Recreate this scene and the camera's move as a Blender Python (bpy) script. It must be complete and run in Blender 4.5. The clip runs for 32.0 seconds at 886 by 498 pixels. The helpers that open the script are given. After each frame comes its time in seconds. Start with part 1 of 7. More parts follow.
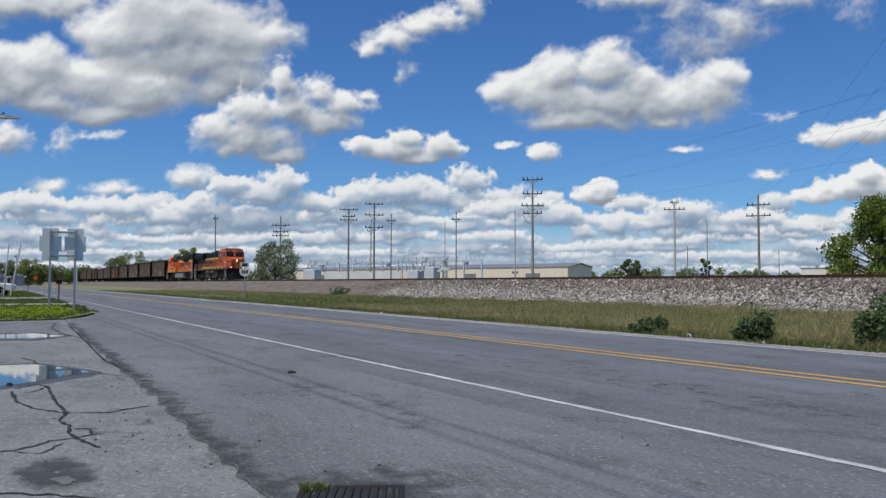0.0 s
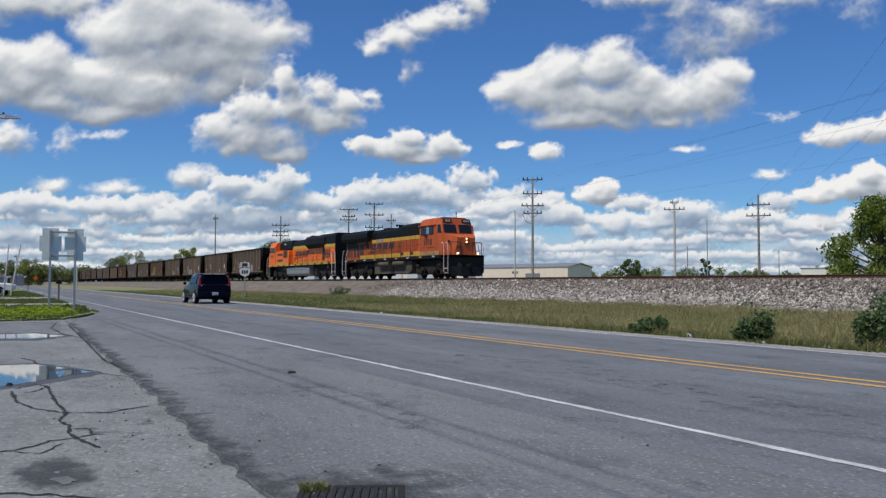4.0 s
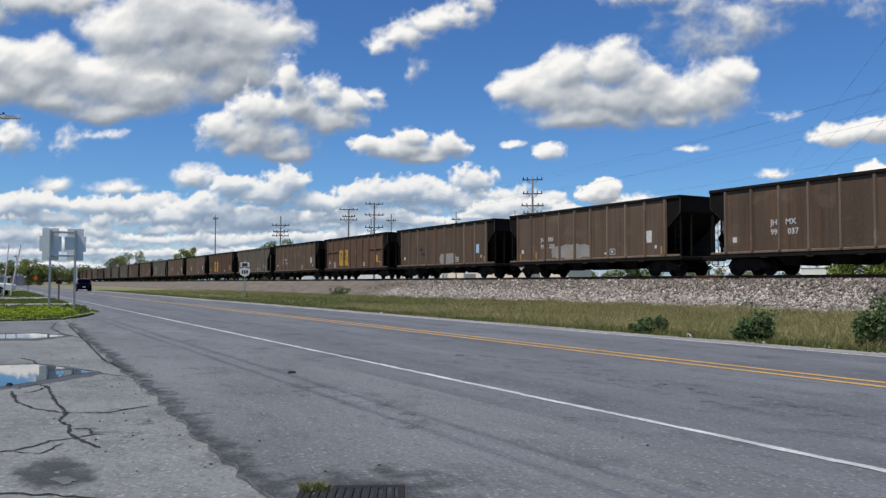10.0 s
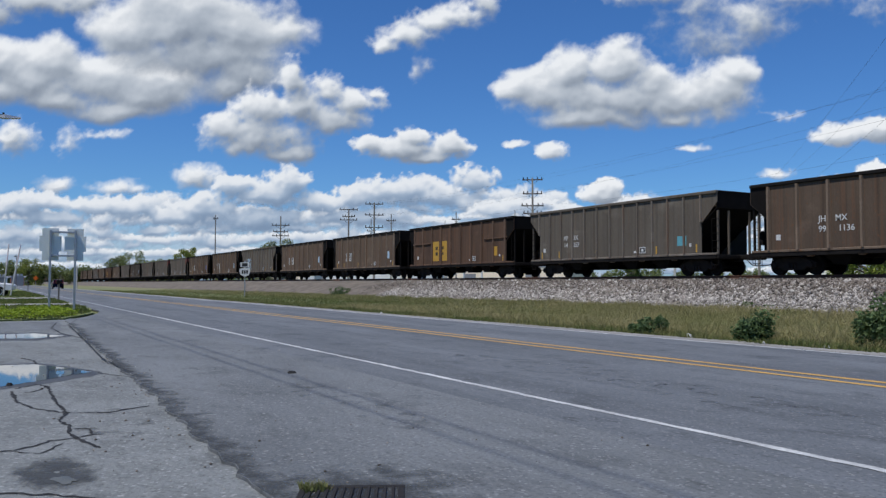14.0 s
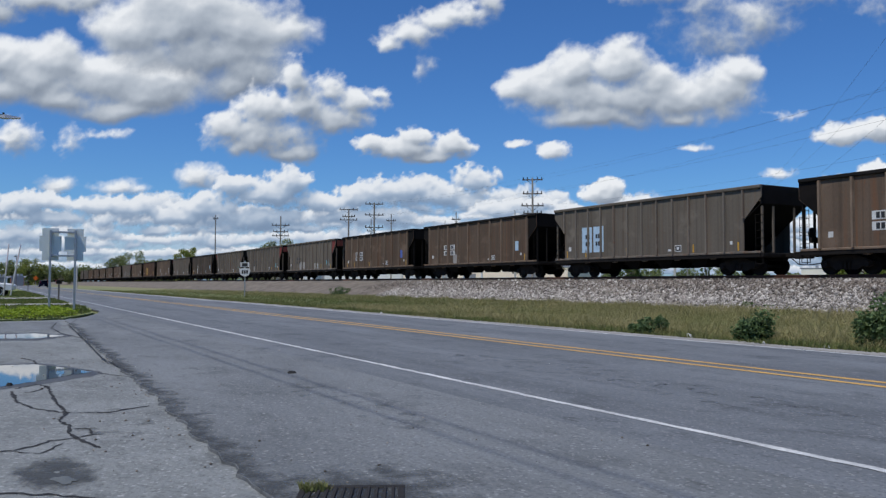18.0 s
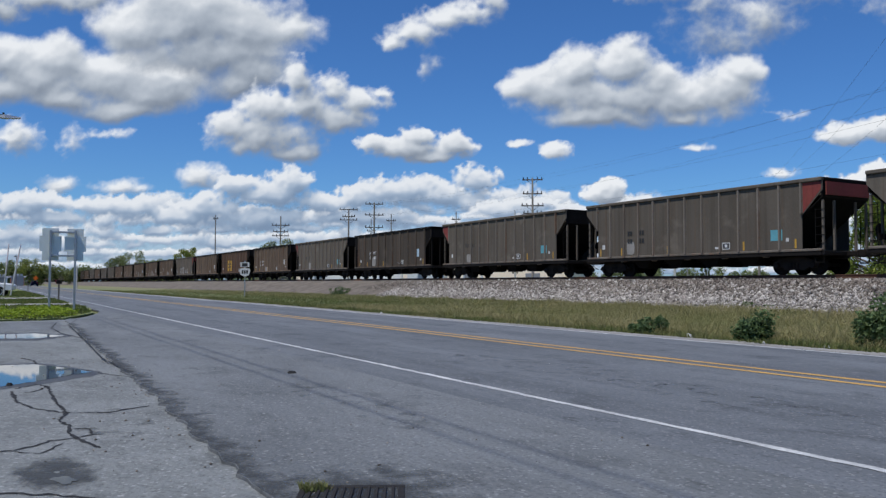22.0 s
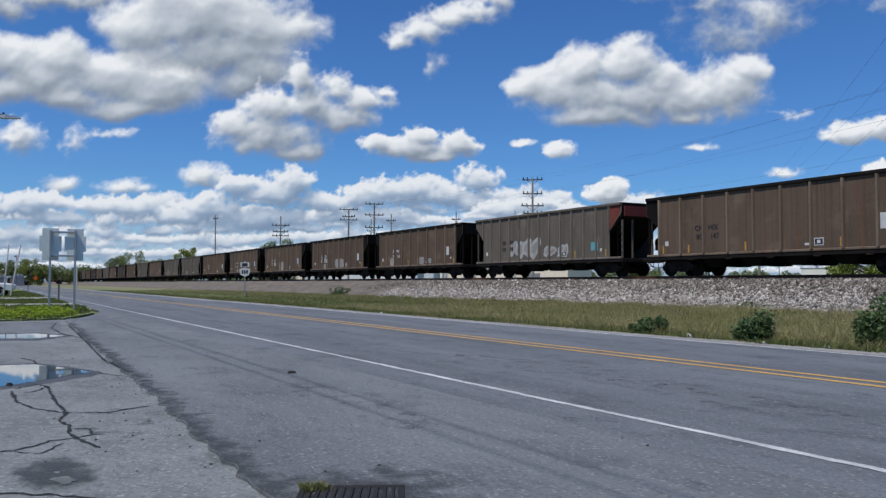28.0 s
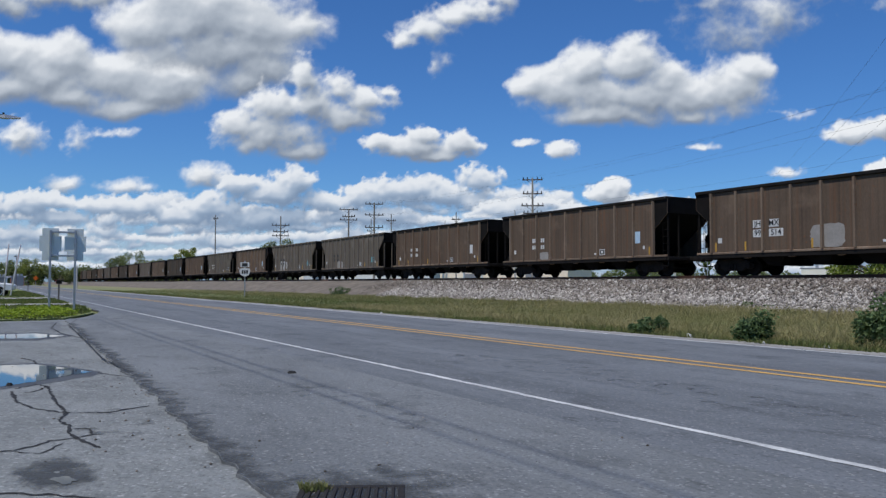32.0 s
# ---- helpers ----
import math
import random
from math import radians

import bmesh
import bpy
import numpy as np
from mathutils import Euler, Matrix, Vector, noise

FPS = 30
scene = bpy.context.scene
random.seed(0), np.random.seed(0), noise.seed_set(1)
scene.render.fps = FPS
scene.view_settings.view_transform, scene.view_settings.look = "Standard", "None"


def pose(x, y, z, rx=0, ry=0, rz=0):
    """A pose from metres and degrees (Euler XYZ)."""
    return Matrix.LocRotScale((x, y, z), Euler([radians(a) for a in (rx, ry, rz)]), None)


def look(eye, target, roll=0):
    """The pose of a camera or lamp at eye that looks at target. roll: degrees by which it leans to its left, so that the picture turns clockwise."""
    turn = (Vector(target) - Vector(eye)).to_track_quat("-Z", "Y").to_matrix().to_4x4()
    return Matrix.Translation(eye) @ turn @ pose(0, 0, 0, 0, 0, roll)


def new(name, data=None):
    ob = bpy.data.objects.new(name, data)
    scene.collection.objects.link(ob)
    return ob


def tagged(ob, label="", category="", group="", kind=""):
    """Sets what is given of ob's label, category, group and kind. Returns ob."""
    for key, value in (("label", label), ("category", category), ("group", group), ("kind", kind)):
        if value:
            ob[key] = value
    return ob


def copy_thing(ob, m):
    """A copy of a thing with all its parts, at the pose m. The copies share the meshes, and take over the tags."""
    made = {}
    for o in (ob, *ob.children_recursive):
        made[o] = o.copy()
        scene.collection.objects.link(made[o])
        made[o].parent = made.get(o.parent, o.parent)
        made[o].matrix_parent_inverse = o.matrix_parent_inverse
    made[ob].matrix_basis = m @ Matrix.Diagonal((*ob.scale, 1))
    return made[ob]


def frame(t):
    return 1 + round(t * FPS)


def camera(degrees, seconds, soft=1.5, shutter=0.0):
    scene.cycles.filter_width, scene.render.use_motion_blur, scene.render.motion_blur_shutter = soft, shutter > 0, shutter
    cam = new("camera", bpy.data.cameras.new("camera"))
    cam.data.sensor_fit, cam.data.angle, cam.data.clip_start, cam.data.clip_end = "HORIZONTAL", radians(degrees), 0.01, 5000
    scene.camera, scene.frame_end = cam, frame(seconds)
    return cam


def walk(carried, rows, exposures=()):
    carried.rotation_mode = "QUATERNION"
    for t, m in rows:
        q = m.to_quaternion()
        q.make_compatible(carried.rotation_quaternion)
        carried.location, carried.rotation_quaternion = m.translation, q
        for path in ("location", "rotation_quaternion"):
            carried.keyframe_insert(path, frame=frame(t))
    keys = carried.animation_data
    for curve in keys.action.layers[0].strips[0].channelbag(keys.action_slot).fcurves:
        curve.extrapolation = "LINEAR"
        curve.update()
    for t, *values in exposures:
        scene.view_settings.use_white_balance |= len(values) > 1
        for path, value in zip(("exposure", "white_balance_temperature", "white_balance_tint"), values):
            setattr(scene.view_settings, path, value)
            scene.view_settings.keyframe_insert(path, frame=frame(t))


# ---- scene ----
cam = camera(58.0, 32.0, soft=1.35)
EYE = (0.0, 0.0, 1.106)
AIM = (-87.043, 49.042, 5.396)
walk(cam, [(0, look(EYE, AIM, 0.13)), (32, look(EYE, AIM, 0.13))],
     exposures=[(0, 0.0, 6600, 10), (4, 0.05, 6700, 10), (6, 0.14, 6850, 10), (10, 0.16, 6850, 10), (13, 0.02, 6350, 10), (17, 0.0, 6320, 10), (32, 0.0, 6320, 10)])

# ---- world and sun ----
SUN_TO = Vector((0.10, -0.44, 0.90)).normalized()   # from the ground to the sun
world = bpy.data.worlds.new("sky")
scene.world = world
world.use_nodes = True
wn = world.node_tree.nodes
wl = world.node_tree.links
sky = wn.new("ShaderNodeTexSky")
sky.sky_type, sky.sun_disc = "NISHITA", False
sky.sun_elevation = math.asin(SUN_TO.z)
sky.sun_rotation = math.atan2(SUN_TO.x, SUN_TO.y)
sky.altitude, sky.air_density, sky.dust_density, sky.ozone_density = 200, 1.0, 0.3, 2.0
hue = wn.new("ShaderNodeHueSaturation")
hue.inputs["Saturation"].default_value = 1.1
wl.new(sky.outputs[0], hue.inputs["Color"])
tint = wn.new("ShaderNodeMix")
tint.data_type, tint.blend_type = "RGBA", "MULTIPLY"
tint.inputs["Factor"].default_value = 1.0
tint.inputs[7].default_value = (0.49, 0.8, 1.19, 1)
wl.new(hue.outputs[0], tint.inputs[6])
wl.new(tint.outputs[2], wn["Background"].inputs["Color"])
wn["Background"].inputs["Strength"].default_value = 0.088

sun = new("sun", bpy.data.lights.new("sun", "SUN"))
sun.data.energy, sun.data.angle, sun.data.color = 3.6, radians(0.6), (1.0, 0.95, 0.87)
sun.matrix_world = look(SUN_TO * 50, (0, 0, 0))


# ---- materials ----
def node_mat(name):
    m = bpy.data.materials.new(name)
    m.use_nodes = True
    return m, m.node_tree.nodes, m.node_tree.links, m.node_tree.nodes["Principled BSDF"]


def surface(name, col, dark=None, rough=0.7, metal=0.0, scale=2.0, fine=40.0, bump=0.2, vary=0.0, spec=0.5, bump_dist=0.01, stretch=(1, 1, 1), wear=0.5):
    """Paint, metal, stone or earth: two colours mixed by coarse blotches and fine grain, with grain relief."""
    m, n, l, b = node_mat(name)
    dark = dark or [c * 0.6 for c in col]
    tc = n.new("ShaderNodeTexCoord")
    mp = n.new("ShaderNodeMapping")
    mp.inputs["Scale"].default_value = stretch
    info = n.new("ShaderNodeObjectInfo")
    l.new(tc.outputs["Object"], mp.inputs["Vector"])
    add = n.new("ShaderNodeVectorMath")
    add.operation = "MULTIPLY_ADD"
    comb = n.new("ShaderNodeCombineXYZ")
    l.new(info.outputs["Random"], comb.inputs[0])
    l.new(info.outputs["Random"], comb.inputs[1])
    add.inputs[1].default_value = (40, 23, 0)
    l.new(comb.outputs[0], add.inputs[0])
    l.new(mp.outputs[0], add.inputs[2])
    big = n.new("ShaderNodeTexNoise")
    big.inputs["Scale"].default_value, big.inputs["Detail"].default_value = scale, 5
    fin = n.new("ShaderNodeTexNoise")
    fin.inputs["Scale"].default_value, fin.inputs["Detail"].default_value = fine, 3
    l.new(add.outputs[0], big.inputs["Vector"])
    l.new(add.outputs[0], fin.inputs["Vector"])
    su = n.new("ShaderNodeMath")
    su.operation = "MULTIPLY_ADD"
    su.inputs[1].default_value = 0.45
    l.new(fin.outputs["Fac"], su.inputs[0])
    ml = n.new("ShaderNodeMath")
    ml.operation = "MULTIPLY"
    ml.inputs[1].default_value = 0.62
    l.new(big.outputs["Fac"], ml.inputs[0])
    l.new(ml.outputs[0], su.inputs[2])
    rp = n.new("ShaderNodeValToRGB")
    rp.color_ramp.elements[0].position, rp.color_ramp.elements[1].position = wear - 0.18, wear + 0.16
    rp.color_ramp.elements[0].color = (*dark, 1)
    rp.color_ramp.elements[1].color = (*col, 1)
    l.new(su.outputs[0], rp.inputs[0])
    out = rp.outputs[0]
    if vary:
        hs = n.new("ShaderNodeHueSaturation")
        mr = n.new("ShaderNodeMapRange")
        mr.inputs["To Min"].default_value, mr.inputs["To Max"].default_value = 1 - vary, 1 + vary
        l.new(info.outputs["Random"], mr.inputs["Value"])
        l.new(mr.outputs[0], hs.inputs["Value"])
        l.new(out, hs.inputs["Color"])
        out = hs.outputs[0]
    l.new(out, b.inputs["Base Color"])
    b.inputs["Roughness"].default_value, b.inputs["Metallic"].default_value = rough, metal
    b.inputs["Specular IOR Level"].default_value = spec
    if bump:
        bp = n.new("ShaderNodeBump")
        bp.inputs["Strength"].default_value, bp.inputs["Distance"].default_value = bump, bump_dist
        l.new(su.outputs[0], bp.inputs["Height"])
        l.new(bp.outputs[0], b.inputs["Normal"])
    return m


def island_mat(name, cols, rough=0.85, trans=0.0, patch=None, patch_scale=0.35):
    """Leaves, blades and stones in one mesh: a colour for each island; patch: a second set of colours in broad uneven patches."""
    m, n, l, b = node_mat(name)
    g = n.new("ShaderNodeNewGeometry")

    def island_ramp(colours):
        rp = n.new("ShaderNodeValToRGB")
        el = rp.color_ramp.elements
        while len(el) < len(colours):
            el.new(0.5)
        for i, c in enumerate(colours):
            el[i].position, el[i].color = i / (len(colours) - 1), (*c, 1)
        l.new(g.outputs["Random Per Island"], rp.inputs[0])
        return rp.outputs[0]

    out = island_ramp(cols)
    if patch:
        tc, tx, mr, mx = n.new("ShaderNodeTexCoord"), n.new("ShaderNodeTexNoise"), n.new("ShaderNodeMapRange"), n.new("ShaderNodeMix")
        tx.inputs["Scale"].default_value, tx.inputs["Detail"].default_value = patch_scale, 5
        l.new(tc.outputs["Object"], tx.inputs["Vector"])
        mr.inputs["From Min"].default_value, mr.inputs["From Max"].default_value = 0.46, 0.66
        l.new(tx.outputs["Fac"], mr.inputs["Value"])
        mx.data_type = "RGBA"
        l.new(mr.outputs[0], mx.inputs["Factor"])
        l.new(out, mx.inputs[6])
        l.new(island_ramp(patch), mx.inputs[7])
        out = mx.outputs[2]
    l.new(out, b.inputs["Base Color"])
    b.inputs["Roughness"].default_value = rough
    b.inputs["Specular IOR Level"].default_value = 0.25
    if trans:
        tr = n.new("ShaderNodeBsdfTranslucent")
        ms = n.new("ShaderNodeMixShader")
        ms.inputs[0].default_value = trans
        l.new(out, tr.inputs["Color"])
        l.new(b.outputs[0], ms.inputs[1])
        l.new(tr.outputs[0], ms.inputs[2])
        l.new(ms.outputs[0], n["Material Output"].inputs["Surface"])
    return m


def glow_mat(name, col, strength):
    m, n, l, b = node_mat(name)
    b.inputs["Base Color"].default_value = (*col, 1)
    b.inputs["Emission Color"].default_value = (*col, 1)
    b.inputs["Emission Strength"].default_value = strength
    return m


def asphalt_mat(name, col, dark, chip, streak=(0.12, 1.0), scale=0.8):
    """Worn asphalt: long stains along the road, blotches, aggregate chips and pits."""
    m, n, l, b = node_mat(name)
    tc = n.new("ShaderNodeTexCoord")

    def tex(kind, stretch, sc, detail=4, rough=0.6):
        mp = n.new("ShaderNodeMapping")
        mp.inputs["Scale"].default_value = stretch
        l.new(tc.outputs["Object"], mp.inputs["Vector"])
        t = n.new(kind)
        t.inputs["Scale"].default_value = sc
        if kind == "ShaderNodeTexNoise":
            t.inputs["Detail"].default_value, t.inputs["Roughness"].default_value = detail, rough
        l.new(mp.outputs[0], t.inputs["Vector"])
        return t

    def mix(fac, a, c, lo, hi):
        r = n.new("ShaderNodeMapRange")
        r.inputs["From Min"].default_value, r.inputs["From Max"].default_value = lo, hi
        l.new(fac, r.inputs["Value"])
        x = n.new("ShaderNodeMix")
        x.data_type = "RGBA"
        l.new(r.outputs[0], x.inputs["Factor"])
        for k, q in ((6, a), (7, c)):
            if isinstance(q, tuple):
                x.inputs[k].default_value = (*q, 1)
            else:
                l.new(q, x.inputs[k])
        return x.outputs[2]

    long_stain = tex("ShaderNodeTexNoise", (streak[0], streak[1], 1), 1.1 * scale, 6, 0.62)
    blotch = tex("ShaderNodeTexNoise", (0.55, 1, 1), 1.7, 7, 0.68)
    grit = tex("ShaderNodeTexNoise", (1, 1, 1), 28, 5, 0.75)
    chips = tex("ShaderNodeTexVoronoi", (1, 1, 1), 55)
    pits = tex("ShaderNodeTexVoronoi", (1, 1, 1), 23)
    c = mix(long_stain.outputs["Fac"], dark, col, 0.34, 0.64)
    c = mix(blotch.outputs["Fac"], tuple(q * 0.62 for q in dark), c, 0.27, 0.47)
    worn = tex("ShaderNodeTexNoise", (0.35, 1, 1), 4.2, 6, 0.72)
    c = mix(worn.outputs["Fac"], tuple(q * 0.62 for q in dark), c, 0.29, 0.42)
    c = mix(grit.outputs["Fac"], tuple(q * 0.45 for q in dark), c, 0.26, 0.5)
    sep = n.new("ShaderNodeSeparateColor")
    l.new(chips.outputs["Color"], sep.inputs[0])
    c = mix(sep.outputs[0], c, chip, 0.9, 1.0)
    l.new(c, b.inputs["Base Color"])
    b.inputs["Roughness"].default_value = 0.86
    b.inputs["Specular IOR Level"].default_value = 0.3
    bp = n.new("ShaderNodeBump")
    bp.inputs["Strength"].default_value, bp.inputs["Distance"].default_value = 0.9, 0.012
    h = n.new("ShaderNodeMath")
    h.operation = "MULTIPLY_ADD"
    h.inputs[1].default_value = 0.6
    l.new(pits.outputs["Distance"], h.inputs[0])
    l.new(grit.outputs["Fac"], h.inputs[2])
    l.new(h.outputs[0], bp.inputs["Height"])
    l.new(bp.outputs[0], b.inputs["Normal"])
    return m


ASPHALT = asphalt_mat("asphalt", (0.17, 0.184, 0.199), (0.108, 0.118, 0.129), (0.24, 0.25, 0.26))
APRON = asphalt_mat("worn_apron_asphalt", (0.19, 0.203, 0.211), (0.13, 0.14, 0.147), (0.27, 0.28, 0.285), (0.25, 1.0))
LOT = asphalt_mat("old_asphalt", (0.23, 0.244, 0.243), (0.162, 0.172, 0.171), (0.34, 0.35, 0.345), (1, 1), scale=0.7)
SHOULDER = asphalt_mat("pale_gravel_shoulder", (0.34, 0.325, 0.3), (0.24, 0.23, 0.21), (0.5, 0.48, 0.45), (0.3, 1.0))
CONCRETE = asphalt_mat("pale_concrete", (0.42, 0.4, 0.37), (0.3, 0.29, 0.27), (0.5, 0.49, 0.46), (1, 1))


def soft_stain_mat(name, col, dark):
    """A dark stain that fades out raggedly by the mesh's strength attribute and noise."""
    m, n, l, b = node_mat(name)
    at = n.new("ShaderNodeAttribute")
    at.attribute_name = "strength"
    tc = n.new("ShaderNodeTexCoord")
    big, fine = n.new("ShaderNodeTexNoise"), n.new("ShaderNodeTexNoise")
    big.inputs["Scale"].default_value, big.inputs["Detail"].default_value = 5.0, 8
    fine.inputs["Scale"].default_value, fine.inputs["Detail"].default_value = 45.0, 4
    for t in (big, fine):
        l.new(tc.outputs["Object"], t.inputs["Vector"])
    s1, s2, mr = n.new("ShaderNodeMath"), n.new("ShaderNodeMath"), n.new("ShaderNodeMapRange")
    s1.operation = s2.operation = "MULTIPLY_ADD"
    s1.inputs[1].default_value, s2.inputs[1].default_value = 1.9, 0.7
    l.new(big.outputs["Fac"], s1.inputs[0])
    l.new(at.outputs["Fac"], s1.inputs[2])
    l.new(fine.outputs["Fac"], s2.inputs[0])
    l.new(s1.outputs[0], s2.inputs[2])
    mr.inputs["From Min"].default_value, mr.inputs["From Max"].default_value = 1.4, 2.2
    mr.inputs["To Max"].default_value = 0.85
    l.new(s2.outputs[0], mr.inputs["Value"])
    cm = n.new("ShaderNodeMix")
    cm.data_type = "RGBA"
    cm.inputs[6].default_value, cm.inputs[7].default_value = (*dark, 1), (*col, 1)
    l.new(fine.outputs["Fac"], cm.inputs["Factor"])
    l.new(cm.outputs[2], b.inputs["Base Color"])
    b.inputs["Roughness"].default_value = 0.8
    tr, mx = n.new("ShaderNodeBsdfTransparent"), n.new("ShaderNodeMixShader")
    l.new(mr.outputs[0], mx.inputs[0])
    l.new(tr.outputs[0], mx.inputs[1])
    l.new(b.outputs[0], mx.inputs[2])
    l.new(mx.outputs[0], n["Material Output"].inputs["Surface"])
    return m


SOFT_STAIN = soft_stain_mat("dark_soft_stain", (0.075, 0.082, 0.086), (0.03, 0.033, 0.035))
TAR = surface("dark_crack", (0.025, 0.025, 0.026), (0.012, 0.012, 0.012), 0.95, scale=4, fine=50, bump=0.3)
STAIN = surface("damp_asphalt", (0.075, 0.08, 0.083), (0.045, 0.048, 0.05), 0.6, scale=3, fine=70, bump=0.4)
WHITE_LINE = surface("white_road_paint", (0.64, 0.65, 0.64), (0.22, 0.225, 0.23), 0.8, scale=1.6, fine=30, bump=0.1, wear=0.48)
YELLOW_LINE = surface("yellow_road_paint", (0.56, 0.33, 0.085), (0.26, 0.18, 0.085), 0.8, scale=1.6, fine=30, bump=0.1, wear=0.46)
GRASS_EARTH = surface("grass_earth", (0.19, 0.22, 0.07), (0.13, 0.15, 0.05), 0.95, scale=0.25, fine=9, bump=0.5, bump_dist=0.05)
FIELD = surface("far_field", (0.2, 0.21, 0.09), (0.14, 0.16, 0.06), 0.95, scale=0.02, fine=1.2, bump=0.2)
DRY_EARTH = surface("verge_earth", (0.22, 0.205, 0.095), (0.15, 0.155, 0.065), 0.95, scale=0.4, fine=10, bump=0.5, bump_dist=0.05)
BALLAST = surface("ballast_bed", (0.2, 0.168, 0.132), (0.05, 0.041, 0.033), 0.9, scale=1.2, fine=14, bump=1.0, bump_dist=0.06)
STONE_BROWN = island_mat("brown_ballast_stone", [(0.028, 0.023, 0.019), (0.1, 0.08, 0.063), (0.24, 0.203, 0.17), (0.04, 0.032, 0.026), (0.36, 0.318, 0.275), (0.065, 0.053, 0.043)])
STONE = island_mat("ballast_stone", [(0.04, 0.035, 0.03), (0.18, 0.162, 0.14), (0.46, 0.425, 0.38), (0.08, 0.069, 0.06), (0.6, 0.56, 0.5), (0.23, 0.205, 0.178)])
RUST = surface("rusty_steel", (0.13, 0.06, 0.035), (0.07, 0.035, 0.022), 0.8, 0.3, 3, 40, 0.3)
# Grimy steel, darkened further so its colour holds the shade under the train.
STEEL_DARK = surface("grimy_shade_dark_steel", (0.013, 0.0105, 0.009), (0.006, 0.005, 0.0045), 0.85, 0.0, 3, 30, 0.3, spec=0.2)
# Dusty iron, its colour lowered to include shade from the engine body.
TRUCK = surface("dusty_shaded_truck_iron", (0.05, 0.037, 0.029), (0.015, 0.0125, 0.011), 0.9, 0.0, 3, 25, 0.3, spec=0.2)
WOOD_TIE = surface("tie_wood", (0.12, 0.095, 0.075), (0.06, 0.05, 0.04), 0.9, scale=3, fine=30, bump=0.4, stretch=(4, 1, 4))
GALV = surface("galvanised_steel", (0.42, 0.44, 0.46), (0.3, 0.32, 0.34), 0.5, 0.6, 4, 40, 0.1)
SIGN_BACK = surface("bare_aluminium", (0.8, 0.83, 0.78), (0.7, 0.73, 0.68), 0.5, 0.0, 1.5, 30, 0.05)
POLE_WOOD = surface("pole_wood", (0.27, 0.24, 0.21), (0.15, 0.13, 0.11), 0.9, scale=1.2, fine=20, bump=0.3, stretch=(3, 3, 0.3), vary=0.25)
POLE_PALE = surface("pale_pole", (0.52, 0.5, 0.46), (0.36, 0.34, 0.31), 0.9, scale=1.2, fine=20, bump=0.3, stretch=(3, 3, 0.3))
BARK = surface("bark", (0.12, 0.095, 0.07), (0.06, 0.048, 0.035), 0.95, scale=3, fine=20, bump=0.6, bump_dist=0.03)
WIRE = surface("wire", (0.03, 0.03, 0.032), None, 0.6, 0.2, bump=0)
LEAF = island_mat("green_leaves", [(0.05, 0.085, 0.018), (0.085, 0.13, 0.028), (0.13, 0.17, 0.045)], 0.6, 0.35)
LEAF_YELLOW = island_mat("yellowing_leaves", [(0.13, 0.175, 0.035), (0.21, 0.25, 0.05), (0.3, 0.29, 0.085)], 0.6, 0.4)
# Brighter copy of LEAF: sunlight on the crown is put into the colours.
LEAF_SUN = island_mat("sunlit_green_leaves", [(0.05, 0.08, 0.015), (0.13, 0.18, 0.03), (0.21, 0.27, 0.045), (0.3, 0.34, 0.07)], 0.55, 0.4)
CORNER = island_mat("olive_lawn_blades", [(0.09, 0.125, 0.03), (0.13, 0.16, 0.045), (0.19, 0.19, 0.07)], 0.8, 0.4)
IRON = surface("dark_cast_iron", (0.026, 0.023, 0.021), (0.012, 0.011, 0.01), 0.8, 0.0, 4, 40, 0.3, spec=0.3)
LEAF_GREY = island_mat("pale_leaves", [(0.17, 0.2, 0.1), (0.29, 0.32, 0.19), (0.11, 0.14, 0.06), (0.38, 0.4, 0.27)], 0.6, 0.4)
BLADE = island_mat("grass_blades", [(0.25, 0.235, 0.1), (0.31, 0.275, 0.13), (0.4, 0.34, 0.18), (0.27, 0.25, 0.105), (0.35, 0.3, 0.15)], 0.8, 0.35,
                   [(0.16, 0.175, 0.06), (0.2, 0.21, 0.075), (0.26, 0.245, 0.1), (0.175, 0.19, 0.065)])
BLADE_GREEN = island_mat("mown_grass_blades", [(0.09, 0.13, 0.035), (0.13, 0.165, 0.05), (0.21, 0.205, 0.085), (0.1, 0.14, 0.035)], 0.8, 0.35,
                         [(0.16, 0.17, 0.06), (0.25, 0.23, 0.1), (0.2, 0.2, 0.08)])
WEED = island_mat("weed_leaves", [(0.065, 0.115, 0.045), (0.1, 0.16, 0.06), (0.14, 0.19, 0.075), (0.08, 0.13, 0.06)], 0.7, 0.35)
# Distance haze is mixed into these paler leaf greens.
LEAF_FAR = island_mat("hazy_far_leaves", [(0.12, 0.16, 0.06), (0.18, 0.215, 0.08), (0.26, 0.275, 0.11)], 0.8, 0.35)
IVY = island_mat("lime_ground_cover", [(0.2, 0.28, 0.02), (0.3, 0.37, 0.03), (0.15, 0.24, 0.02)], 0.7, 0.3)

WATER, wnodes, wlinks, wb = node_mat("puddle_water")
wb.inputs["Base Color"].default_value = (0.012, 0.012, 0.012, 1)
wb.inputs["Roughness"].default_value, wb.inputs["IOR"].default_value = 0.02, 1.6
wb.inputs["Specular IOR Level"].default_value = 1.0


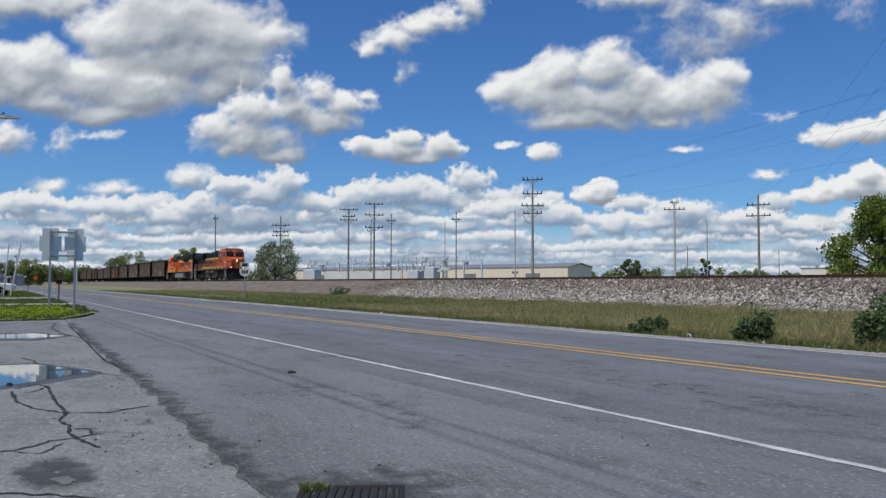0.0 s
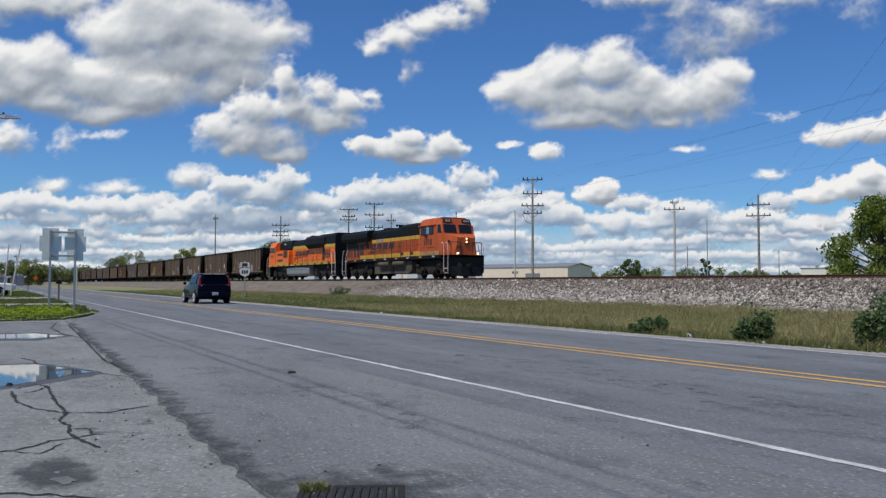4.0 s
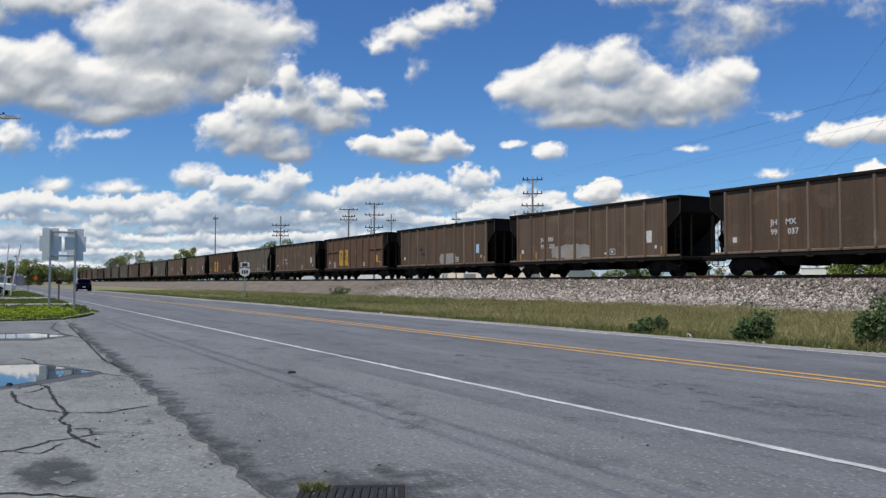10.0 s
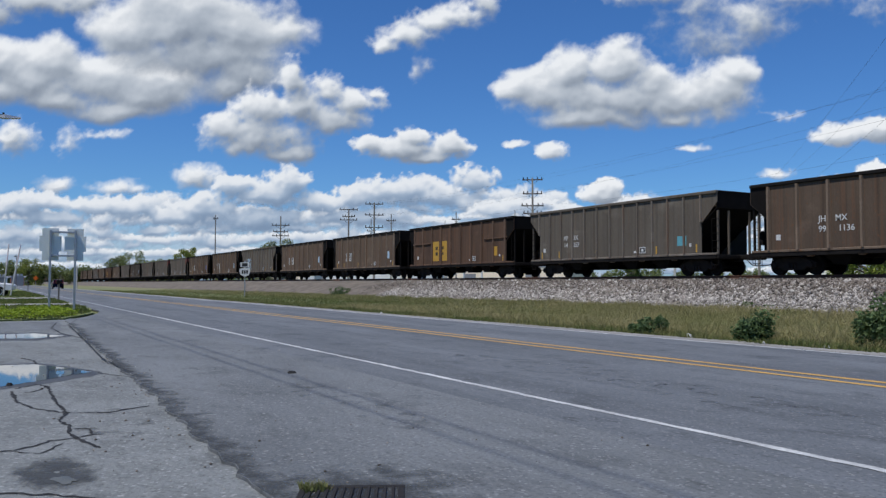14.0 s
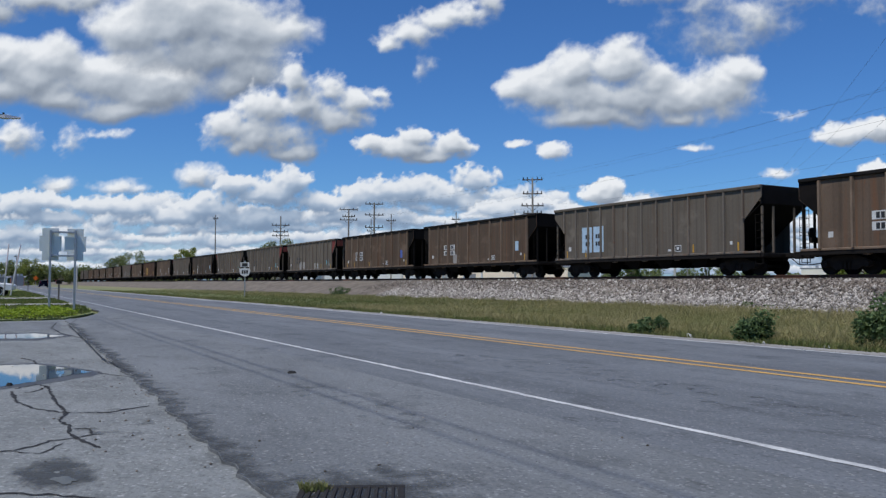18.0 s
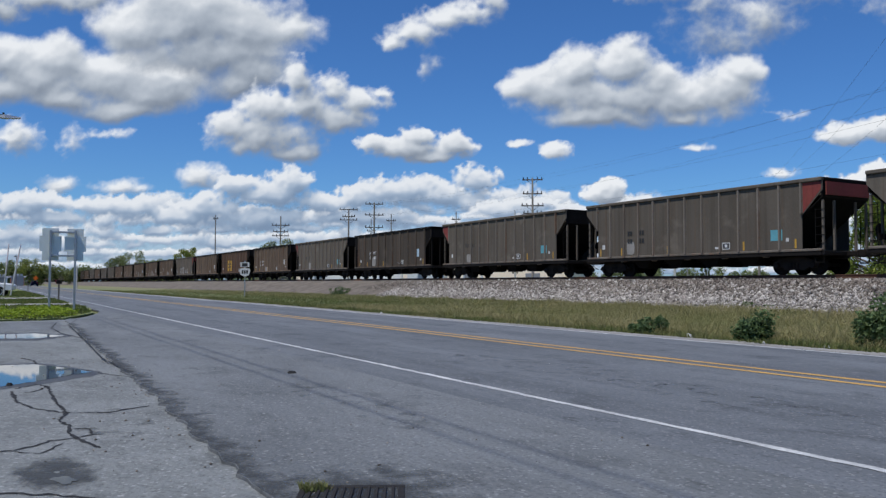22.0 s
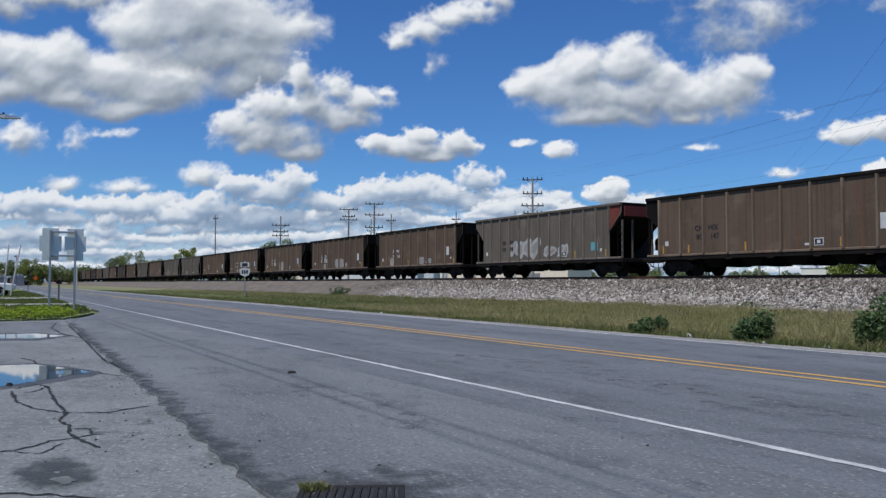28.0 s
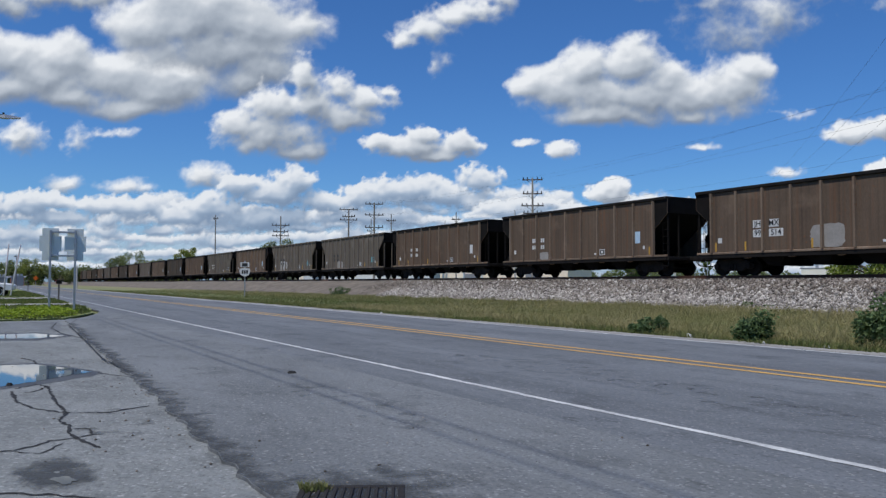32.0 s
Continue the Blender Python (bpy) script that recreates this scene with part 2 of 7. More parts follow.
# ---- mesh helpers ----
class Mesh:
    """Collects vertices and faces of one part."""

    def __init__(self):
        self.v, self.f = [], []

    def add(self, verts, faces):
        o = len(self.v)
        self.v += [tuple(p) for p in verts]
        self.f += [tuple(i + o for i in f) for f in faces]
        return self

    def box(self, x0, x1, y0, y1, z0, z1, bev=0.0):
        """A box, its upright and long edges chamfered by bev."""
        if bev <= 0:
            return self.add([(x0, y0, z0), (x1, y0, z0), (x1, y1, z0), (x0, y1, z0), (x0, y0, z1), (x1, y0, z1), (x1, y1, z1), (x0, y1, z1)],
                            [(3, 2, 1, 0), (4, 5, 6, 7), (0, 1, 5, 4), (1, 2, 6, 5), (2, 3, 7, 6), (3, 0, 4, 7)])
        b = min(bev, 0.45 * min(x1 - x0, y1 - y0, z1 - z0))
        prof = [(y0 + b, z0), (y1 - b, z0), (y1, z0 + b), (y1, z1 - b), (y1 - b, z1), (y0 + b, z1), (y0, z1 - b), (y0, z0 + b)]
        cy, cz = (y0 + y1) / 2, (z0 + z1) / 2
        ky, kz = 1 - 2 * b / (y1 - y0), 1 - 2 * b / (z1 - z0)
        small = [(cy + (y - cy) * ky, cz + (z - cz) * kz) for y, z in prof]
        rings = [[(x0, *p) for p in small], [(x0 + b, *p) for p in prof], [(x1 - b, *p) for p in prof], [(x1, *p) for p in small]]
        return self.loft(rings)

    def loft(self, rings, caps=True):
        """Skin over closed rings of equal count."""
        n = len(rings[0])
        vs = [p for r in rings for p in r]
        fs = []
        for k in range(len(rings) - 1):
            for i in range(n):
                j = (i + 1) % n
                fs.append((k * n + i, k * n + j, (k + 1) * n + j, (k + 1) * n + i))
        if caps:
            fs.append(tuple(reversed(range(n))))
            fs.append(tuple((len(rings) - 1) * n + i for i in range(n)))
        return self.add(vs, fs)

    def slab_y(self, prof, y0, y1):
        """An outline of (x, z) drawn out from y0 to y1."""
        return self.loft([[(x, y0, z) for x, z in prof], [(x, y1, z) for x, z in prof]])

    def slab_x(self, prof, x0, x1):
        return self.loft([[(x0, y, z) for y, z in prof], [(x1, y, z) for y, z in prof]])

    def slab_z(self, prof, z0, z1):
        return self.loft([[(x, y, z0) for x, y in prof], [(x, y, z1) for x, y in prof]])

    def tube(self, a, b, r, r2=None, n=8):
        a, b = Vector(a), Vector(b)
        d = (b - a).normalized()
        u = d.orthogonal().normalized()
        w = d.cross(u)
        r2 = r if r2 is None else r2
        ring = lambda c, q: [c + (u * math.cos(k * math.tau / n) + w * math.sin(k * math.tau / n)) * q for k in range(n)]
        return self.loft([ring(a, r), ring(b, r2)])

    def path(self, pts, r, n=6):
        for a, b in zip(pts, pts[1:]):
            self.tube(a, b, r, n=n)
        return self

    def lathe_y(self, prof, x=0.0, z=0.0, n=20):
        """A profile of (radius, y) turned round an axle that lies along y."""
        rings = [[(x + r * math.cos(k * math.tau / n), y, z + r * math.sin(k * math.tau / n)) for k in range(n)] for r, y in prof]
        return self.loft(rings)

    def obj(self, name, mat, parent=None, label="", smooth=False, at=None):
        me = bpy.data.meshes.new(name)
        me.from_pydata(self.v, [], self.f)
        me.materials.append(mat)
        if smooth:
            me.shade_smooth()
            me.set_sharp_from_angle(angle=radians(35))
        me.update()
        ob = new(name, me)
        if parent:
            ob.parent = parent
        if at is not None:
            ob.matrix_basis = at
        if label:
            tagged(ob, label)
        return ob


def thing(name, m, label, category, group="", kind=""):
    ob = new(name)
    ob.matrix_basis = m
    return tagged(ob, label, category, group, kind)


def soup(name, verts, tris, mat, parent=None):
    """One mesh from arrays."""
    me = bpy.data.meshes.new(name)
    me.vertices.add(len(verts))
    me.vertices.foreach_set("co", np.asarray(verts, np.float32).ravel())
    tris = np.asarray(tris, np.int32)
    k = tris.shape[1]
    me.loops.add(tris.size)
    me.loops.foreach_set("vertex_index", tris.ravel())
    me.polygons.add(len(tris))
    me.polygons.foreach_set("loop_start", np.arange(0, tris.size, k, dtype=np.int32))
    me.update(calc_edges=True)
    me.validate()
    me.materials.append(mat)
    ob = new(name, me)
    if parent:
        ob.parent = parent
    return ob


def text_part(words, size, mat, parent, m, label="", spacing=1.0, depth=0.003):
    """Raised or painted characters as one mesh part."""
    c = bpy.data.curves.new("lettering", "FONT")
    c.body, c.size, c.align_x, c.align_y, c.extrude, c.space_character = words, size, "CENTER", "CENTER", depth, spacing
    c.resolution_u = 2
    c.offset = 0.012 * size
    tmp = new("lettering", c)
    me = bpy.data.meshes.new_from_object(tmp)
    bpy.data.objects.remove(tmp)
    me.materials.clear()
    me.materials.append(mat)
    ob = new("lettering", me)
    ob.parent = parent
    ob.matrix_basis = m
    return tagged(ob, label)


def leaf_cloud(rng, centres, radii, count, size, droop=0.5):
    """Small leaf quads filling lumps; arrays of vertices and faces."""
    pick = rng.choice(len(centres), count, p=np.asarray(radii) ** 2 / np.sum(np.asarray(radii) ** 2))
    d = rng.normal(size=(count, 3))
    d /= np.linalg.norm(d, axis=1)[:, None]
    rad = np.asarray(radii)[pick] * (0.45 + 0.6 * rng.random(count) ** 0.5)
    rad *= 1 + 0.2 * rng.normal(size=count)
    c = np.asarray(centres)[pick] + d * rad[:, None] * np.array([1, 1, 0.8])
    u = rng.normal(size=(count, 3))
    u /= np.linalg.norm(u, axis=1)[:, None]
    w = np.cross(u, rng.normal(size=(count, 3)))
    w /= np.linalg.norm(w, axis=1)[:, None]
    s = size * (0.6 + 0.8 * rng.random(count))[:, None]
    v = np.stack([c - u * s, c + w * s * 0.55, c + u * s, c - w * s * 0.55], 1).reshape(-1, 3)
    return v, np.arange(count * 4).reshape(-1, 4)


# ---- ground, road, track bed ----
def flat(name, pts, z, mat, label, category, parent=None):
    me = Mesh()
    me.slab_z(pts, z - 0.05, z)
    return tagged(me.obj(name, mat, parent), label, category, kind="structure")


def ragged(a, b, n, amp, seed):
    """Points from a to b with an uneven sideways wander."""
    rng = random.Random(seed)
    a, b = Vector(a), Vector(b)
    side = Vector((-(b - a).y, (b - a).x)).normalized()
    return [tuple(a.lerp(b, k / n) + side * rng.uniform(-amp, amp) * (0 < k < n)) for k in range(n + 1)]


g = Mesh()
g.add([(-4600, -4600, -0.09), (4600, -4600, -0.09), (4600, 4600, -0.09), (-4600, 4600, -0.09)], [(0, 1, 2, 3)])
tagged(g.obj("ground", FIELD), "flat green and tan open land to the horizon", "ground", kind="structure")

ROAD_FAR, ROAD_NEAR = 12.45, 3.75
road_edge = [(-900, ROAD_NEAR), (-60, ROAD_NEAR)] + ragged((-60, ROAD_NEAR), (-34, 3.7), 10, 0.06, 3)[1:] + \
    [(-31, 3.3), (-28, 2.6), (-26.4, 1.98)] + ragged((-25.5, 1.85), (-17.5, 1.64), 14, 0.07, 5) + ragged((-17.5, 1.62), (-10.5, 1.45), 20, 0.06, 6)[1:] + \
    ragged((-10.5, 1.5), (-4.4, 1.27), 46, 0.05, 7)[1:] + ragged((-4.4, 1.27), (60, 1.2), 60, 0.05, 8)[1:]
flat("road", [(-900, 4.0), (60, 4.0), (60, 12.0), (-900, 12.0)], 0.0, ASPHALT, "worn grey asphalt two-lane road with darker stains", "road")
flat("road_apron", road_edge + [(60, 4.0), (-900, 4.0)], 0.0, APRON, "paler worn asphalt apron along the road edge", "road")
flat("shoulder", ragged((-900, 12.0), (60, 12.0), 2, 0.0, 1) + ragged((60, 12.75), (-150, 12.75), 240, 0.12, 2) + [(-900, 12.7)], -0.012, SHOULDER, "pale gravelly road shoulder along the verge", "shoulder")
flat("parking_lot", [(-27.5, -40), (60, -40), (60, 1.6), (-4.4, 1.6), (-27.5, 2.2)], -0.02, LOT, "cracked pale grey asphalt lot beside the road", "parking lot")


def painted_line(name, y, w, mat, x0, x1, label, rough=0.009):
    """Road paint with worn, wandering edges, a few millimetres proud."""
    rng = random.Random(int(y * 100))
    cuts = [x0 + 4.0 * k for k in range(int((-45 - x0) / 4))]
    x = cuts[-1]
    while x < x1:
        x += rng.uniform(0.06, 0.2)
        cuts.append(x)
    vs = []
    for x in cuts:
        vs += [(x, y - w / 2 + rng.uniform(-rough, rough), 0.004), (x, y + w / 2 + rng.uniform(-rough, rough), 0.004)]
    me = Mesh().add(vs, [(2 * k, 2 * k + 2, 2 * k + 3, 2 * k + 1) for k in range(len(cuts) - 1)])
    return tagged(me.obj(name, mat), label, "road marking", kind="structure")


painted_line("edge_line", 4.63, 0.078, WHITE_LINE, -420, 40, "worn white road edge line", 0.013)
painted_line("edge_line", 11.87, 0.1, WHITE_LINE, -420, 40, "worn white road edge line")
painted_line("centre_line", 8.40, 0.125, YELLOW_LINE, -420, 40, "worn yellow road centre line")
painted_line("centre_line", 8.76, 0.125, YELLOW_LINE, -420, 40, "worn yellow road centre line")

# verge, ballast bank and track
TOE, CREST, RAIL_Z, TRACK_Y = 25.0, 28.6, 1.51, 31.35
xs = [-1150, -900, -500, -300, -200] + [-150 + 2.5 * k for k in range(84)] + [80, 140, 250, 500, 760]
rng = random.Random(11)


def strip(name, rows, mat, label, category, wob=0.0):
    """A long sheet along the track with the cross-section rows of (y, z)."""
    me = Mesh()
    n = len(rows)
    me.add([(x, y + rng.uniform(-wob, wob), z + rng.uniform(-wob, wob) * 0.3) for x in xs for y, z in rows],
           [(k * n + i, (k + 1) * n + i, (k + 1) * n + i + 1, k * n + i + 1) for k in range(len(xs) - 1) for i in range(n - 1)])
    return tagged(me.obj(name, mat, smooth=True), label, category, kind="structure")


strip("verge", [(12.3, -0.06), (13.5, -0.05), (17, -0.15), (21, -0.1), (TOE + 0.6, 0.16)], DRY_EARTH, "dry grassy verge between road and railway", "verge", 0.05)
strip("ballast_bank", [(TOE - 0.4, 0.02), (TOE + 0.2, 0.2), (26.2, 0.5), (27.4, 0.92), (CREST, 1.3), (29.3, 1.33), (33.4, 1.33), (34.2, 1.25), (37.5, 0.0), (38.2, -0.1)], BALLAST, "grey crushed stone railway ballast bank", "ballast", 0.06)


def stones(n, x0, x1, mean, spread, mat, seed, label, small=0.026, large=0.045):
    """Crushed stones over the bank, most of them near the height mean on its slope."""
    r = np.random.default_rng(seed)
    x = x1 - (x1 - x0) * r.random(n) ** 1.35
    y = np.clip(mean + spread * r.normal(size=n), TOE - 0.3, 28.75 - 0.6 * r.random(n))
    prof_y, prof_z = [TOE - 0.4, TOE + 0.2, 26.2, 27.4, CREST, 29.3, 30], [0.02, 0.2, 0.5, 0.92, 1.3, 1.33, 1.33]
    s = small + large * r.random(n) ** 2.5
    z = np.interp(y, prof_y, prof_z) + 0.15 * s
    base = np.array([(1, 0, 0), (0, 1, 0), (-1, 0, 0), (0, -1, 0), (0, 0, 0.9), (0, 0, -0.9)])
    v = base[None] * s[:, None, None] * (0.55 + 0.9 * r.random((n, 6, 1)))
    a = r.random(n) * 6.28
    c, d = np.cos(a)[:, None], np.sin(a)[:, None]
    v = np.stack([v[..., 0] * c - v[..., 1] * d, v[..., 0] * d + v[..., 1] * c, v[..., 2]], -1)
    v += np.stack([x, y, z], -1)[:, None]
    f = np.array([(0, 1, 4), (1, 2, 4), (2, 3, 4), (3, 0, 4), (1, 0, 5), (2, 1, 5), (3, 2, 5), (0, 3, 5)])
    f = (f[None] + (np.arange(n) * 6)[:, None, None]).reshape(-1, 3)
    tagged(soup("ballast_stones", v.reshape(-1, 3), f, mat), label, "stones", kind="stuff")


stones(34000, -55, 1, 26.0, 0.75, STONE, 5, "loose pale grey crushed ballast stones")
stones(40000, -60, 1, 27.9, 0.9, STONE_BROWN, 6, "loose brownish crushed ballast stones")
stones(5000, -55, 1, 26.6, 1.2, STONE, 7, "large loose crushed ballast stones", 0.05, 0.06)

RAIL_PROF = [(-0.07, 0), (0.07, 0), (0.07, 0.012), (0.012, 0.03), (0.012, 0.13), (0.036, 0.14), (0.036, 0.165), (0.03, 0.172), (-0.03, 0.172), (-0.036, 0.165), (-0.036, 0.14), (-0.012, 0.13), (-0.012, 0.03), (-0.07, 0.012)]
track = thing("railway_track", pose(0, TRACK_Y, RAIL_Z - 0.172), "rusty steel rails on wooden ties in ballast", "railway track", kind="structure")
for side in (-0.7535, 0.7535):
    Mesh().slab_x([(y + side, z) for y, z in RAIL_PROF], -1150, 740).obj("rail", RUST, track, "rust brown steel rail with a worn head")
tie_mesh = None
for k in range(300):
    t = Mesh().box(-0.11, 0.11, -1.3, 1.3, -0.15, 0.0, 0.015).obj("tie", WOOD_TIE, track) if tie_mesh is None else new("tie", tie_mesh)
    tie_mesh = t.data
    t.parent, t.matrix_basis = track, pose(-135 + 0.5 * k, 0, -0.002)


# ---- clouds: far sheets of the sky backdrop that drift with the wind ----
HEAD = Vector((AIM[0], AIM[1], 0)).normalized()
RIGHT = Vector((HEAD.y, -HEAD.x, 0))
SHEETS = []


PALETTES = {"high": ((0.225, 0.265, 0.33), (0.32, 0.365, 0.43), (0.455, 0.50, 0.56), (0.60, 0.635, 0.68), (0.83, 0.845, 0.86)),
            "low": ((0.205, 0.285, 0.41), (0.265, 0.35, 0.475), (0.36, 0.445, 0.565), (0.515, 0.58, 0.67), (0.77, 0.795, 0.825)),
            "haze": ((0.235, 0.335, 0.50), (0.275, 0.375, 0.54), (0.325, 0.425, 0.58), (0.40, 0.495, 0.63), (0.49, 0.575, 0.69))}


def cloud_mat(pal):
    """Glowing cloud: thickness with fine broken noise gives cover, the light that gets down through it gives its tone."""
    m, n, l, b = node_mat("cloud_glow")
    n.remove(b)
    tc = n.new("ShaderNodeTexCoord")
    thick, tone = n.new("ShaderNodeAttribute"), n.new("ShaderNodeAttribute")
    thick.attribute_name, tone.attribute_name = "thick", "tone"
    fine = n.new("ShaderNodeTexNoise")
    fine.inputs["Scale"].default_value, fine.inputs["Detail"].default_value, fine.inputs["Roughness"].default_value = 0.16, 6, 0.6
    l.new(tc.outputs["Object"], fine.inputs["Vector"])

    def mth(op, a, c, d):
        k = n.new("ShaderNodeMath")
        k.operation = op
        l.new(a, k.inputs[0])
        k.inputs[1].default_value = c
        if isinstance(d, float):
            k.inputs[2].default_value = d
        else:
            l.new(d, k.inputs[2])
        return k.outputs[0]

    zero = mth("MULTIPLY_ADD", fine.outputs["Fac"], 1.0, -0.5)
    cov = mth("MULTIPLY_ADD", zero, 0.32, thick.outputs["Fac"])
    mr = n.new("ShaderNodeMapRange")
    mr.interpolation_type = "SMOOTHSTEP"
    mr.inputs["From Min"].default_value, mr.inputs["From Max"].default_value = 0.0, 1.0
    l.new(cov, mr.inputs["Value"])
    tn = mth("MULTIPLY_ADD", zero, 0.14, tone.outputs["Fac"])
    rp = n.new("ShaderNodeValToRGB")
    el = rp.color_ramp.elements
    while len(el) < 5:
        el.new(0.5)
    for e, p, c in zip(el, (0.0, 0.25, 0.5, 0.75, 1.0), PALETTES[pal]):
        e.position, e.color = p, (*c, 1)
    l.new(tn, rp.inputs[0])
    em, tr, mx = n.new("ShaderNodeEmission"), n.new("ShaderNodeBsdfTransparent"), n.new("ShaderNodeMixShader")
    l.new(rp.outputs[0], em.inputs["Color"])
    l.new(mr.outputs[0], mx.inputs[0])
    l.new(tr.outputs[0], mx.inputs[1])
    l.new(em.outputs[0], mx.inputs[2])
    l.new(mx.outputs[0], n["Material Output"].inputs["Surface"])
    m.cycles.emission_sampling = "NONE"
    return m


CLOUD_MATS = {p: cloud_mat(p) for p in PALETTES}


def value_noise(tab, x, z):
    xi, zi = np.floor(x).astype(int), np.floor(z).astype(int)
    fx, fz = x - xi, z - zi
    fx, fz = fx * fx * (3 - 2 * fx), fz * fz * (3 - 2 * fz)
    q = lambda i, j: tab[(zi + j) % 97, (xi + i) % 97]
    return (q(0, 0) * (1 - fx) + q(1, 0) * fx) * (1 - fz) + (q(0, 1) * (1 - fx) + q(1, 1) * fx) * fz


def fractal(tab, x, z, octaves, gain=0.5, billow=False):
    """Broken noise about nought; billow folds it into rounded heaps."""
    out, amp, tot = np.zeros_like(x), 1.0, 0.0
    for k in range(octaves):
        v = 2 * value_noise(tab, x, z) - 1
        out += amp * ((1 - 2 * np.abs(v)) if billow else v)
        tot += amp
        amp *= gain
        x, z = 1.62 * x + 1.17 * z + 11.3, -1.17 * x + 1.62 * z + 5.9
    return out / tot


def slide(f, dx, dz):
    """The field f seen dx columns and dz rows further on, with the edge held."""
    return np.roll(np.roll(np.pad(f, 12, "edge"), -dz, 0), -dx, 1)[12:-12, 12:-12]


def smoothed(f, times):
    for _ in range(times):
        f = (f + slide(f, 1, 0) + slide(f, -1, 0) + slide(f, 0, 1) + slide(f, 0, -1)) / 5
    return f


def cloud(label, lumps, seed, far, soft=0.4, grain=42, deep=60, rag=1.0, step=1.7, pal="high", base=0.0):
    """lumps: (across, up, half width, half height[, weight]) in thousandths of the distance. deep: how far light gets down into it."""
    lum = np.array([(*q, 1.0)[:5] for q in lumps], float)
    x0, x1 = (lum[:, 0] - lum[:, 2] * 1.5).min() - 8, (lum[:, 0] + lum[:, 2] * 1.5).max() + 8
    z0, z1 = max((lum[:, 1] - lum[:, 3] * 1.5).min() - 6, -8), (lum[:, 1] + lum[:, 3] * 1.5).max() + 8
    nx, nz = int((x1 - x0) / step) + 2, int((z1 - z0) / step) + 2
    gx, gz = np.meshgrid(np.linspace(x0, x1, nx), np.linspace(z0, z1, nz))
    tab = np.random.default_rng(seed + 500).random((97, 97))
    ax, az = gx / grain, gz / grain * 1.15
    wx = gx + 0.3 * grain * fractal(tab, ax * 1.1 + 40, az * 1.1, 4)
    wz = gz + 0.22 * grain * fractal(tab, ax * 1.1, az * 1.1 + 70, 4)
    heap = np.zeros_like(gx)
    for cx, cz, rx, rz, w in lum:
        dz = (wz - cz) / rz
        d = np.sqrt(((wx - cx) / rx) ** 2 + np.where(dz < 0, dz * 1.3, dz) ** 2)
        heap += np.exp(7.0 * np.clip(w * (1.22 - d), -1.2, 1))
    body = np.log(heap + 0.001) / 7.0
    puffs = fractal(tab, ax * 2.2, az * 2.2, 4, 0.55, True)
    wisps = fractal(tab, ax * 1.6 + 9, az * 1.6 + 31, 6, 0.55)
    thick = body + rag * (0.18 * puffs + 0.40 * wisps) - 0.02
    # light comes from above and a little from the left: what lies over a point takes it away
    dens = np.clip(thick + 0.05, 0, 0.8)
    over = np.zeros_like(gx)
    for k in range(nz - 2, -1, -1):
        up = over[k + 1] + dens[k + 1] * step / deep
        over[k] = (np.roll(up, 1) if k % 3 == 0 else up) * (1 - 0.35 * step / deep)
    lit = np.exp(-1.15 * smoothed(over, 2))
    heaps = smoothed(body + 0.26 * puffs + 0.3 * smoothed(wisps, 3), 3)
    near = np.clip((heaps - slide(heaps, -1, 3)) * 1.5, -0.3, 0.3)
    wide = smoothed(heaps, 5)
    near += np.clip((wide - slide(wide, -4, 9)) * 0.55, -0.25, 0.25)
    tone = 0.02 + base + 0.80 * lit + 0.62 * near + 0.06 * wisps
    edge = np.clip(np.minimum.reduce([(gx - x0) / 10, (x1 - gx) / 10, (z1 - gz) / 10]), 0, 1)
    thick = (thick - 0.5 * (1 - edge)) / (soft * (0.75 + 0.9 * (1 - lit)))
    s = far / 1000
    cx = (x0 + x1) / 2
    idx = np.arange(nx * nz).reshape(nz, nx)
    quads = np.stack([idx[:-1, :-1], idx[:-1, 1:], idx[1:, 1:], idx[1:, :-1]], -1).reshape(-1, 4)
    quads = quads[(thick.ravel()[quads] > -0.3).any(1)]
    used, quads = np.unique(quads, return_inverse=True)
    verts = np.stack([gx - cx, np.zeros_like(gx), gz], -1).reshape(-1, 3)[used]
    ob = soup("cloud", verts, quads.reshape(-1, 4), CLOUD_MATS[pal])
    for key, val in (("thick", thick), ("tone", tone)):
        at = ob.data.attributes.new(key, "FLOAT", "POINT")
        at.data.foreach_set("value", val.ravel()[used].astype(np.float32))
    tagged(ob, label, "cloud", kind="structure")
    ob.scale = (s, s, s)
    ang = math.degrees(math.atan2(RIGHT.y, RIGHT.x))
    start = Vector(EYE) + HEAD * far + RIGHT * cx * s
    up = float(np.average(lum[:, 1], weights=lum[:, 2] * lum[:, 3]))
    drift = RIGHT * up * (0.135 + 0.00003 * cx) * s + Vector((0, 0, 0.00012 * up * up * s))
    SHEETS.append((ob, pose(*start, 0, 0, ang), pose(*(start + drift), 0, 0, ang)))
    return ob


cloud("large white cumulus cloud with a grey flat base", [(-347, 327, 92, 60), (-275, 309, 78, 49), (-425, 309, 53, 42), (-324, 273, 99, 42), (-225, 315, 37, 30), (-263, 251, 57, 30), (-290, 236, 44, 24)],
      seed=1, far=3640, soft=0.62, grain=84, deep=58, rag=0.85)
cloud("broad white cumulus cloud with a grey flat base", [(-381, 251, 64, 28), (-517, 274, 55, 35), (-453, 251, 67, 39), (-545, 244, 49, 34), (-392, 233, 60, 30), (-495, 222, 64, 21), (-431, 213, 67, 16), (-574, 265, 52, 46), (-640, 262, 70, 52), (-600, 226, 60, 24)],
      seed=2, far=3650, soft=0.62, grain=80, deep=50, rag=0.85)
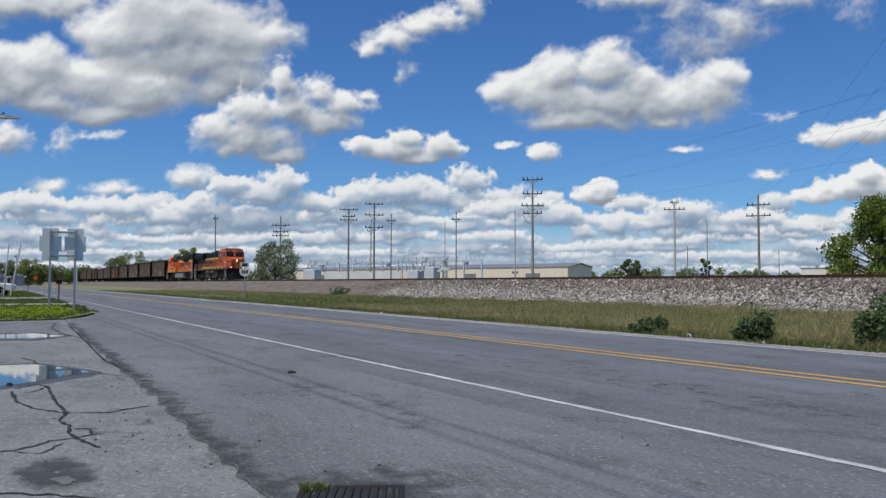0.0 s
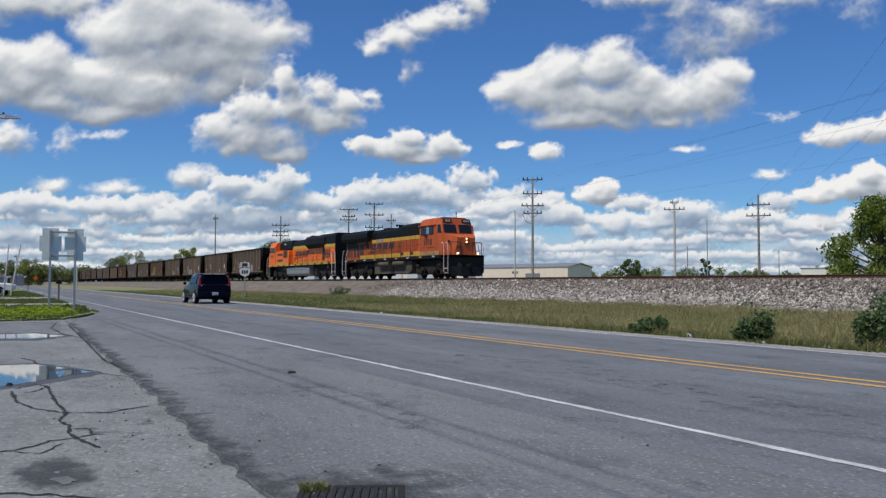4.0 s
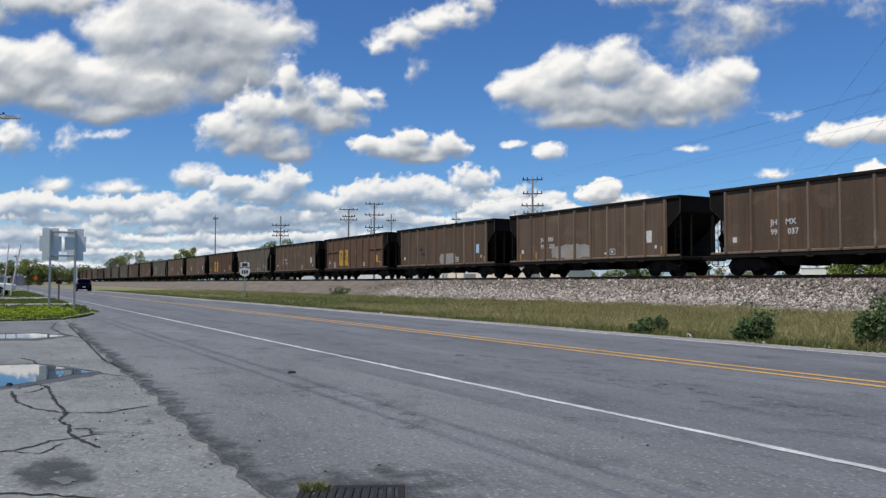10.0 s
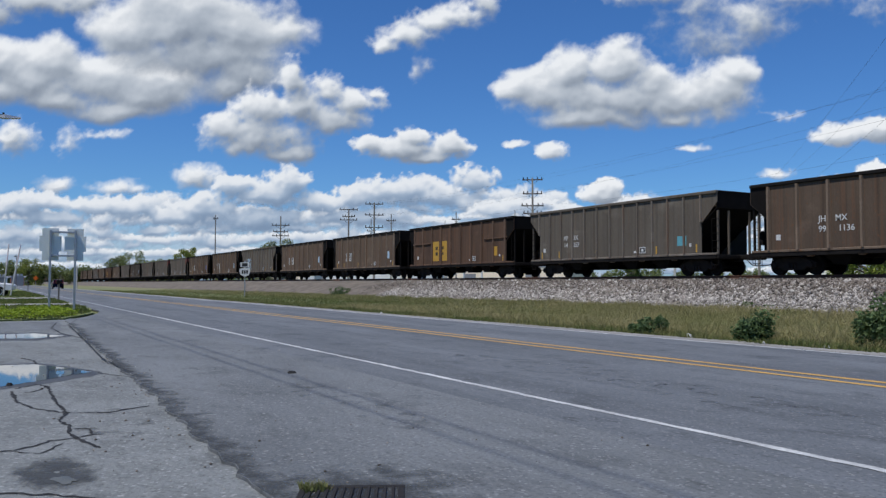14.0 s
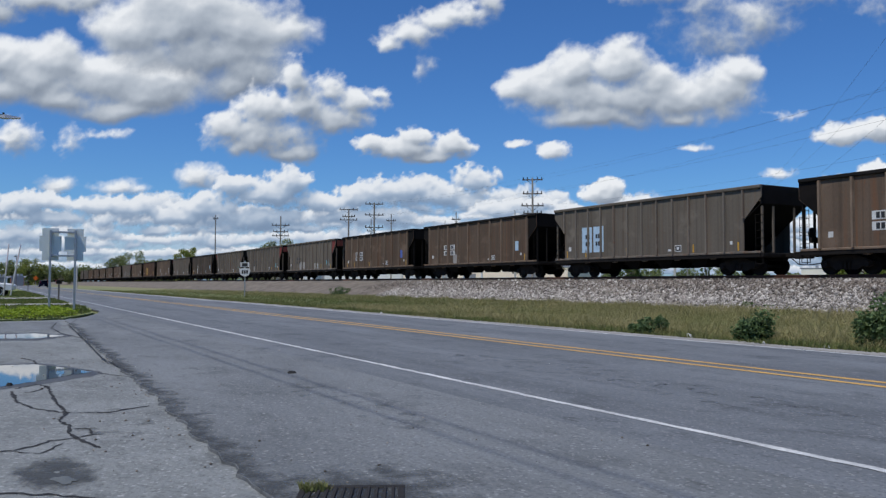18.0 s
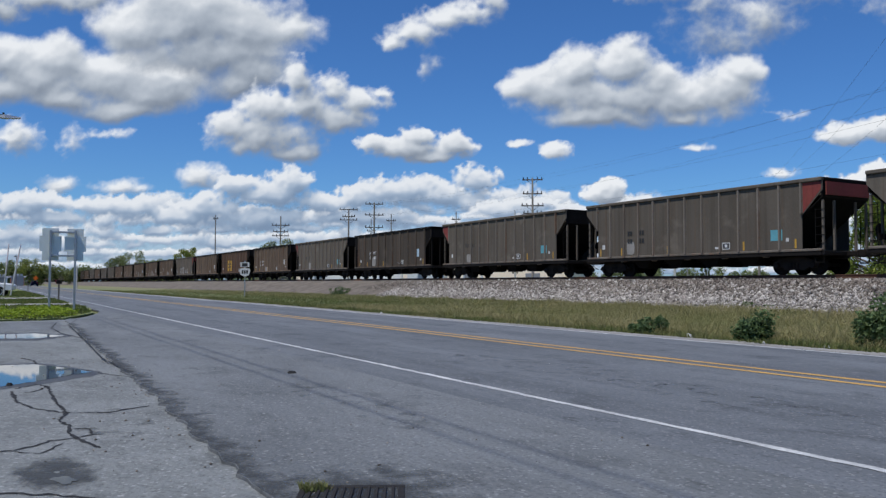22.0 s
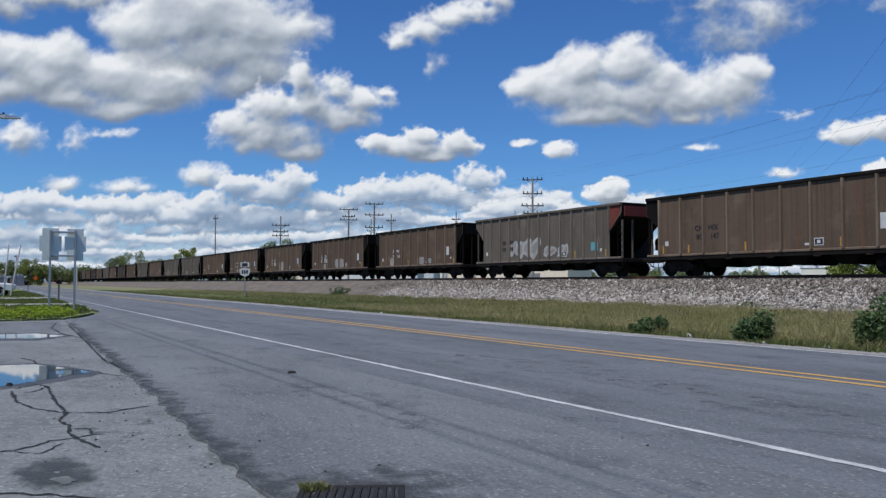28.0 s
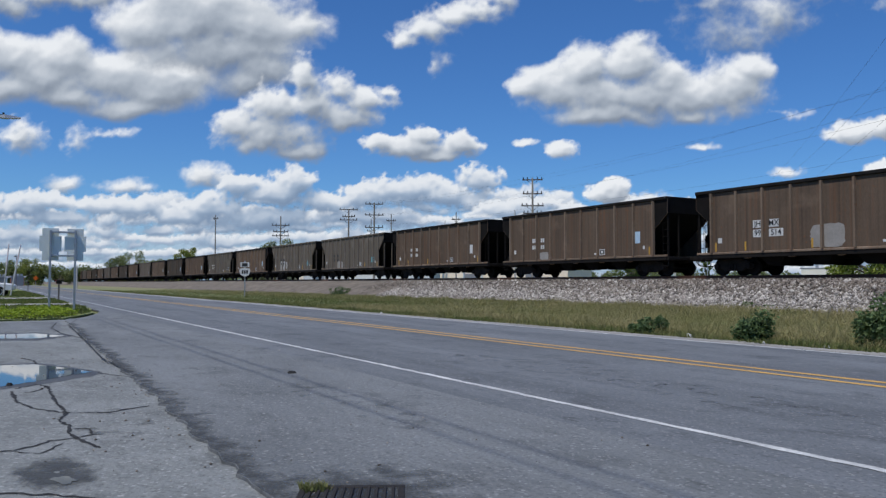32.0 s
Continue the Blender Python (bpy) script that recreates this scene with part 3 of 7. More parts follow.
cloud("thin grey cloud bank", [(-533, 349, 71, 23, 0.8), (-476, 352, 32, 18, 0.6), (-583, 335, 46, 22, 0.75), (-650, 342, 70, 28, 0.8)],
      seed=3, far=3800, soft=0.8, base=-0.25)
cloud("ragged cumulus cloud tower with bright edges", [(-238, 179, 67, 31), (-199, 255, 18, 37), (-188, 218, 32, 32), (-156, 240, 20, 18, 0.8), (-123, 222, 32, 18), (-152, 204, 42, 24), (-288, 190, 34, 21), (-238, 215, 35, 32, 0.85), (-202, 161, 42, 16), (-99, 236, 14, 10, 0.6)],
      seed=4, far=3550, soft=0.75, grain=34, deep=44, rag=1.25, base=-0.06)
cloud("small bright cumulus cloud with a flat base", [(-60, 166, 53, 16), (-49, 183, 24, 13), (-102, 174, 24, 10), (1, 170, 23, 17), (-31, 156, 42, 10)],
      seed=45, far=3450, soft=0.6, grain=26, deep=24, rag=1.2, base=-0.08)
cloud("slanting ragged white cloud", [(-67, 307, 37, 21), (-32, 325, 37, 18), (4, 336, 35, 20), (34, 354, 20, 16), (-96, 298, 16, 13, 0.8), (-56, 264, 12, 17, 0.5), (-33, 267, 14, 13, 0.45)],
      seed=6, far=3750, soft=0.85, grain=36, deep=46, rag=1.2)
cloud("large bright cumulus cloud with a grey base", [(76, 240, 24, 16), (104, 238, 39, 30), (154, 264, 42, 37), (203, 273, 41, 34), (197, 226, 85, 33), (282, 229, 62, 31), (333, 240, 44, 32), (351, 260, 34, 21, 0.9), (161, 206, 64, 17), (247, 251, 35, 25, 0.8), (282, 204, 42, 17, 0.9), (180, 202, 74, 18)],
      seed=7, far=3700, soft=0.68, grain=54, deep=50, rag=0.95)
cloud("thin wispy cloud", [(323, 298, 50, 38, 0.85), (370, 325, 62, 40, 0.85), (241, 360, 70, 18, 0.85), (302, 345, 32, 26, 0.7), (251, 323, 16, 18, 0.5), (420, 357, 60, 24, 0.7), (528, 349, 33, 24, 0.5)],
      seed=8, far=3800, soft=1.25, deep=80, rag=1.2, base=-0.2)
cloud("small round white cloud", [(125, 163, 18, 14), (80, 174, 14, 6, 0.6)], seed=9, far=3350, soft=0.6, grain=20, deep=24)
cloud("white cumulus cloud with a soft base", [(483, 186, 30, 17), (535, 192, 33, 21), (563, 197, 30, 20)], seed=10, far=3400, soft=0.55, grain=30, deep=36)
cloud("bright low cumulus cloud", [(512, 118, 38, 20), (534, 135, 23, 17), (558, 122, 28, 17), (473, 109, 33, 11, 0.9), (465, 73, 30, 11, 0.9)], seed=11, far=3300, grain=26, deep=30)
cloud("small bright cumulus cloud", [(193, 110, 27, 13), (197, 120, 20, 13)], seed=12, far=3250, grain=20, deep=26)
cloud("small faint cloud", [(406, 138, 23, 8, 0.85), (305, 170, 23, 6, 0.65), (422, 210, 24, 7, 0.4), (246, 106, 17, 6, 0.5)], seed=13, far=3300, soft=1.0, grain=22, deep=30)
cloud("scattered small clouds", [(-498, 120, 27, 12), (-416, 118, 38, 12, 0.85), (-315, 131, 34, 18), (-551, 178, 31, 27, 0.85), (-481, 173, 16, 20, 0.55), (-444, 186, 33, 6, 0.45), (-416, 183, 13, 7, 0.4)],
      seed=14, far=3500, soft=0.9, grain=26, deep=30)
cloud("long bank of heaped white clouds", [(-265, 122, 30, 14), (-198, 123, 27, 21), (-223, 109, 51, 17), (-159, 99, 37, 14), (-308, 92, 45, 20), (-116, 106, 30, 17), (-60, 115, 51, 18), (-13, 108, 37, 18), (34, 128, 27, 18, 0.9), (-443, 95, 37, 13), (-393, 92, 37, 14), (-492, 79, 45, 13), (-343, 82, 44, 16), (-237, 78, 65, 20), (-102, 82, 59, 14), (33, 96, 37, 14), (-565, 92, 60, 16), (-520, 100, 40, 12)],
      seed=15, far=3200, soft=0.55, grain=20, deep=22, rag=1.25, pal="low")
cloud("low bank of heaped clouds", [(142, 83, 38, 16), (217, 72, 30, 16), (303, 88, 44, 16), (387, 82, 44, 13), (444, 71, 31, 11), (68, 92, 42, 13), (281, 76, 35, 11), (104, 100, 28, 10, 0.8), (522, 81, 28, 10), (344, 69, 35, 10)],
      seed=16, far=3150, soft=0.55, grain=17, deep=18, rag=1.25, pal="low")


def low_row(label, up0, up1, half_w, half_h, count, seed, far):
    """A row of small flat heaps seen low over the land."""
    r = random.Random(seed)
    lumps = [(-640 + 1280 * (k + r.uniform(0.1, 0.9)) / count, r.uniform(up0, up1), half_w * r.uniform(0.5, 1.5), half_h * r.uniform(0.6, 1.4), r.uniform(0.7, 1.0)) for k in range(count)]
    cloud(label, lumps, seed=seed, far=far, soft=0.6, grain=half_h * 1.9, deep=half_h * 1.5, rag=1.25, step=1.5, base=-0.06, pal="low")


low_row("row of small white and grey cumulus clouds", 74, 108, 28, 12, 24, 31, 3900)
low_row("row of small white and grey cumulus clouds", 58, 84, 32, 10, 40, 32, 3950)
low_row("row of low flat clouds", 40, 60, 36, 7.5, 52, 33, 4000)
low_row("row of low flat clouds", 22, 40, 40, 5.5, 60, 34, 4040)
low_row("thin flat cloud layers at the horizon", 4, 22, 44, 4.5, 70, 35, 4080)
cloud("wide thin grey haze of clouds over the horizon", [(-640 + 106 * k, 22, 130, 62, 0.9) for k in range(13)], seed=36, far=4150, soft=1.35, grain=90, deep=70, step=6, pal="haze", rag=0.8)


# ---- train materials ----
def hopper_paint(name, col, dark, rust=(0.17, 0.075, 0.035), light=1.9, rough=0.85):
    """Weathered car paint: dust and grime in blotches, rust and wash marks that run down, a tint of its own for each sheet."""
    m = surface(name, col, dark, rough, 0.0, 0.8, 22, 0.15, 0.16, 0.15, stretch=(1.6, 1, 0.35), wear=0.48)
    n, l = m.node_tree.nodes, m.node_tree.links
    b = n["Principled BSDF"]
    out = b.inputs["Base Color"].links[0].from_socket
    tc, info = n.new("ShaderNodeTexCoord"), n.new("ShaderNodeObjectInfo")
    for stretch, scale, lo, hi, most, tone in (((7, 1, 0.22), 0.9, 0.52, 0.72, 0.55, rust), ((9, 1, 0.12), 0.7, 0.5, 0.75, 0.5, tuple(c * 0.45 for c in dark)),
                                               ((1, 1, 1.3), 0.75, 0.58, 0.75, 0.45, tuple(c * light for c in col)), ((3, 1, 3), 2.6, 0.62, 0.7, 0.6, rust)):
        mp, tx, mr, mx = n.new("ShaderNodeMapping"), n.new("ShaderNodeTexNoise"), n.new("ShaderNodeMapRange"), n.new("ShaderNodeMix")
        mp.inputs["Scale"].default_value = stretch
        l.new(tc.outputs["Object"], mp.inputs["Vector"])
        tx.noise_dimensions = "4D"
        tx.inputs["Scale"].default_value, tx.inputs["Detail"].default_value = scale, 6
        k = n.new("ShaderNodeMath")
        k.operation = "MULTIPLY"
        k.inputs[1].default_value = 50.0
        l.new(info.outputs["Random"], k.inputs[0])
        l.new(k.outputs[0], tx.inputs["W"])
        l.new(mp.outputs[0], tx.inputs["Vector"])
        mr.inputs["From Min"].default_value, mr.inputs["From Max"].default_value, mr.inputs["To Max"].default_value = lo, hi, most
        l.new(tx.outputs["Fac"], mr.inputs["Value"])
        mx.data_type = "RGBA"
        l.new(mr.outputs[0], mx.inputs["Factor"])
        l.new(out, mx.inputs[6])
        mx.inputs[7].default_value = (*tone, 1)
        out = mx.outputs[2]
    l.new(out, b.inputs["Base Color"])
    return m


BROWN = hopper_paint("brown_hopper_paint", (0.124, 0.089, 0.063), (0.075, 0.054, 0.04))
BROWN_RED = hopper_paint("red_brown_hopper_paint", (0.118, 0.072, 0.048), (0.066, 0.043, 0.032))
GREY_CAR = hopper_paint("grey_hopper_paint", (0.14, 0.12, 0.096), (0.09, 0.076, 0.06), (0.13, 0.085, 0.055))
DARK_CAR = hopper_paint("dark_hopper_paint", (0.078, 0.063, 0.05), (0.042, 0.036, 0.029), (0.1, 0.06, 0.035))
POST = {k: hopper_paint(k + "_post_paint", c, d) for k, c, d in (("a", (0.2, 0.15, 0.108), (0.12, 0.086, 0.062)), ("b", (0.19, 0.165, 0.135), (0.12, 0.1, 0.082)), ("c", (0.15, 0.095, 0.065), (0.085, 0.056, 0.042)), ("d", (0.11, 0.09, 0.07), (0.06, 0.05, 0.04)))}
RED_END = hopper_paint("red_end_paint", (0.22, 0.05, 0.045), (0.12, 0.035, 0.03))
# Darker copy of TRUCK: shade under the hoppers is put into the colour.
DARK_TRUCK = surface("shaded_truck_iron", (0.03, 0.022, 0.018), (0.01, 0.009, 0.008), 0.9, 0.0, 3, 25, 0.3, spec=0.2)
COAL = surface("coal", (0.03, 0.03, 0.032), (0.012, 0.012, 0.013), 0.7, scale=6, fine=20, bump=1.0, bump_dist=0.08)
# Near-black colour carries the shade of car ends, slope sheets and chutes.
INSIDE = surface("shade_black_steel", (0.012, 0.01, 0.009), (0.006, 0.0055, 0.005), 0.9, 0.0, 2, 20, 0.2, spec=0.1)
WHITE_PAINT = surface("white_stencil", (0.62, 0.62, 0.6), (0.42, 0.41, 0.39), 0.7, scale=4, fine=30, bump=0.05)
BLUE_TAG = surface("pale_blue_panel", (0.42, 0.55, 0.66), (0.3, 0.42, 0.52), 0.6, scale=4, fine=30, bump=0.05)
TEAL_TAG = surface("teal_panel", (0.12, 0.36, 0.42), (0.09, 0.26, 0.3), 0.6, scale=4, fine=30, bump=0.05)
DEEP_BLUE = surface("blue_panel", (0.08, 0.13, 0.42), (0.06, 0.1, 0.3), 0.6, scale=4, fine=30, bump=0.05)
GREY_PATCH = surface("grey_overpaint", (0.3, 0.28, 0.255), (0.2, 0.185, 0.165), 0.8, scale=2, fine=25, bump=0.05)
SPRAY_PALE = surface("faded_silver_spray", (0.42, 0.42, 0.4), (0.24, 0.225, 0.2), 0.7, scale=2, fine=25, bump=0.05)
YELLOW_TAG = surface("yellow_panel", (0.5, 0.28, 0.03), (0.36, 0.2, 0.03), 0.65, scale=4, fine=30, bump=0.05)
BLACK_PAINT = surface("black_stencil", (0.02, 0.02, 0.02), (0.012, 0.012, 0.012), 0.6, bump=0)
ORANGE = surface("orange_engine_paint", (0.85, 0.165, 0.015), (0.66, 0.12, 0.014), 0.45, 0, 0.7, 15, 0.06, wear=0.42, spec=0.3)
ORANGE_FADED = hopper_paint("faded_orange_engine_paint", (0.5, 0.105, 0.033), (0.35, 0.075, 0.027), (0.25, 0.052, 0.025), 1.2, 0.6)
YELLOW = surface("yellow_engine_paint", (0.64, 0.36, 0.025), (0.42, 0.23, 0.022), 0.5, 0, 1, 15, 0.05, wear=0.46)
YELLOW_DUST = surface("dusty_yellow_engine_paint", (0.42, 0.25, 0.09), (0.22, 0.15, 0.085), 0.8, 0, 1.5, 15, 0.05, wear=0.48)
ENGINE_BLACK = surface("black_engine_paint", (0.007, 0.007, 0.0075), (0.004, 0.004, 0.004), 0.6, 0, 1, 15, 0.08, spec=0.2)
TANK_GREY = surface("silver_grey_tank", (0.3, 0.31, 0.31), (0.2, 0.2, 0.2), 0.5, 0.3, 1, 15, 0.05)
# Dust colour lowered for the shade beneath the engine frame.
TANK_DUST = surface("dusty_shaded_tank", (0.12, 0.097, 0.075), (0.065, 0.054, 0.043), 0.9, 0, 1, 15, 0.1, spec=0.2)
RAILING = surface("pale_handrail", (0.75, 0.6, 0.58), (0.4, 0.4, 0.39), 0.5, bump=0)
LENS = glow_mat("lit_headlight", (1.0, 0.82, 0.5), 1.6)
GLASS_DARK, _gn, _gl, gb = node_mat("tinted_glass")
gb.inputs["Base Color"].default_value = (0.012, 0.016, 0.022, 1)
gb.inputs["Roughness"].default_value, gb.inputs["Specular IOR Level"].default_value = 0.06, 0.3

PITCH, BODY, HALF = 16.9, 15.0, 7.5
W = 1.58          # half width over the side sheets
TOPZ, SILL = 3.98, 1.0


def add_truck(car, x, mat=None, axles=(-0.9, 0.9), r=0.42, span=1.35):
    """A truck with side frames, springs, bolster and turning wheelsets."""
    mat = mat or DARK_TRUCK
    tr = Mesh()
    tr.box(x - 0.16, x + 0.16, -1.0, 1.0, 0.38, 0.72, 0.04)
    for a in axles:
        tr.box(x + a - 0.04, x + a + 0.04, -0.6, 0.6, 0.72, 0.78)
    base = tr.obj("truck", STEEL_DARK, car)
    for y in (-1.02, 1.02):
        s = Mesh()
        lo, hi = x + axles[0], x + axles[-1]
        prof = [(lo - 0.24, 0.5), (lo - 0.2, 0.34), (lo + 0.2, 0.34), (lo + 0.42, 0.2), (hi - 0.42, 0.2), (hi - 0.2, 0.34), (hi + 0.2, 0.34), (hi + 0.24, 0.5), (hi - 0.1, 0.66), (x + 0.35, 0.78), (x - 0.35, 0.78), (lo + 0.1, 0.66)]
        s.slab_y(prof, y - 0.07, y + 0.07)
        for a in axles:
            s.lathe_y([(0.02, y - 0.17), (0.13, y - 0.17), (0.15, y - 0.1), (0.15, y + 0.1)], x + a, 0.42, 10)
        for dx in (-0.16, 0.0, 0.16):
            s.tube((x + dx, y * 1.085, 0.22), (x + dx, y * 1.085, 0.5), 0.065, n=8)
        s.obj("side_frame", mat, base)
    for a in axles:
        w = Mesh()
        for sgn in (-1, 1):
            c = sgn * 0.7535
            pr = [(0.1, c - 0.07), (r - 0.09, c - 0.05), (r - 0.07, c - 0.07), (r + (0.025 if sgn > 0 else 0), c - 0.065), (r + (0 if sgn > 0 else 0.025), c + 0.065), (r - 0.07, c + 0.07), (r - 0.09, c + 0.05), (0.1, c + 0.07)]
            w.lathe_y(pr, n=18)
            for k in range(5):
                an = k * math.tau / 5
                w.lathe_y([(0.03, c - 0.062), (0.03, c + 0.062)], 0.22 * math.cos(an), 0.22 * math.sin(an), 6)
        w.lathe_y([(0.075, -0.9), (0.075, 0.9)], n=10)
        w.obj("wheelset", STEEL_DARK, base, smooth=True, at=pose(x + a, 0, r))
    return base


def add_coupler(car, x, sgn):
    c = Mesh().box(min(x, x + sgn * 0.62), max(x, x + sgn * 0.62), -0.1, 0.1, 0.78, 0.98, 0.03)
    c.box(min(x + sgn * 0.5, x + sgn * 0.92), max(x + sgn * 0.5, x + sgn * 0.92), -0.16, 0.13, 0.72, 1.04, 0.05)
    k = c.obj("coupler", STEEL_DARK, car)
    Mesh().path([(x, 0.35, 0.8), (x + sgn * 0.4, 0.3, 0.5), (x + sgn * 0.85, 0.12, 0.45)], 0.025).obj("air_hose", BLACK_PAINT, k)


def hopper(style, far=False):
    """An open-top coal hopper. style a: nine side posts and plated ends; b: twelve posts and open round-cut ends; c: two-tier panels."""
    paint = {"a": BROWN, "b": GREY_CAR, "c": BROWN_RED, "d": DARK_CAR}[style]
    lab = {"a": "weathered brown steel coal hopper car on the rails", "b": "weathered grey steel coal hopper car on the rails",
           "c": "rusty brown coal hopper car with a yellow number panel", "d": "dark sooty brown coal hopper car on the rails"}[style]
    car = thing("hopper_car", pose(0, 0, -50), lab, "railway car", "coal hopper cars of the train")
    cut = 0.92 if style != "b" else 0.98
    za, zb_ = (3.17, 2.4) if style != "b" else (3.5, 2.5)
    side = [(-HALF, TOPZ), (-HALF, za), (-HALF + cut, zb_), (-HALF + cut, SILL), (HALF - cut, SILL), (HALF - cut, zb_), (HALF, za), (HALF, TOPZ)]
    posts = 10 if style != "b" else 13
    for y, sg in ((-W, -1), (W, 1)):
        s = Mesh().slab_y(side, y - 0.02, y + 0.02).obj("side_sheet", paint, car)
        for k in range(posts):
            x = -HALF + 0.98 + (BODY - 1.96) * k / (posts - 1)
            zb = SILL + 0.06 if abs(x) < HALF - cut else zb_ + (za - zb_) * (abs(x) - HALF + cut) / cut + 0.08
            p = Mesh()
            wd, dp = (0.075, 0.11) if style != "b" else (0.06, 0.1)
            ya, yb = (y + sg * 0.02, y + sg * (0.02 + dp))
            p.loft([[(x - wd, ya, z), (x + wd, ya, z), (x + wd * 0.6, yb, z), (x - wd * 0.6, yb, z)] for z in (zb, TOPZ - 0.1)])
            p.obj("side_post", POST[style], car)
        if style == "c":
            for xa, xb in ((-HALF + 0.75, -HALF + 3.6), (HALF - 3.6, HALF - 0.75)):
                Mesh().box(xa, xb, min(y + sg * 0.02, y + sg * 0.11), max(y + sg * 0.02, y + sg * 0.11), 2.62, 2.72, 0.02).obj("side_rib", paint, car)
        Mesh().box(-HALF, HALF, y - 0.09 if sg > 0 else y - 0.11, y + 0.11 if sg > 0 else y + 0.09, TOPZ - 0.1, TOPZ + 0.06, 0.03).obj("top_rail", STEEL_DARK if style != "b" else paint, car)
        Mesh().box(-HALF + 0.05, HALF - 0.05, y - 0.06, y + 0.06, SILL - 0.03, SILL + 0.08, 0.02).obj("side_sill", POST[style], car)
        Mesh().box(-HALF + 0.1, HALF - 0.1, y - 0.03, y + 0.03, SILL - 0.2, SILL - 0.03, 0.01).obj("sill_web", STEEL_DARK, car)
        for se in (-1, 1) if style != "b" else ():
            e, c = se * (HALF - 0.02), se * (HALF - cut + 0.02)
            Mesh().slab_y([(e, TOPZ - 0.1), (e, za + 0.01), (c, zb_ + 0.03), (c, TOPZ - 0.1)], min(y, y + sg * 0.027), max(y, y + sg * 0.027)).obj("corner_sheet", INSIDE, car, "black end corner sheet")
        for k in range(0 if far else 5):
            x = -4.6 + 2.3 * k
            Mesh().loft([[(x - 0.26, y * 1.01, 0.94), (x + 0.26, y * 1.01, 0.94), (x + 0.26, y * 0.86, 0.94), (x - 0.26, y * 0.86, 0.94)],
                         [(x - 0.2, y * 1.0, 0.84), (x + 0.2, y * 1.0, 0.84), (x + 0.2, y * 0.86, 0.84), (x - 0.2, y * 0.86, 0.84)],
                         [(x - 0.07, y * 0.98, 0.76), (x + 0.07, y * 0.98, 0.76), (x + 0.07, y * 0.86, 0.76), (x - 0.07, y * 0.86, 0.76)]]).obj("gusset", POST[style], car)
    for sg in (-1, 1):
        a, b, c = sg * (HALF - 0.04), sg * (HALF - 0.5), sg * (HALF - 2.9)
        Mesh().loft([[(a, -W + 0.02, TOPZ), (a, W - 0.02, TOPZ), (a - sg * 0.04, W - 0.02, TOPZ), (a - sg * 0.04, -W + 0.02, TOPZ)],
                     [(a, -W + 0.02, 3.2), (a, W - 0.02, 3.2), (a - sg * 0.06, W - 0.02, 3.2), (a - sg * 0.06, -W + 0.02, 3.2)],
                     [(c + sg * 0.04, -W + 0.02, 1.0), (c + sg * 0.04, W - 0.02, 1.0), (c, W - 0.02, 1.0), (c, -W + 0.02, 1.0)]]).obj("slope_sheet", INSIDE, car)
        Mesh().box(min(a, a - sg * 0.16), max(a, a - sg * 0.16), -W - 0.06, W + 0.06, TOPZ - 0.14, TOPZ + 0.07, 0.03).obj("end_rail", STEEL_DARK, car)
        # Posts, except on style b, take the near-black that imitates end shade.
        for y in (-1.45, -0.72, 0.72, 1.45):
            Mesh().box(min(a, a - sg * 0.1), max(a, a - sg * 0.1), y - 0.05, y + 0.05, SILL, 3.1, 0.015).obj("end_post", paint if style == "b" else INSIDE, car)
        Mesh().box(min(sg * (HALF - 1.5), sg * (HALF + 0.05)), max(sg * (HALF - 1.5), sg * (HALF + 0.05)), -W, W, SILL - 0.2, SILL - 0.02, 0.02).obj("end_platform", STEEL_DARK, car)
        for y in () if far else (-1.52, 1.52):
            lad = Mesh()
            xa = sg * (HALF + 0.02)
            for z in (1.3, 1.65, 2.0, 2.35, 2.7):
                lad.tube((xa - sg * 0.42, y, z), (xa, y, z), 0.014, n=5)
            lad.tube((xa - sg * 0.42, y, 0.9), (xa - sg * 0.42, y, 2.75), 0.016, n=5)
            lad.obj("ladder", INSIDE, car)
            Mesh().path([(xa - sg * 0.45, y, 0.86), (xa - sg * 0.45, y, 0.5), (xa - sg * 0.05, y, 0.5), (xa - sg * 0.05, y, 0.86)], 0.018, 5).obj("step", STEEL_DARK, car)
        add_coupler(car, sg * HALF, sg)
        add_truck(car, sg * 5.75)
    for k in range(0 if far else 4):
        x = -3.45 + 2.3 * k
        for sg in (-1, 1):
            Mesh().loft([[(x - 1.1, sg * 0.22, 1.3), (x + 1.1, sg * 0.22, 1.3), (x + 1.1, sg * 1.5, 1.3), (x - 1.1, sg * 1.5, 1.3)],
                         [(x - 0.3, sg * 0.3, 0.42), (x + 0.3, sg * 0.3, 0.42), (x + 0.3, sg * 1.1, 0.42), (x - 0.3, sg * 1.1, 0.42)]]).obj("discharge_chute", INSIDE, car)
    Mesh().box(-HALF, HALF, -0.2, 0.2, 0.68, 1.0, 0.03).obj("centre_sill", STEEL_DARK, car)
    w = Mesh().lathe_y([(0.26, -0.02), (0.28, 0), (0.26, 0.02), (0.22, 0)], n=14)
    bw = w.obj("brake_wheel", STEEL_DARK, car, at=pose(-HALF - 0.05, -0.7, 1.75, 0, 0, 90))
    Mesh().box(-HALF - 0.02, -HALF + 0.12, -1.0, -0.4, 1.35, 1.6, 0.03).obj("brake_gear", STEEL_DARK, car)
    Mesh().tube((-HALF + 0.7, -0.5, 1.3), (-HALF + 1.3, -0.5, 1.3), 0.16, n=10).obj("air_tank", STEEL_DARK, car)
    # heaped load
    rg = random.Random(ord(style))
    rows = []
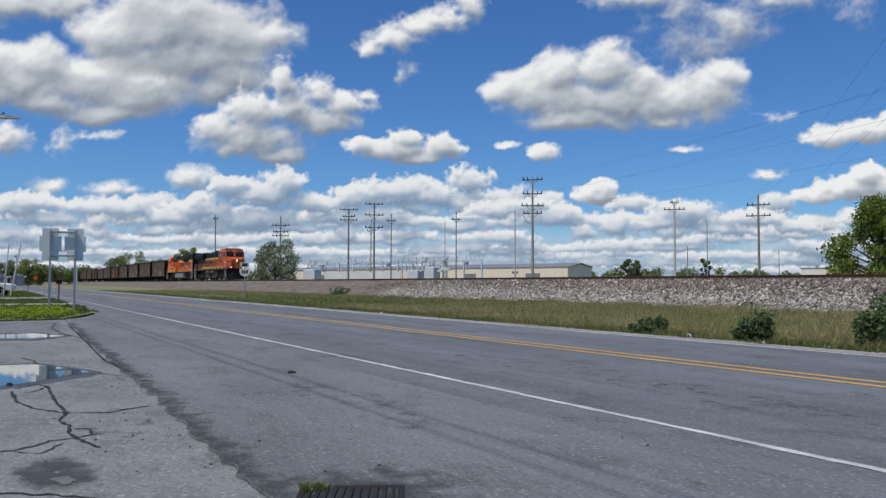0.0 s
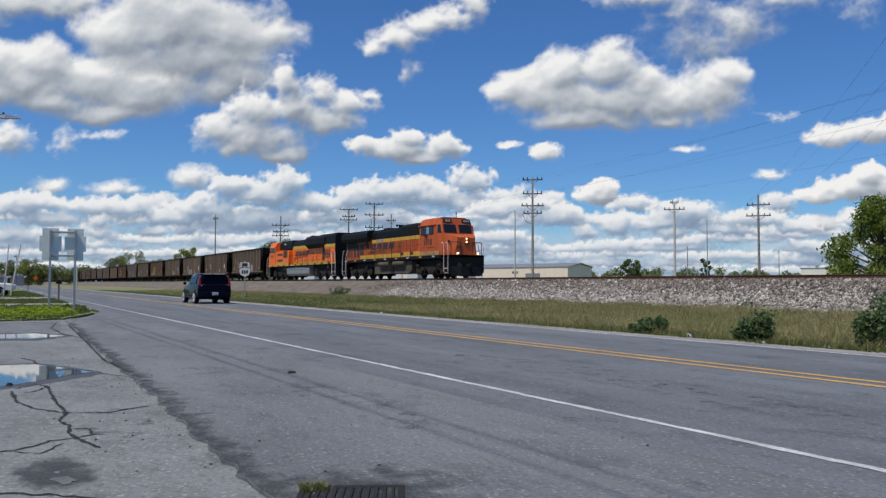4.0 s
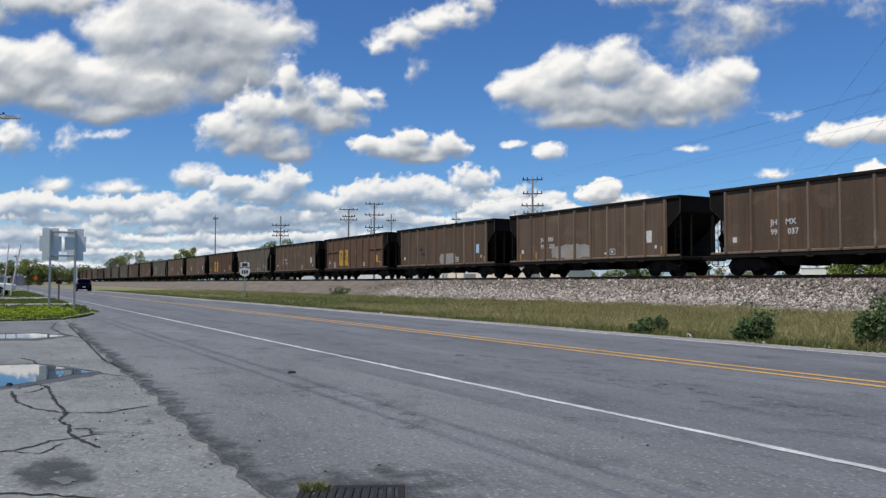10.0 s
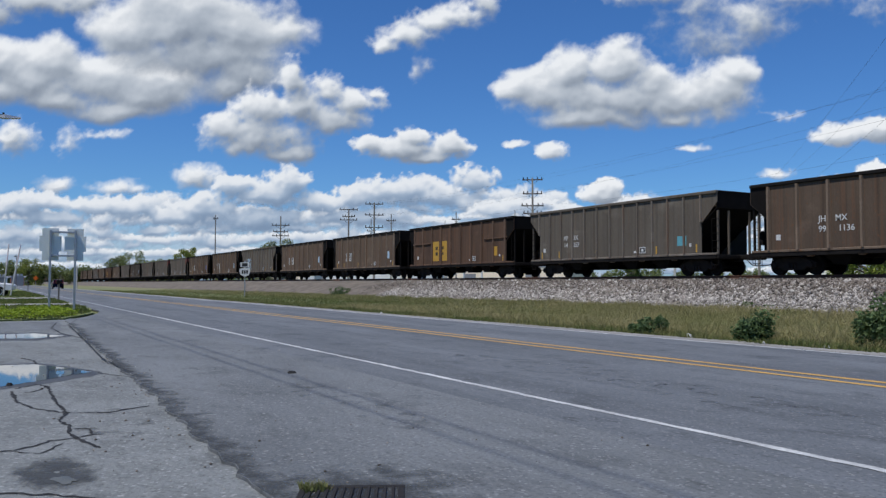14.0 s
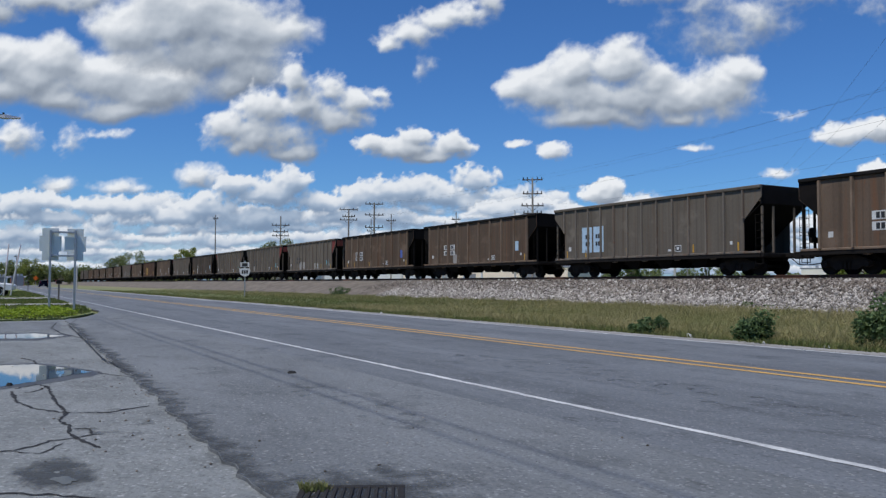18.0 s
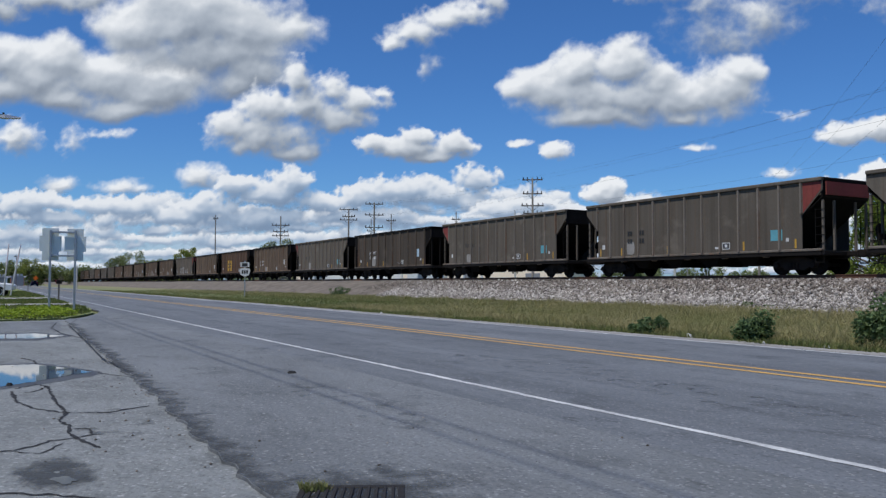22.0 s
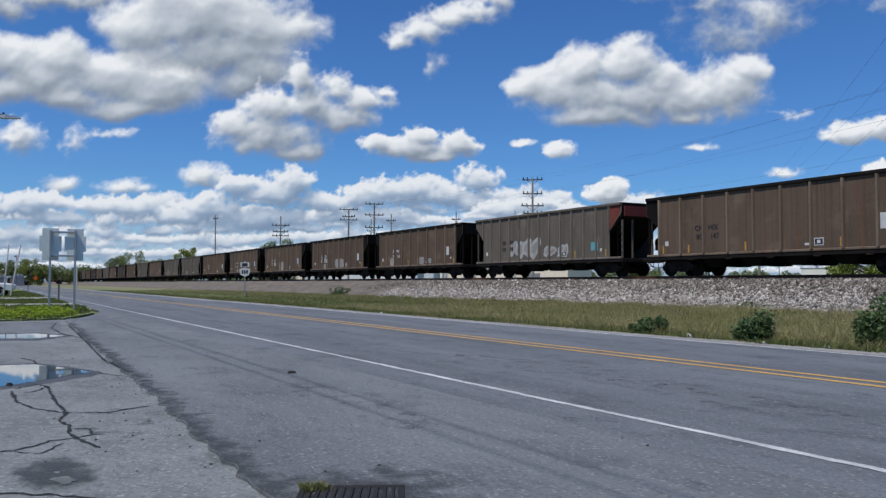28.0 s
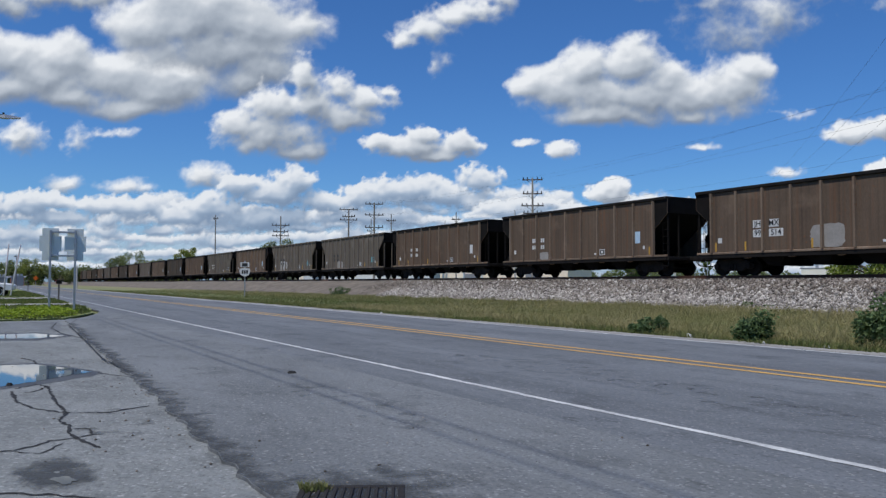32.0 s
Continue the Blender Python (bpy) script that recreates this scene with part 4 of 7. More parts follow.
    for i in range(31):
        x = -HALF + 0.15 + (BODY - 0.3) * i / 30
        end = min(1.0, (HALF - abs(x)) / 2.2)
        hump = 0.55 + 0.45 * math.sin(i * 0.9 + rg.uniform(-0.4, 0.4))
        rows.append([(x, -W + 0.05 + (2 * W - 0.1) * j / 8, TOPZ - 0.25 + end * (0.32 + 0.16 * hump) * math.sin(math.pi * j / 8) ** 0.8 + rg.uniform(-0.03, 0.03)) for j in range(9)])
    Mesh().add([p for r in rows for p in r], [(i * 9 + j, (i + 1) * 9 + j, (i + 1) * 9 + j + 1, i * 9 + j + 1) for i in range(30) for j in range(8)]).obj("coal_load", COAL, car, "heaped black coal load")
    return car


def panel(car, x, z, w, h, mat, name="painted_panel", label="", proud=0.024):
    """A flat painted or fixed panel on the side that faces the road."""
    return Mesh().box(x - w / 2, x + w / 2, -W - proud, -W - 0.019, z - h / 2, z + h / 2).obj(name, mat, car, label)


BAR_MESHES = {}


def bars(car, x, z, w, h, mat, cols=(2, 2), rows=2):
    """Unreadable lettering as plain bars, one for each character."""
    for r in range(rows):
        for half in (-1, 1):
            for k in range(cols[0] if half < 0 else cols[1]):
                xc = x + half * 0.24 + (k + 0.5) * w * half
                key = (round(w, 3), round(h, 3), mat.name)
                if key not in BAR_MESHES:
                    ob = Mesh().box(-w * 0.36, w * 0.36, -0.012, 0.0, -h * 0.5, h * 0.5).obj("stencil_bar", mat, car)
                    BAR_MESHES[key] = ob.data
                else:
                    ob = new("stencil_bar", BAR_MESHES[key])
                    ob.parent = car
                ob.matrix_basis = pose(xc, -W - 0.024, z - r * 0.42)


def marks(car, words, mat, boxed, x=None, z=2.28, size=0.36):
    """Reporting marks in two rows, split by a side post."""
    x = -HALF + 4.0 if x is None else x
    for r, pair in enumerate(words):
        for half, wd in zip((-1, 1), pair):
            wide = size * 0.62 * len(wd) + 0.06
            xc = x + half * (0.17 + wide / 2)
            if boxed:
                panel(car, xc, z - r * 0.42, wide, 0.34, WHITE_PAINT, "number_panel")
            text_part(wd, size, BLACK_PAINT if boxed else mat, car, pose(xc, -W - 0.03, z - r * 0.42, 90, 0, 0))


def red_corner(car, sgn):
    """The red triangle above the cut end of a side."""
    e, c = sgn * (HALF - 0.06), sgn * (HALF - 0.94)
    Mesh().slab_y([(e, TOPZ - 0.12), (e, 3.55), (c, 2.58), (c, TOPZ - 0.12)], -W - 0.026, -W - 0.019).obj("end_panel", RED_END, car, "faded red end panel")
    for y in (-1, 0.9):
        Mesh().box(min(e, e + sgn * 0.05) + sgn * 0.1, max(e, e + sgn * 0.05) + sgn * 0.1, -1.45, 1.45, 3.3, 3.85).obj("end_panel", RED_END, car)
        break


def smear(car, x, z, w, h, mat, seed):
    """An uneven patch of overpaint with rounded corners and ragged edges."""
    r = random.Random(seed)
    prof = []
    for k in range(44):
        a = math.tau * k / 44
        c, d = math.cos(a), math.sin(a)
        q = (abs(c) ** 5 + abs(d) ** 5) ** -0.2 * r.uniform(0.9, 1.02)
        prof.append((x + w / 2 * c * q, z + h / 2 * d * q - 0.05 * w * c * (0.5 - r.random())))
    Mesh().slab_y(prof, -W - 0.023, -W - 0.019).obj("overpaint", mat, car)


def spray(car, x, z, w, h, seed):
    """Sprayed swelling shapes in pale paint that run into one another."""
    r = random.Random(seed)
    n = max(2, int(w / 0.75))
    for k in range(n):
        cx, cz = x - w / 2 + w * (k + 0.5) / n, z + r.uniform(-0.06, 0.06) * h
        rx, rz, p = w / n * r.uniform(0.55, 0.75), h * r.uniform(0.36, 0.52), r.uniform(0, 6.28)
        for grow, mat, deep in ((1.0, SPRAY_PALE, 0.0225 + 0.0006 * k), (0.55, GREY_PATCH, 0.0245 + 0.0006 * k)):
            prof = []
            for j in range(30):
                a = math.tau * j / 30
                q = grow * (1 + 0.16 * math.sin(2 * a + p) + 0.12 * math.sin(3 * a + 2 * p) + 0.06 * math.sin(7 * a + p))
                prof.append((cx + rx * q * math.cos(a) + 0.25 * rz * q * math.sin(a), cz + rz * q * math.sin(a)))
            Mesh().slab_y(prof, -W - deep, -W - 0.019).obj("spray_paint", mat, car)


NEAR = {s: hopper(s) for s in "abcd"}
FAR = {s: hopper(s, True) for s in "abd"}
TRAIN = []
FIRST_REAR = -27.43          # rear end of the leading hopper when the train's way is nought
JHMX = ("JH", "MX")
FURX = (("FU", "RX"),)
# style, lettering (or None), boxed, light lettering, square tag, overpaint patches (x from the rear end, z, width, height)
FLEET = {
    1: ("a", (JHMX, ("99", "1388")), True, True, None, ((9.2, 1.55, 3.2, 0.95),)),
    2: ("a", (JHMX, ("99", "037")), False, True, WHITE_PAINT, ()),
    3: ("a", (JHMX, ("99", "299")), False, True, WHITE_PAINT, ((6.4, 1.5, 3.8, 0.85),)),
    4: ("a", (JHMX, ("99", "4780")), False, False, BLUE_TAG, ((8.6, 1.45, 2.6, 0.8),)),
    5: ("c", (JHMX, ("97", "051")), False, False, None, ((2.6, 1.4, 0.9, 0.6),)),
    6: ("a", (JHMX, ("99", "1136")), False, True, BLUE_TAG, ()),
    7: ("b", (("AP", "OX"), ("14", "257")), False, True, TEAL_TAG, ()),
    8: ("c", None, False, False, None, ()),
    9: ("a", (JHMX, ("99", "16")), True, True, BLUE_TAG, ()),
    10: ("a", None, True, True, BLUE_TAG, ()),
    11: ("b", None, False, False, None, ()),
    12: ("a", None, True, True, BLUE_TAG, ((5.0, 1.4, 0.9, 0.7),)),
    13: ("a", None, True, True, DEEP_BLUE, ()),
    14: ("b", None, False, False, TEAL_TAG, ((4.6, 1.5, 1.1, 0.9), (5.9, 1.5, 1.1, 0.8), (9.6, 1.4, 1.3, 0.7))),
    15: ("b", None, False, False, TEAL_TAG, ((3.6, 1.5, 0.6, 0.7),)),
    16: ("b", FURX, False, False, TEAL_TAG, ((3.9, 1.4, 0.8, 0.6),)),
    17: ("d", (JHMX, ("99", "003")), False, True, BLUE_TAG, ((4.3, 1.5, 0.8, 0.8),)),
    18: ("b", FURX, False, False, TEAL_TAG, ((4.5, 1.4, 0.9, 0.8),)),
    19: ("a", None, False, True, WHITE_PAINT, ((6.0, 1.35, 1.4, 0.5),)),
    20: ("c", None, False, False, None, ()),
    21: ("a", (("CN", "WX"), ("90", "147")), False, False, WHITE_PAINT, ()),
    22: ("b", None, False, False, TEAL_TAG, ()),
    23: ("a", (JHMX, ("99", "913")), False, True, WHITE_PAINT, ((8.5, 1.4, 1.2, 0.6), (3.4, 1.4, 1.0, 0.7))),
    24: ("a", (JHMX, ("99", "025")), True, True, WHITE_PAINT, ((8.2, 1.55, 2.3, 0.9), (4.2, 1.3, 0.9, 0.6))),
    25: ("a", (JHMX, ("99", "514")), True, True, BLUE_TAG, ((7.0, 1.6, 1.6, 1.0),)),
    26: ("a", None, False, True, BLUE_TAG, ((4.6, 1.3, 0.9, 0.5),)),
    27: ("a", None, False, True, WHITE_PAINT, ()),
    28: ("b", None, False, False, TEAL_TAG, ((5.0, 1.4, 1.5, 0.7),)),
    29: ("b", None, False, False, TEAL_TAG, ((4.0, 1.5, 2.0, 0.9),)),
}
SPRAYED = {22: ((5.8, 3.2, 1.3), (8.6, 1.0, 0.7), (9.9, 0.9, 0.8)), 29: ((4.4, 2.6, 1.0),)}          # x from the rear end, width, height
for n in range(1, 54):
    style, words, boxed, light, tag, patches = FLEET.get(n, ("adabadab"[n % 8], None, n % 3 == 0, True, BLUE_TAG, ()))
    far = n > 31
    car = copy_thing((FAR if far else NEAR)[style], pose(0, TRACK_Y, RAIL_Z))
    TRAIN.append((car, FIRST_REAR - PITCH * (n - 1) + HALF))
    panel(car, -HALF + 1.45, 1.62, 0.22, 0.24, WHITE_PAINT, "tag")
    if tag:
        panel(car, HALF - 2.25, 1.72 if style == "b" else 2.05, 0.6 if style == "b" else 0.55, 0.48 if style == "b" else 0.62, tag, "tag", "square painted panel")
    if far:
        continue
    panel(car, HALF - 1.7, 1.5, 0.14, 0.16, WHITE_PAINT, "tag")
    panel(car, HALF - 5.0, 1.36, 0.44, 0.32, WHITE_PAINT, "load_tag")
    panel(car, HALF - 5.0, 1.36, 0.36, 0.24, BLACK_PAINT, "load_tag", "", 0.028)
    panel(car, HALF - 5.0, 1.36, 0.16, 0.14, WHITE_PAINT, "load_tag", "", 0.032)
    panel(car, HALF - 5.55, 1.28, 0.22, 0.1, WHITE_PAINT, "tag")
    for x in (-HALF + 1.2, -HALF + 2.9, -HALF + 6.3, HALF - 4.0, HALF - 1.3):
        if n % 2 or x > 0:
            panel(car, x, 1.32, 0.09, 0.4, YELLOW_TAG, "reflector_strip")
    for k, (x, z, w, h) in enumerate(patches):
        smear(car, -HALF + x, z, w, h, GREY_PATCH, n * 7 + k)
    for k, (x, w, h) in enumerate(SPRAYED.get(n, ())):
        spray(car, -HALF + x, 1.3 + h * 0.4, w, h, n + k)
    if style == "c":
        for half in (-1, 1):
            panel(car, -HALF + 5.0 + half * 0.62, 2.05, 1.04, 1.5, YELLOW_TAG, "number_panel", "yellow number panel")
        panel(car, HALF - 2.3, 1.8, 0.62, 0.62, YELLOW_TAG, "number_panel", "small yellow panel")
    if n == 11:
        for half in (-1, 1):
            panel(car, -HALF + 3.5 + half * 0.5, 2.1, 0.86, 1.45, BLUE_TAG, "number_panel", "pale blue number panel")
    if words:
        marks(car, words, WHITE_PAINT if light else BLACK_PAINT, boxed, -HALF + 5.0 if style == "c" else None, 2.4 if style == "c" else 2.28, 0.42 if style == "c" else 0.36)
    else:
        if boxed:
            for dx in (-0.48, 0.48):
                for dz in (0, 0.42):
                    panel(car, -HALF + 4.0 + dx, 2.28 - dz, 0.62, 0.34, WHITE_PAINT, "number_panel")
        bx = {"c": 5.0}.get(style, 4.0) if n != 11 else 3.5
        bars(car, -HALF + bx, 2.28, 0.2, 0.24, BLACK_PAINT if boxed or not light else WHITE_PAINT)
    if n in (14, 15, 22):
        red_corner(car, 1)
    if n in (16, 18):
        red_corner(car, -1)
for o in (*NEAR.values(), *FAR.values()):
    for q in (*o.children_recursive, o):
        bpy.data.objects.remove(q)


# ---- locomotives: forward is +x, z from the rail head ----
ENGINE_SCALE, SECOND_LONG = 1.045, 1.09
HANDRAIL_DARK = surface("black_handrail", (0.03, 0.03, 0.03), None, 0.6, bump=0)


def engine_truck(car, x):
    """A three-axle truck with deep cast frames, journal boxes, springs and brake cylinders."""
    base = Mesh().box(x - 2.3, x + 2.1, -0.7, 0.7, 0.62, 1.0, 0.05).obj("truck", STEEL_DARK, car)
    axles = (-1.95, -0.1, 1.75)
    for y, sg in ((-1.1, -1), (1.1, 1)):
        f = Mesh()
        top = [(x - 2.5, 0.7), (x - 2.3, 0.92), (x - 1.3, 0.86), (x - 1.0, 0.98), (x + 0.8, 0.98), (x + 1.1, 0.86), (x + 2.1, 0.92), (x + 2.3, 0.7)]
        low = [(x + 2.2, 0.45), (x + 1.45, 0.4), (x + 1.2, 0.62), (x + 0.5, 0.62), (x + 0.25, 0.42), (x - 0.45, 0.42), (x - 0.7, 0.62), (x - 1.4, 0.62), (x - 1.65, 0.4), (x - 2.4, 0.45)]
        f.slab_y(top[::-1] + low[::-1], y - 0.09, y + 0.09)
        f.obj("side_frame", TRUCK, base)
        for a in axles:
            j = Mesh().slab_y([(x + a - 0.3, 0.3), (x + a + 0.3, 0.3), (x + a + 0.2, 0.72), (x + a - 0.2, 0.72)], min(y, y + sg * 0.16), max(y, y + sg * 0.16))
            j.lathe_y([(0.03, y + sg * 0.22), (0.14, y + sg * 0.22), (0.16, y + sg * 0.15), (0.16, y)], x + a, 0.52, 12)
            j.obj("journal_box", TRUCK, base)
        for a in (-1.0, 0.85):
            Mesh().tube((x + a, y + sg * 0.1, 0.35), (x + a, y + sg * 0.1, 0.8), 0.1, n=8).obj("spring", STEEL_DARK, base)
        for a in (-2.25, 1.2):
            Mesh().tube((x + a, y + sg * 0.14, 0.95), (x + a + 0.45, y + sg * 0.14, 0.95), 0.12, n=10).obj("brake_cylinder", TRUCK, base)
        Mesh().path([(x - 2.2, y + sg * 0.12, 0.3), (x + 2.0, y + sg * 0.12, 0.28)], 0.025, 6).obj("brake_rod", STEEL_DARK, base)
    for a in axles:
        w = Mesh()
        for c in (-0.7535, 0.7535):
            w.lathe_y([(0.1, c - 0.07), (0.4, c - 0.05), (0.43, c - 0.07), (0.51, c - 0.065), (0.52, c + 0.065), (0.43, c + 0.07), (0.4, c + 0.05), (0.1, c + 0.07)], n=20)
        w.lathe_y([(0.09, -0.95), (0.09, 0.95)], n=10)
        w.obj("wheelset", STEEL_DARK, base, smooth=True, at=pose(x + a, 0, 0.51))
    return base


def engine_extras(e, L, near, rail_to):
    """Trucks, couplers, steps and handrails; near is the side (-1 or 1) that faces the road."""
    for sg in (-1, 1):
        engine_truck(e, sg * 6.55)
        add_coupler(e, sg * (L - 0.75), sg)
        for y in (-1.38, 1.38):
            for z in (0.35, 0.68, 1.0, 1.32):
                Mesh().box(min(sg * (L - 1.65), sg * (L - 0.95)), max(sg * (L - 1.65), sg * (L - 0.95)), min(y, y * 1.1), max(y, y * 1.1), z, z + 0.04).obj("step", RAILING if z < 1 else STEEL_DARK, e)
            Mesh().box(min(sg * (L - 1.67), sg * (L - 0.93)), max(sg * (L - 1.67), sg * (L - 0.93)), min(y * 0.8, y * 0.97), max(y * 0.8, y * 0.97), 0.3, 1.45).obj("step_well", ENGINE_BLACK, e)
            for x in (L - 1.72, L - 0.88):
                Mesh().path([(sg * x, y * 1.1, 0.45), (sg * x, y * 1.1, 1.9), (sg * (x - 0.2), y * 1.08, 2.55), (sg * (x - 0.5), y * 1.08, 2.6)], 0.03, 6).obj("handrail", RAILING, e)
        hose = Mesh()
        for k in range(3):
            y = -0.5 - 0.14 * k
            hose.path([(sg * (L - 0.74), y, 1.1), (sg * (L - 0.5), y, 0.75), (sg * (L - 0.42), y + 0.1, 0.5)], 0.025, 5)
        hose.obj("air_hose", BLACK_PAINT, e)
    y = near * 1.47
    Mesh().path([(-L + 1.3, y, 2.58), (rail_to, y, 2.58)], 0.02, 5).obj("handrail", HANDRAIL_DARK, e)
    n = 10
    for k in range(n):
        x = -L + 1.4 + k * (rail_to + L - 1.5) / (n - 1)
        Mesh().tube((x, y, 1.6), (x, y, 2.6), 0.018, n=5).obj("stanchion", HANDRAIL_DARK, e)
    Mesh().box(-L + 0.9, L - 0.95, -0.85, 0.85, 0.95, 1.45, 0.05).obj("centre_sill", ENGINE_BLACK, e)
    Mesh().slab_x([(-1.45, 0.3), (1.45, 0.3), (1.48, 1.45), (-1.48, 1.45)], -L + 0.72, -L + 0.86).obj("rear_pilot", ENGINE_BLACK, e)


def stripe_run(e, x0, x1, step, y0, y1, z0, z1, mat, gap=0.05):
    """A painted stripe broken by the joints of the doors under it."""
    x = x0
    while x < x1 - 0.05:
        b = min(x + step, x1)
        Mesh().box(x, b - gap, min(y0, y1), max(y0, y1), z0, z1).obj("stripe", mat, e)
        x = b


def lettering_blocks(e, x0, x1, z0, z1, y0, y1, flip=1):
    """Railway lettering drawn as plain slanted blocks over a swoosh."""
    w, h = (x1 - x0) / 4, z1 - z0
    slant = 0.4 * flip
    for k in range(4):
        a = x0 + w * k if flip > 0 else x1 - w * k
        blk = Mesh()
        for u0, u1 in ((0.0, 0.3), (0.4, 0.76)):
            blk.slab_y([(a + flip * w * u + slant * h * v, z0 + h * v) for u, v in ((u0, 0.0), (u1, 0.0), (u1, 0.92), (u0, 0.92))], y0, y1)
        blk.obj("emblem_block", BLACK_PAINT, e)
    if flip > 0:
        pr = [(x0 - 0.5, z0 - h * 0.5), (x0 + (x1 - x0) * 0.6, z0 - h * 0.18), (x1 - w * 0.3, z0 - h * 0.05), (x0 - 0.25, z0 - h * 0.26)]
    else:
        pr = [(x1 + 0.5, z0 - h * 0.5), (x1 - (x1 - x0) * 0.6, z0 - h * 0.18), (x0 + w * 0.3, z0 - h * 0.05), (x1 + 0.25, z0 - h * 0.26)]
    Mesh().slab_y(pr, y0, y1).obj("emblem_swoosh", BLACK_PAINT, e)


def lead_engine():
    L = 11.15
    e = thing("locomotive", pose(0, TRACK_Y, RAIL_Z), "faded orange diesel locomotive with black roof and yellow stripes, headlights lit", "locomotive")
    Mesh().box(-L + 0.7, L - 0.75, -1.5, 1.5, 1.45, 1.68, 0.03).obj("frame", ENGINE_BLACK, e)
    for k in range(9):
        Mesh().box(-9.6 + 2.1 * k, -9.2 + 2.1 * k, -1.512, -1.5, 1.56, 1.66).obj("frame_mark", (WHITE_PAINT, YELLOW)[k % 2], e)
    Mesh().box(-L + 0.75, 5.3, -1.0, 1.0, 1.68, 3.5, 0.04).obj("hood", ORANGE_FADED, e)
    stripe_run(e, -4.65, 5.2, 0.92, -1.026, -1.0, 3.1, 3.38, YELLOW)
    for x in (-3.5, -2.6):
        Mesh().box(x - 0.3, x + 0.3, -1.03, -1.026, 3.12, 3.37).obj("primer_patch", GREY_PATCH, e)
    stripe_run(e, -7.2, 1.5, 1.1, -1.03, -1.0, 1.76, 2.08, YELLOW)
    Mesh().box(1.5, 8.0, -1.34, -1.0, 1.68, 2.14, 0.03).obj("walkway_box", ORANGE_FADED, e)
    stripe_run(e, 1.6, 7.9, 1.3, -1.36, -1.34, 1.74, 2.08, YELLOW)
    for x in (1.9, 3.6):
        Mesh().box(x - 0.28, x + 0.28, -1.365, -1.34, 1.84, 2.1).obj("louvre_panel", RUST, e)
    Mesh().slab_x([(-1.02, 3.4), (1.02, 3.4), (1.02, 3.95), (0.85, 4.2), (-0.85, 4.2), (-1.02, 3.95)], -4.8, 0.9).obj("roof", ENGINE_BLACK, e)
    Mesh().slab_x([(-1.02, 3.4), (1.02, 3.4), (1.02, 4.15), (0.85, 4.36), (-0.85, 4.36), (-1.02, 4.15)], 0.9, 5.3).obj("roof", ENGINE_BLACK, e)
    for k in range(6):
        Mesh().box(-5.2 + 1.5 * k, -4.2 + 1.5 * k, -1.03, -1.015, 3.5, 3.9, 0.004).obj("roof_panel", ENGINE_BLACK, e)
    for k in range(2):
        Mesh().box(2.2 + 1.1 * k, 2.9 + 1.1 * k, -1.035, -1.018, 3.55, 4.1, 0.004).obj("louvre_panel", STEEL_DARK, e)
    # radiator wing that overhangs at the rear
    Mesh().slab_x([(-1.2, 3.3), (1.2, 3.3), (1.5, 3.62), (1.5, 3.98), (1.3, 4.2), (-1.3, 4.2), (-1.5, 3.98), (-1.5, 3.62)], -L + 0.55, -4.7).obj("radiator", ENGINE_BLACK, e)
    Mesh().box(-10.0, -5.6, -0.9, 0.9, 4.2, 4.32, 0.04).obj("radiator_top", ENGINE_BLACK, e)
    Mesh().box(-L + 0.85, -7.6, -1.02, -1.0, 2.82, 3.32).obj("radiator_screen", ENGINE_BLACK, e)
    Mesh().box(-7.5, -5.6, -1.2, -0.95, 3.0, 3.35, 0.03).obj("radiator_pipe", RUST, e)
    for x, w in ((-10.1, 0.3), (-9.65, 0.22), (-9.2, 0.22), (-8.5, 0.46), (-7.8, 0.4), (-6.94, 0.86)):
        Mesh().box(x - w / 2, x + w / 2, -1.025, -1.0, 1.95 if w < 0.6 else 2.12, 2.85 if w < 0.6 else 3.05, 0.004).obj("louvre_panel", DARK_CAR, e)
    Mesh().box(-5.95, -5.5, -1.025, -1.0, 2.75, 3.05, 0.004).obj("louvre_panel", DARK_CAR, e)
    Mesh().box(-L + 0.72, -L + 0.78, -1.0, 1.0, 1.7, 3.3).obj("rear_panel", GALV, e)
    for k in range(8):
        x = -4.9 + 1.18 * k
        Mesh().box(x - 0.55, x + 0.55, -1.02, -0.999, 2.12, 3.06, 0.004).obj("hood_door", ORANGE_FADED, e)
    for k in range(14):
        x = -5.5 + 0.78 * k
        Mesh().box(x - 0.012, x + 0.012, -1.027, -1.0, 2.12, 3.06).obj("door_seam", BLACK_PAINT, e)
    for k in range(12):
        Mesh().box(-4.4 + 0.8 * k, -4.3 + 0.8 * k, -1.045, -1.018, 2.2, 2.26).obj("door_latch", STEEL_DARK, e)
    for x in (1.2, 2.02, 3.4):
        Mesh().box(x - 0.02, x + 0.02, -1.03, -1.018, 2.1, 3.1).obj("door_joint", BLACK_PAINT, e)
    Mesh().slab_y([(0.5, 2.45), (0.56, 2.45), (1.1, 3.05), (1.04, 3.05)], -1.032, -1.02).obj("emblem_slash", BLACK_PAINT, e)
    Mesh().box(-3.6, -2.6, -0.45, 0.45, 4.2, 4.38, 0.05).obj("exhaust_stack", ENGINE_BLACK, e)
    Mesh().box(-0.75, -0.55, -0.35, -0.15, 4.2, 4.5, 0.03).obj("horn_post", ENGINE_BLACK, e)
    for y in (-0.4, -0.1):
        Mesh().tube((-1.0, y, 4.46), (-0.4, y, 4.46), 0.1, 0.04, 8).obj("horn", ENGINE_BLACK, e)
    before = set(scene.objects)
